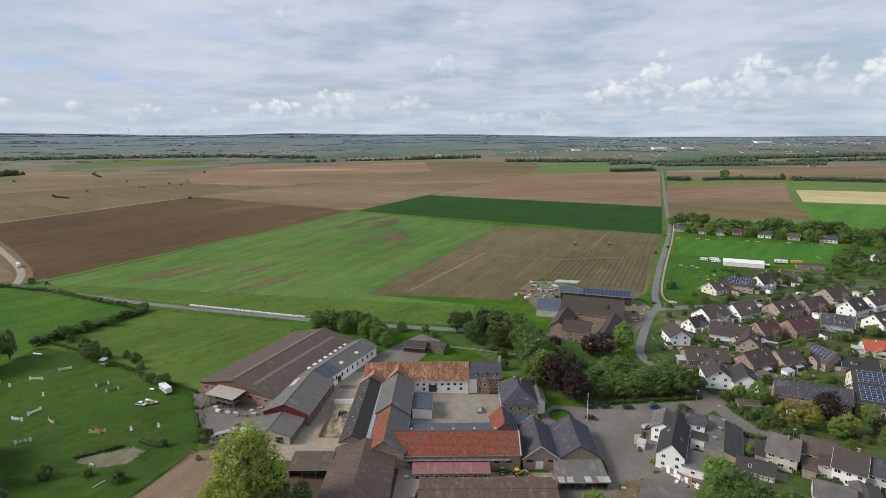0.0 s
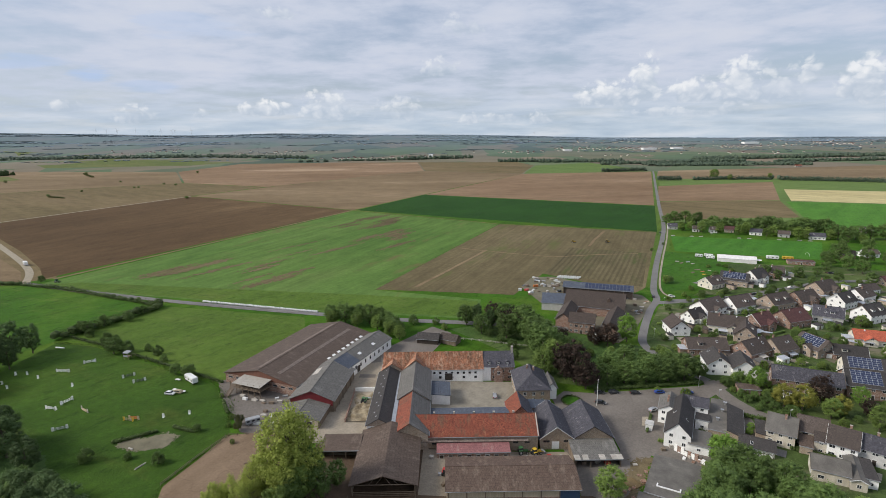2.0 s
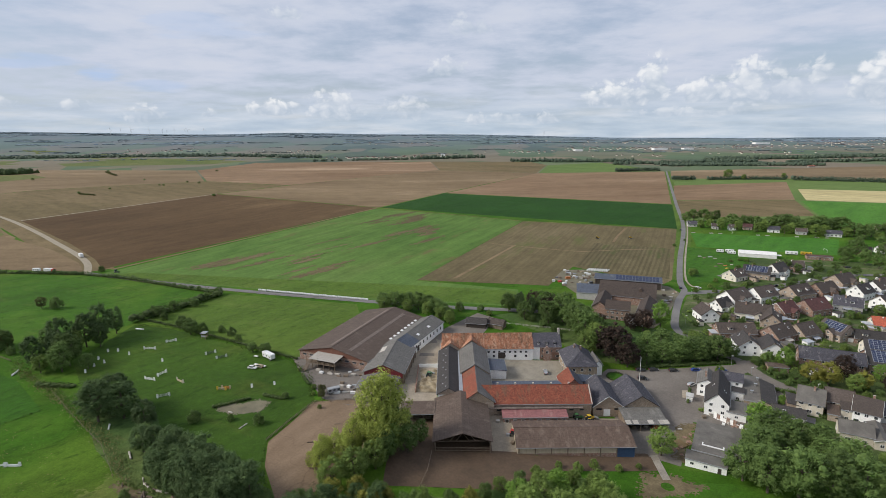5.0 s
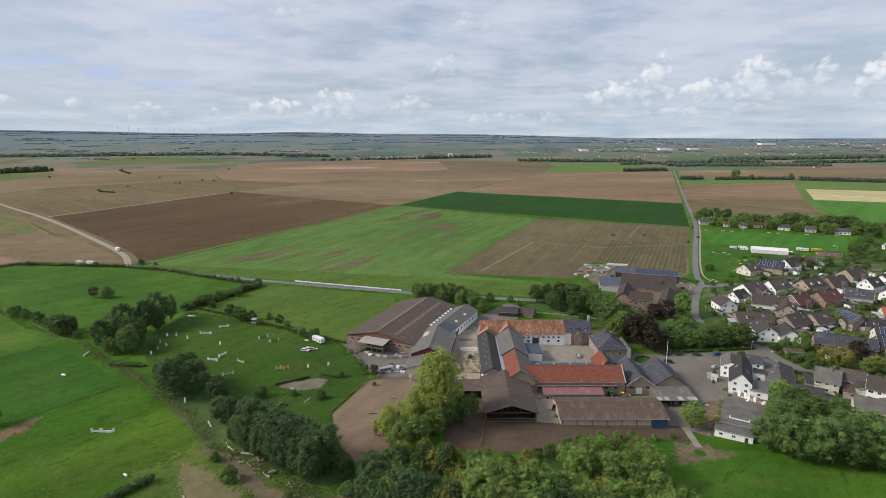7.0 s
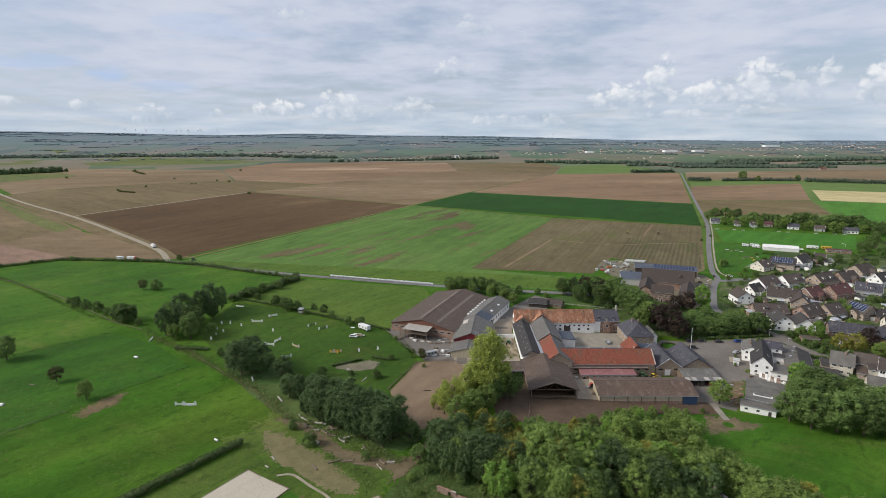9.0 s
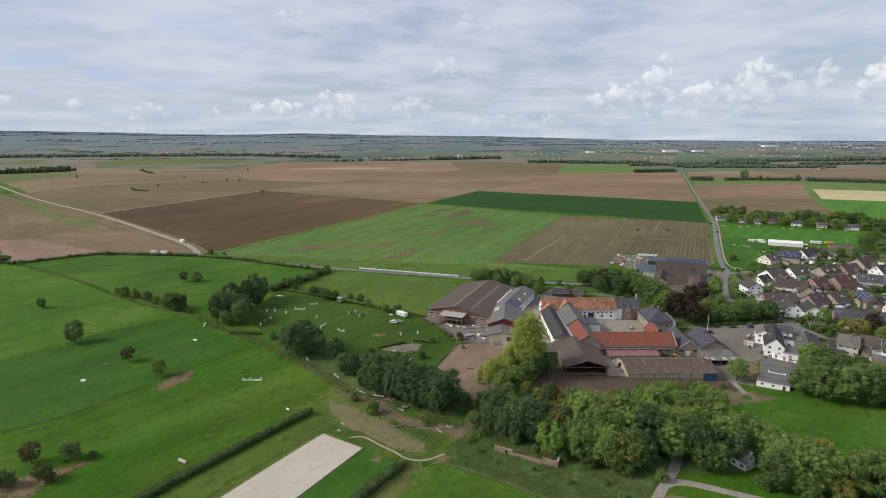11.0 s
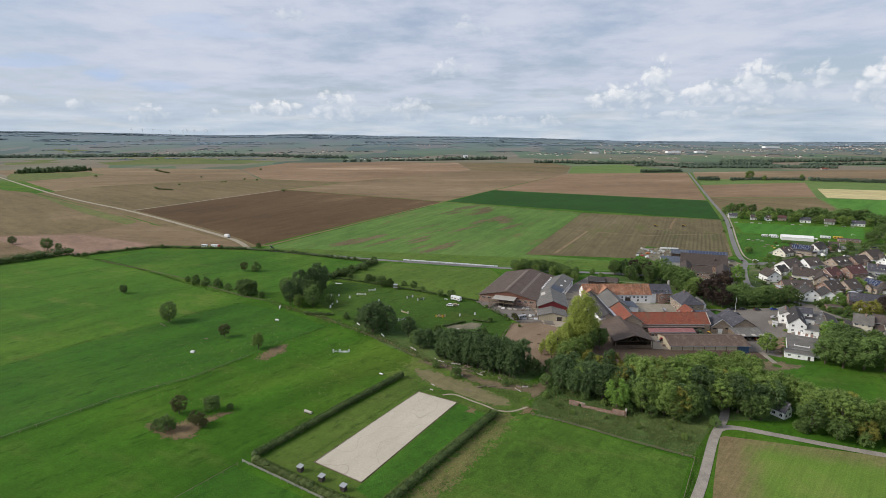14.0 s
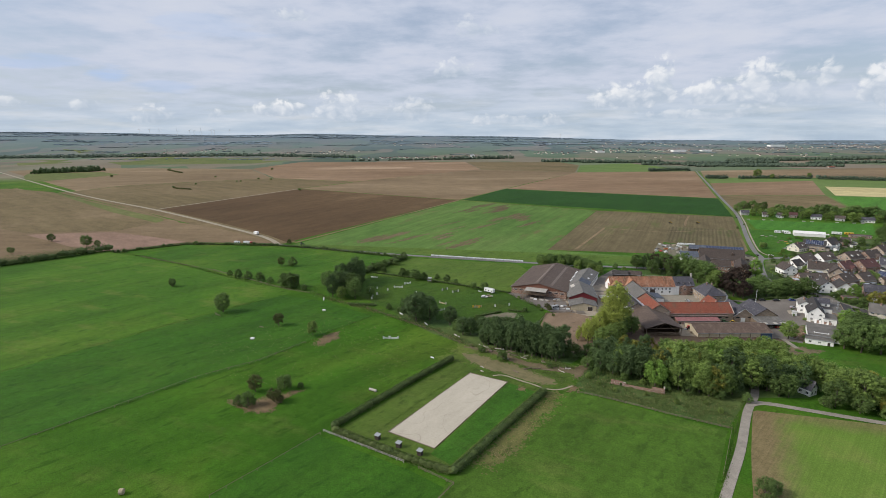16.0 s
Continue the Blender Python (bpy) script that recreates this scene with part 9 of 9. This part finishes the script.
def car(x, y, rot, paint, label, scale=1.0, group="parked cars"):
    r = base("car", x, y, rot, label, "car", group)
    r.location.z += 0.1

    def body():
        bm = prism(CAR_SIDE, -0.86, 0.86)
        for v in bm.verts:
            v.co = Vector((v.co.y, v.co.x * (0.84 if v.co.z > 1.2 else 1.0), v.co.z))
        bmesh.ops.recalc_face_normals(bm, faces=bm.faces[:])
        bmesh.ops.bevel(bm, geom=bm.edges[:], offset=0.06, segments=2, affect="EDGES")
        return bm

    def cabin():
        bm = prism(CAR_CABIN, -0.88, 0.88)
        for v in bm.verts:
            v.co = Vector((v.co.y, v.co.x * (0.86 if v.co.z > 1.2 else 0.99), v.co.z))
        bmesh.ops.recalc_face_normals(bm, faces=bm.faces[:])
        return bm
    share("body", kept(("car_body", paint.name), body, paint), r, Matrix())
    share("side_glass", kept(("car_glass",), cabin, M_glass), r, Matrix())
    share("windscreen", kept(("car_screen",), lambda: slab([(1.18, -0.7, 1.02), (1.18, 0.7, 1.02), (0.62, 0.62, 1.42), (0.62, -0.62, 1.42)], 0.03), M_glass), r, pose(0.05, 0, 0.03))
    for s in (-1, 1):
        for a in (-1.35, 1.35):
            wheel(r, a, s * 0.8, 0.32, 0.22, s)
        share("headlight", kept(("headlight",), lambda: boxes((-0.05, 0.05, -0.18, 0.18, -0.07, 0.07)), M_whitepaint), r, pose(2.17, s * 0.6, 0.72))
        share("tail_light", kept(("tail_light",), lambda: boxes((-0.05, 0.05, -0.14, 0.14, -0.1, 0.1)), M_red), r, pose(-2.15, s * 0.65, 0.85))
    return r


for x, y, a, p, tx in ((-59.6, 192, 33, M_darkpaint, "dark parked car beside the hedge"), (-54.6, 195.2, 33, M_darkpaint, "dark green parked car beside the hedge"), (-46.7, 199, 33, M_darkpaint, "black parked car beside the hedge"), (-38, 204.3, 33, M_bluepaint, "bright blue car parked by the inn"),
                      (-27.8, 209.5, 33, M_bluepaint, "blue car parked behind the inn"), (-57, 184.6, 10, M_darkpaint, "black car by the flagpole"), (-37.4, 189.3, 60, M_silver, "silver car before the inn"), (1.4, 219, 10, M_darkpaint, "dark blue car in the street"),
                      (-96, 166, 120, M_silver, "silver car in the inner courtyard"), (-211.2, 92.2, 20, M_whitepaint, "white car on the jumping paddock"), (32.6, 453, 20, M_darkpaint, "dark car on a village street"), (-67, 334, 100, M_darkpaint, "dark car on the country road"),
                      (-57, 340, 20, M_whitepaint, "white car at the junction"), (-209.6, 94.6, 200, M_hay, "pale cream car on the jumping paddock"), (-24.5, 379, 20, M_darkpaint, "dark car before the village houses"), (-84, 318, 20, M_whitepaint, "white car in the farm yard"), (-48, 155, 123, M_silver, "silver car beside the barn"),
                      (-79, 322, 20, M_darkpaint, "dark car in the farm yard"), (-118, 298, 40, M_silver, "silver car among machinery"), (-106, 560, 100, M_darkpaint, "dark car far up the road"), (-30, 349, 40, M_silver, "silver car on the village street"), (-12, 371, 50, M_darkpaint, "dark car on the village street"), (8, 399, 55, M_whitepaint, "white car on the village street"), (27, 422, 40, M_bluepaint, "blue car on the village street"), (27, 254, 15, M_red, "red car before the garages")):
    car(x, y, a, p, tx)


def box_vehicle(x, y, rot, L, W, H, paint, label, name="truck", category="truck", cab=True, cabp=None, group=""):
    r = base(name, x, y, rot, label, category, group)
    r.location.z += 0.12
    c0 = L / 2 - (2.0 if cab else 0)

    def rounded(a, b, c, d, e, f):
        bm = boxes((a, b, c, d, e, f))
        bmesh.ops.bevel(bm, geom=bm.edges[:], offset=0.1, segments=2, affect="EDGES")
        return bm
    part("box_body", rounded(-L / 2, c0 - 0.15, -W / 2, W / 2, 0.7, H), paint, r)
    part("chassis", boxes((-L / 2 + 0.1, L / 2 - 0.2, -W / 2 + 0.3, W / 2 - 0.3, 0.45, 0.72)), M_darkpaint, r)
    if cab:
        part("cab", rounded(c0, L / 2, -W / 2 + 0.05, W / 2 - 0.05, 0.6, min(H - 0.2, 2.7)), cabp or paint, r)
        part("windscreen", boxes((L / 2 - 0.02, L / 2 + 0.03, -W / 2 + 0.2, W / 2 - 0.2, 1.5, min(H - 0.4, 2.4))), M_glass, r)
    else:
        for i in range(3):
            xx = -L / 3 + i * L / 3
            part("side_window", boxes((xx - 0.5, xx + 0.5, -W / 2 - 0.03, -W / 2 + 0.02, 1.5, 2.1)), M_glass, r)
    for xx in ((-L / 2 + 1.0, L / 2 - 1.0) if L > 5 else (0.0,)):
        for s in (-1, 1):
            wheel(r, xx, s * (W / 2 - 0.18), 0.42, 0.28, s)
    return r


box_vehicle(-75.5, 244, 20, 8.5, 2.5, 3.4, M_whitepaint, "white box lorry parked by the brick farm")
box_vehicle(-545, 158, 168, 9, 2.5, 3.4, M_whitepaint, "white lorry on the country lane")
box_vehicle(-506, 119, 25, 9, 2.5, 3.0, M_whitepaint, "white and red lorry beyond the hedge", cabp=M_red)
box_vehicle(-517, 114, 25, 6, 2.4, 2.8, M_whitepaint, "white trailer beyond the hedge", "trailer", "trailer", False)
box_vehicle(-213.5, 103.5, -8, 8, 2.5, 3.0, M_whitepaint, "white show trailer with dark windows", "trailer", "trailer", False)
box_vehicle(-162, 96, 60, 5.4, 2.2, 2.5, M_greypaint, "grey-green horse trailer with a pale roof", "horse_trailer", "trailer", False)
for x, y, L in ((-57, 464, 6), (-48, 462, 6.5), (-50, 468, 7)):
    box_vehicle(x, y, 8, L, 2.3, 2.6, M_whitepaint, "white caravan on the village green", "caravan", "caravan", False, group="caravans")


box_vehicle(-4.5, 483.5, 10, 9, 2.5, 3.0, M_whitepaint, "white market trailer beside the marquee", "trailer", "trailer", False)
box_vehicle(6, 487, 10, 8, 2.5, 2.8, M_yellow, "pale yellow stall trailer beside the pitch", "trailer", "trailer", False)
flat_house(14.5, 476, 12, 18, 7, 2.8, M_brick, R_maroon, "low red-brown club hut beside the pitch", name="club_hut", category="building")


def tractor(x, y, rot, paint, label, loader=False):
    r = base("tractor", x, y, rot, label, "tractor")
    r.location.z += 0.1
    bm = boxes((0.1, 2.0, -0.4, 0.4, 0.8, 1.5))
    bmesh.ops.bevel(bm, geom=bm.edges[:], offset=0.12, segments=2, affect="EDGES")
    part("bonnet", bm, paint, r)
    part("cab", prism([(-1.3, 1.0), (0.1, 1.0), (-0.05, 2.5), (-1.15, 2.5)], -0.65, 0.65, "y"), M_glass, r)
    part("cab_roof", boxes((-1.3, 0.1, -0.75, 0.75, 2.5, 2.62)), paint, r)
    for s in (-1, 1):
        wheel(r, -0.8, s * 0.85, 0.8, 0.45, s)
        wheel(r, 1.5, s * 0.75, 0.5, 0.3, s)
        part("fender", boxes((-1.5, -0.1, s * 0.85 - 0.25, s * 0.85 + 0.25, 1.62, 1.7)), paint, r)
    if loader:
        part("bucket", boxes((2.9, 3.5, -1.0, 1.0, 0.1, 0.8)), M_greypaint, r)
        for s in (-1, 1):
            bm = bmesh.new()
            tube(bm, (0.2, s * 0.5, 1.4), (3.0, s * 0.5, 0.6), 0.08, n=6)
            part("loader_arm", bm, paint, r)


tractor(-137.2, 131, 100, M_greenpaint, "green tractor in the dung yard", True)
tractor(-456, 147, 20, M_greenpaint, "green tractor beside the lane")
tractor(-70.5, 137.8, 40, M_greenpaint, "dark green tractor behind the stable row")
tractor(-66.3, 139.8, 60, M_yellow, "yellow wheel loader by the barn", True)
tractor(-86.5, 112.6, 110, M_red, "small red tractor between the barns")
tractor(-99, 331, 30, M_greenpaint, "green tractor at the brick farm")
tractor(-168, 470, 30, M_yellow, "yellow harvester in the potato field")
tractor(-140, 486, 30, M_yellow, "yellow harvester in the potato field")


# ---------------------------------------------------------------- yard clutter
def heap(x, y, r0, h, material, label, name="heap", category="heap", seed=1):
    r = base(name, x, y, 0, label, category)
    v, f = ball(2)
    rng = np.random.default_rng(seed)
    v = v * (1 + 0.22 * rng.normal(0, 1, (len(v), 1))) * np.array([r0, r0 * 0.8, h])
    mesh_ob("mound", v.tolist(), f.tolist(), material, r)


def pallet_stack(x, y, rot, w, d, h, material, label, name="crate_stack", category="crates"):
    r = base(name, x, y, rot, label, category)
    n = max(1, int(h / 0.5))
    for i in range(n):
        share("crate", kept(("crate", w, d, material.name), lambda: boxes((-w / 2, w / 2, -d / 2, d / 2, 0, 0.44)), material), r, pose(0, 0, 0.05 + 0.48 * i, 0, 0, 4 * i))


rc = random.Random(5)
for x, y in ((-168, 116.5), (-169.5, 113.5), (-163, 114.5), (-159, 105.5), (-163, 101.5), (-173, 109), (-177, 108), (-158, 108), (-160, 103), (-155, 100), (-166, 112), (-161, 99)):
    pallet_stack(x, y, rc.uniform(0, 90), rc.uniform(1.2, 2.4), rc.uniform(0.9, 1.4), rc.choice((0.6, 1.1)), rc.choice((M_whitepaint, M_stone, M_timber, M_greypaint, M_timber)), "pale crates and boxes stacked in the hall yard")
for x, y, m_ in ((-151, 335, M_film), (-148, 332, M_stone), (-144, 328, M_timber), (-139, 322, M_film), (-136, 319, M_greypaint), (-132, 324, M_stone), (-141, 315, M_orangepaint), (-138, 300, M_whitepaint), (-135, 306, M_timber), (-143, 304, M_red), (-128, 316, M_greypaint), (-124, 330, M_stone), (-118, 326, M_timber), (-132, 334, M_film), (-73, 310, M_timber), (-70, 300, M_greypaint), (-76, 322, M_stone)):
    pallet_stack(x, y, rc.uniform(0, 90), rc.uniform(1.5, 3.5), rc.uniform(1.2, 2.0), rc.choice((0.6, 1.1, 1.6)), m_, "stacked crates and machinery at the brick farm")
rk = random.Random(61)
for i in range(34):
    x, y = -150 + rk.uniform(0, 42), rk.uniform(318, 340) if i % 3 else rk.uniform(296, 316)
    if -122 < x and 312 < y < 332:
        x -= 26
    pallet_stack(x, y, rk.uniform(0, 90), rk.uniform(1.2, 3.4), rk.uniform(0.9, 1.8), rk.choice((0.6, 1.1, 1.6)), rk.choice((M_stone, M_timber, M_greypaint, M_film, M_timber, M_hay, M_darkpaint)), "stacked pallets and machine parts in the farm yard")
for i in range(10):
    pallet_stack(rk.uniform(-72, -67), rk.uniform(296, 326), rk.uniform(0, 90), rk.uniform(1.2, 3.0), rk.uniform(0.9, 1.8), rk.choice((0.6, 1.1)), rk.choice((M_stone, M_timber, M_brick, M_hay)), "stacked timber and stone beside the farm lane")
for x, y, m_ in ((-70, 440, M_stone), (-66, 436, M_timber), (-62, 442, M_greypaint), (-58, 438, M_stone), (-52, 420, M_timber), (-48, 416, M_orangepaint), (-44, 422, M_stone), (-40, 412, M_timber), (-54, 410, M_timber), (-46, 408, M_yellow)):
    pallet_stack(x, y, rc.uniform(0, 90), rc.uniform(1.5, 4), rc.uniform(1.0, 1.8), 0.6, m_, "timber and building goods stored on the lawn")
for x, y, m_ in ((-27, 168, M_stone), (-24, 166.5, M_whitepaint), (-20, 165, M_stone), (-17, 164, M_brick), (-29, 165, M_timber), (-31, 144, M_brick), (-33, 140, M_brick), (-35, 136, M_brick), (-14, 163.5, M_whitepaint)):
    pallet_stack(x, y, rc.uniform(0, 90), rc.uniform(0.8, 1.8), rc.uniform(0.8, 1.3), rc.choice((0.6, 1.1)), m_, "clutter of crates and stones beside the workshop")
for x, y, m_ in ((-50.5, 97.5, M_stone), (-49.2, 94.4, M_timber), (-51.6, 92.0, M_greypaint), (-48.4, 100.2, M_timber), (-50.0, 89.4, M_stone)):
    pallet_stack(x, y, rc.uniform(0, 90), rc.uniform(1.4, 2.6), rc.uniform(1.0, 1.6), rc.choice((0.6, 1.1)), m_, "weathered pallets and planks stacked beside the track")
for i, (u, v) in enumerate(((27, 150), (29, 151.5), (25, 152), (31, 150.5), (36, 148.5), (41, 149), (44, 148), (-13, 141), (-12, 136), (-16, 150))):
    x, y = uv(u, v)
    pallet_stack(x, y, rc.uniform(0, 90), rc.uniform(1.0, 2.2), rc.uniform(0.8, 1.4), 1.1, (M_timber, M_stone, M_red, M_greypaint)[i % 4], "farm pallets and tools beside the barns")
heap(-35, 142, 3.6, 0.7, M_bare, "heap of pale rubble on the forecourt", seed=2)

# flagpole, round bed, street lamps, lookout, tables
r = base("flagpole", -57.8, 182.4, 0, "tall white flagpole by the round bed", "flagpole")
bm = bmesh.new()
tube(bm, (0, 0, -0.3), (0, 0, 11.5), 0.13, 0.08, 10)
part("pole", bm, M_whitepaint, r)
bm = bmesh.new()
bmesh.ops.create_uvsphere(bm, u_segments=10, v_segments=6, radius=0.16, matrix=Matrix.Translation((0, 0, 11.6)))
part("finial", bm, M_whitepaint, r)
hedge("ring of low clipped hedge round a lawn", [(-67.7 + 4 * math.cos(i * math.pi / 8), 180.5 + 4 * math.sin(i * math.pi / 8)) for i in range(17)], 0.8, 0.7, L_hedge, 0.3, 8)
patch("round_lawn", "round lawn inside the low hedge", "grass", [(-67.7 + 3.8 * math.cos(i * math.pi / 10), 180.5 + 3.8 * math.sin(i * math.pi / 10)) for i in range(20)], M_lush, 0.14)
for x, y in ((-16.1, 208.4), (-24.7, 217), (8, 204), (-58, 320), (-52, 262)):
    r = base("street_lamp", x, y, 40, "slender grey street lamp", "lamp", "street lamps")
    bm = bmesh.new()
    tube(bm, (0, 0, -0.3), (0, 0, 5.2), 0.08, 0.05, 8)
    part("pole", bm, M_steel, r)
    part("lamp_head", boxes((-0.15, 0.75, -0.14, 0.14, 5.15, 5.3)), M_whitepaint, r)
r = base("lookout", -263.4, 101.4, 20, "small grey timber judges' tower", "tower")
for a in (-1, 1):
    for c in (-1, 1):
        share("post", kept(("lookout_post",), lambda: boxes((-0.08, 0.08, -0.08, 0.08, -0.3, 3.6)), M_timber), r, pose(a * 1.2, c * 1.0, 0))
part("floor", boxes((-1.35, 1.35, -1.15, 1.15, 1.4, 1.52)), M_timber, r)
part("parapet", boxes((-1.35, 1.35, -1.15, -1.07, 1.52, 2.4)), M_greypaint, r)
part("roof", slab([(-1.6, -1.4, 3.6), (1.6, -1.4, 3.6), (1.6, 1.4, 3.9), (-1.6, 1.4, 3.9)], 0.12), M_greypaint, r)
for x, y in ((-212.3, 95.2), (-220, 101), (-208, 96)):
    r = base("table", x, y, 10, "white folding table on the grass", "table", "white tables")
    part("tabletop", boxes((-1.2, 1.2, -0.6, 0.6, 0.7, 0.76)), M_whitepaint, r)
    for a in (-1, 1):
        for c in (-1, 1):
            share("leg", kept(("table_leg",), lambda: boxes((-0.03, 0.03, -0.03, 0.03, -0.05, 0.7)), M_steel), r, pose(a * 1.1, c * 0.5, 0))
for x, y, a in ((-58.5, 569, 20), (20, 511, 20)):
    r = base("goal", x, y, a, "white football goal on the pitch", "goal", "goals")
    for s in (-1, 1):
        bm = bmesh.new()
        tube(bm, (0, s * 3.66, 0), (0, s * 3.66, 2.44), 0.07, n=8)
        part("post", bm, M_whitepaint, r)
    bm = bmesh.new()
    tube(bm, (0, -3.7, 2.44), (0, 3.7, 2.44), 0.07, n=8)
    part("crossbar", bm, M_whitepaint, r)

# boards along the pitch's far side
for i in (0, 2, 3, 7, 8, 11, 13, 14):
    t = i / 15
    x, y = -92 + 124 * t, 551 + 33 * t
    r = base("touchline_board", x, y, 15, "plain white board along the touchline", "board", "touchline boards")
    part("panel", boxes((-1.8, 1.8, -0.05, 0.05, 0.05, 0.85)), M_greywall, r)
    part("stay", boxes((-0.06, 0.06, 0.05, 0.5, -0.1, 0.6)), M_timber, r)


# cut timber and stones strewn along the dirt track
rc = random.Random(31)
for i in range(26):
    t = rc.random()
    x, y = -178 + 56 * t + rc.uniform(-1.5, 1.5), (17.5 if t < 0.45 else 14.5) + rc.uniform(0.5, 5.0) - (4 if rc.random() < 0.25 else 0)
    L, r0, m_ = rc.uniform(1.2, 4.2), rc.uniform(0.16, 0.4), rc.choice((M_stone, M_timber, M_timber, M_stone))
    log_ = base("cut_log", x, y, rc.uniform(-40, 40), "weathered cut log lying beside the dirt track", "log", "cut logs")
    bm = bmesh.new()
    tube(bm, (-L / 2, 0, r0 * 0.9), (L / 2, 0, r0 * 0.9), r0, r0 * 0.85, 9)
    part("stem", bm, m_, log_)
    part("bark_band", boxes((-L * 0.3, L * 0.2, -r0 * 0.5, r0 * 0.5, r0 * 1.6, r0 * 1.95)), M_bark, log_)
# low rails and boxes before the riding hall
for x, y, a, w in ((-183, 107, 10, 2.2), (-180, 106, 8, 2.0), (-176, 107.5, 12, 2.4), (-171, 108, 5, 1.8), (-168, 109.5, 20, 2.0), (-158, 99, 40, 3.0), (-161, 96.5, 35, 3.0), (-156, 103, 50, 2.6), (-165, 104, 15, 1.6)):
    pallet_stack(x, y, a, w, 1.1, rc.choice((0.6, 1.1)), rc.choice((M_whitepaint, M_timber, M_stone, M_timber)), "boxes and planters before the hall terrace")
for x, y, m_ in ((-31.6, 150, M_brick), (-33, 147, M_brick), (-31.5, 143, M_bare), (-34, 138, M_brick), (-32, 135, M_brick), (-35.5, 152, M_stone), (-29.5, 161, M_brick), (-19, 162.5, M_brick), (-16.5, 161.5, M_brick), (-22, 163.4, M_whitepaint)):
    pallet_stack(x, y, rc.uniform(0, 90), rc.uniform(0.8, 1.6), rc.uniform(0.6, 1.0), 0.6, m_, "reddish rubble and crates beside the workshop")
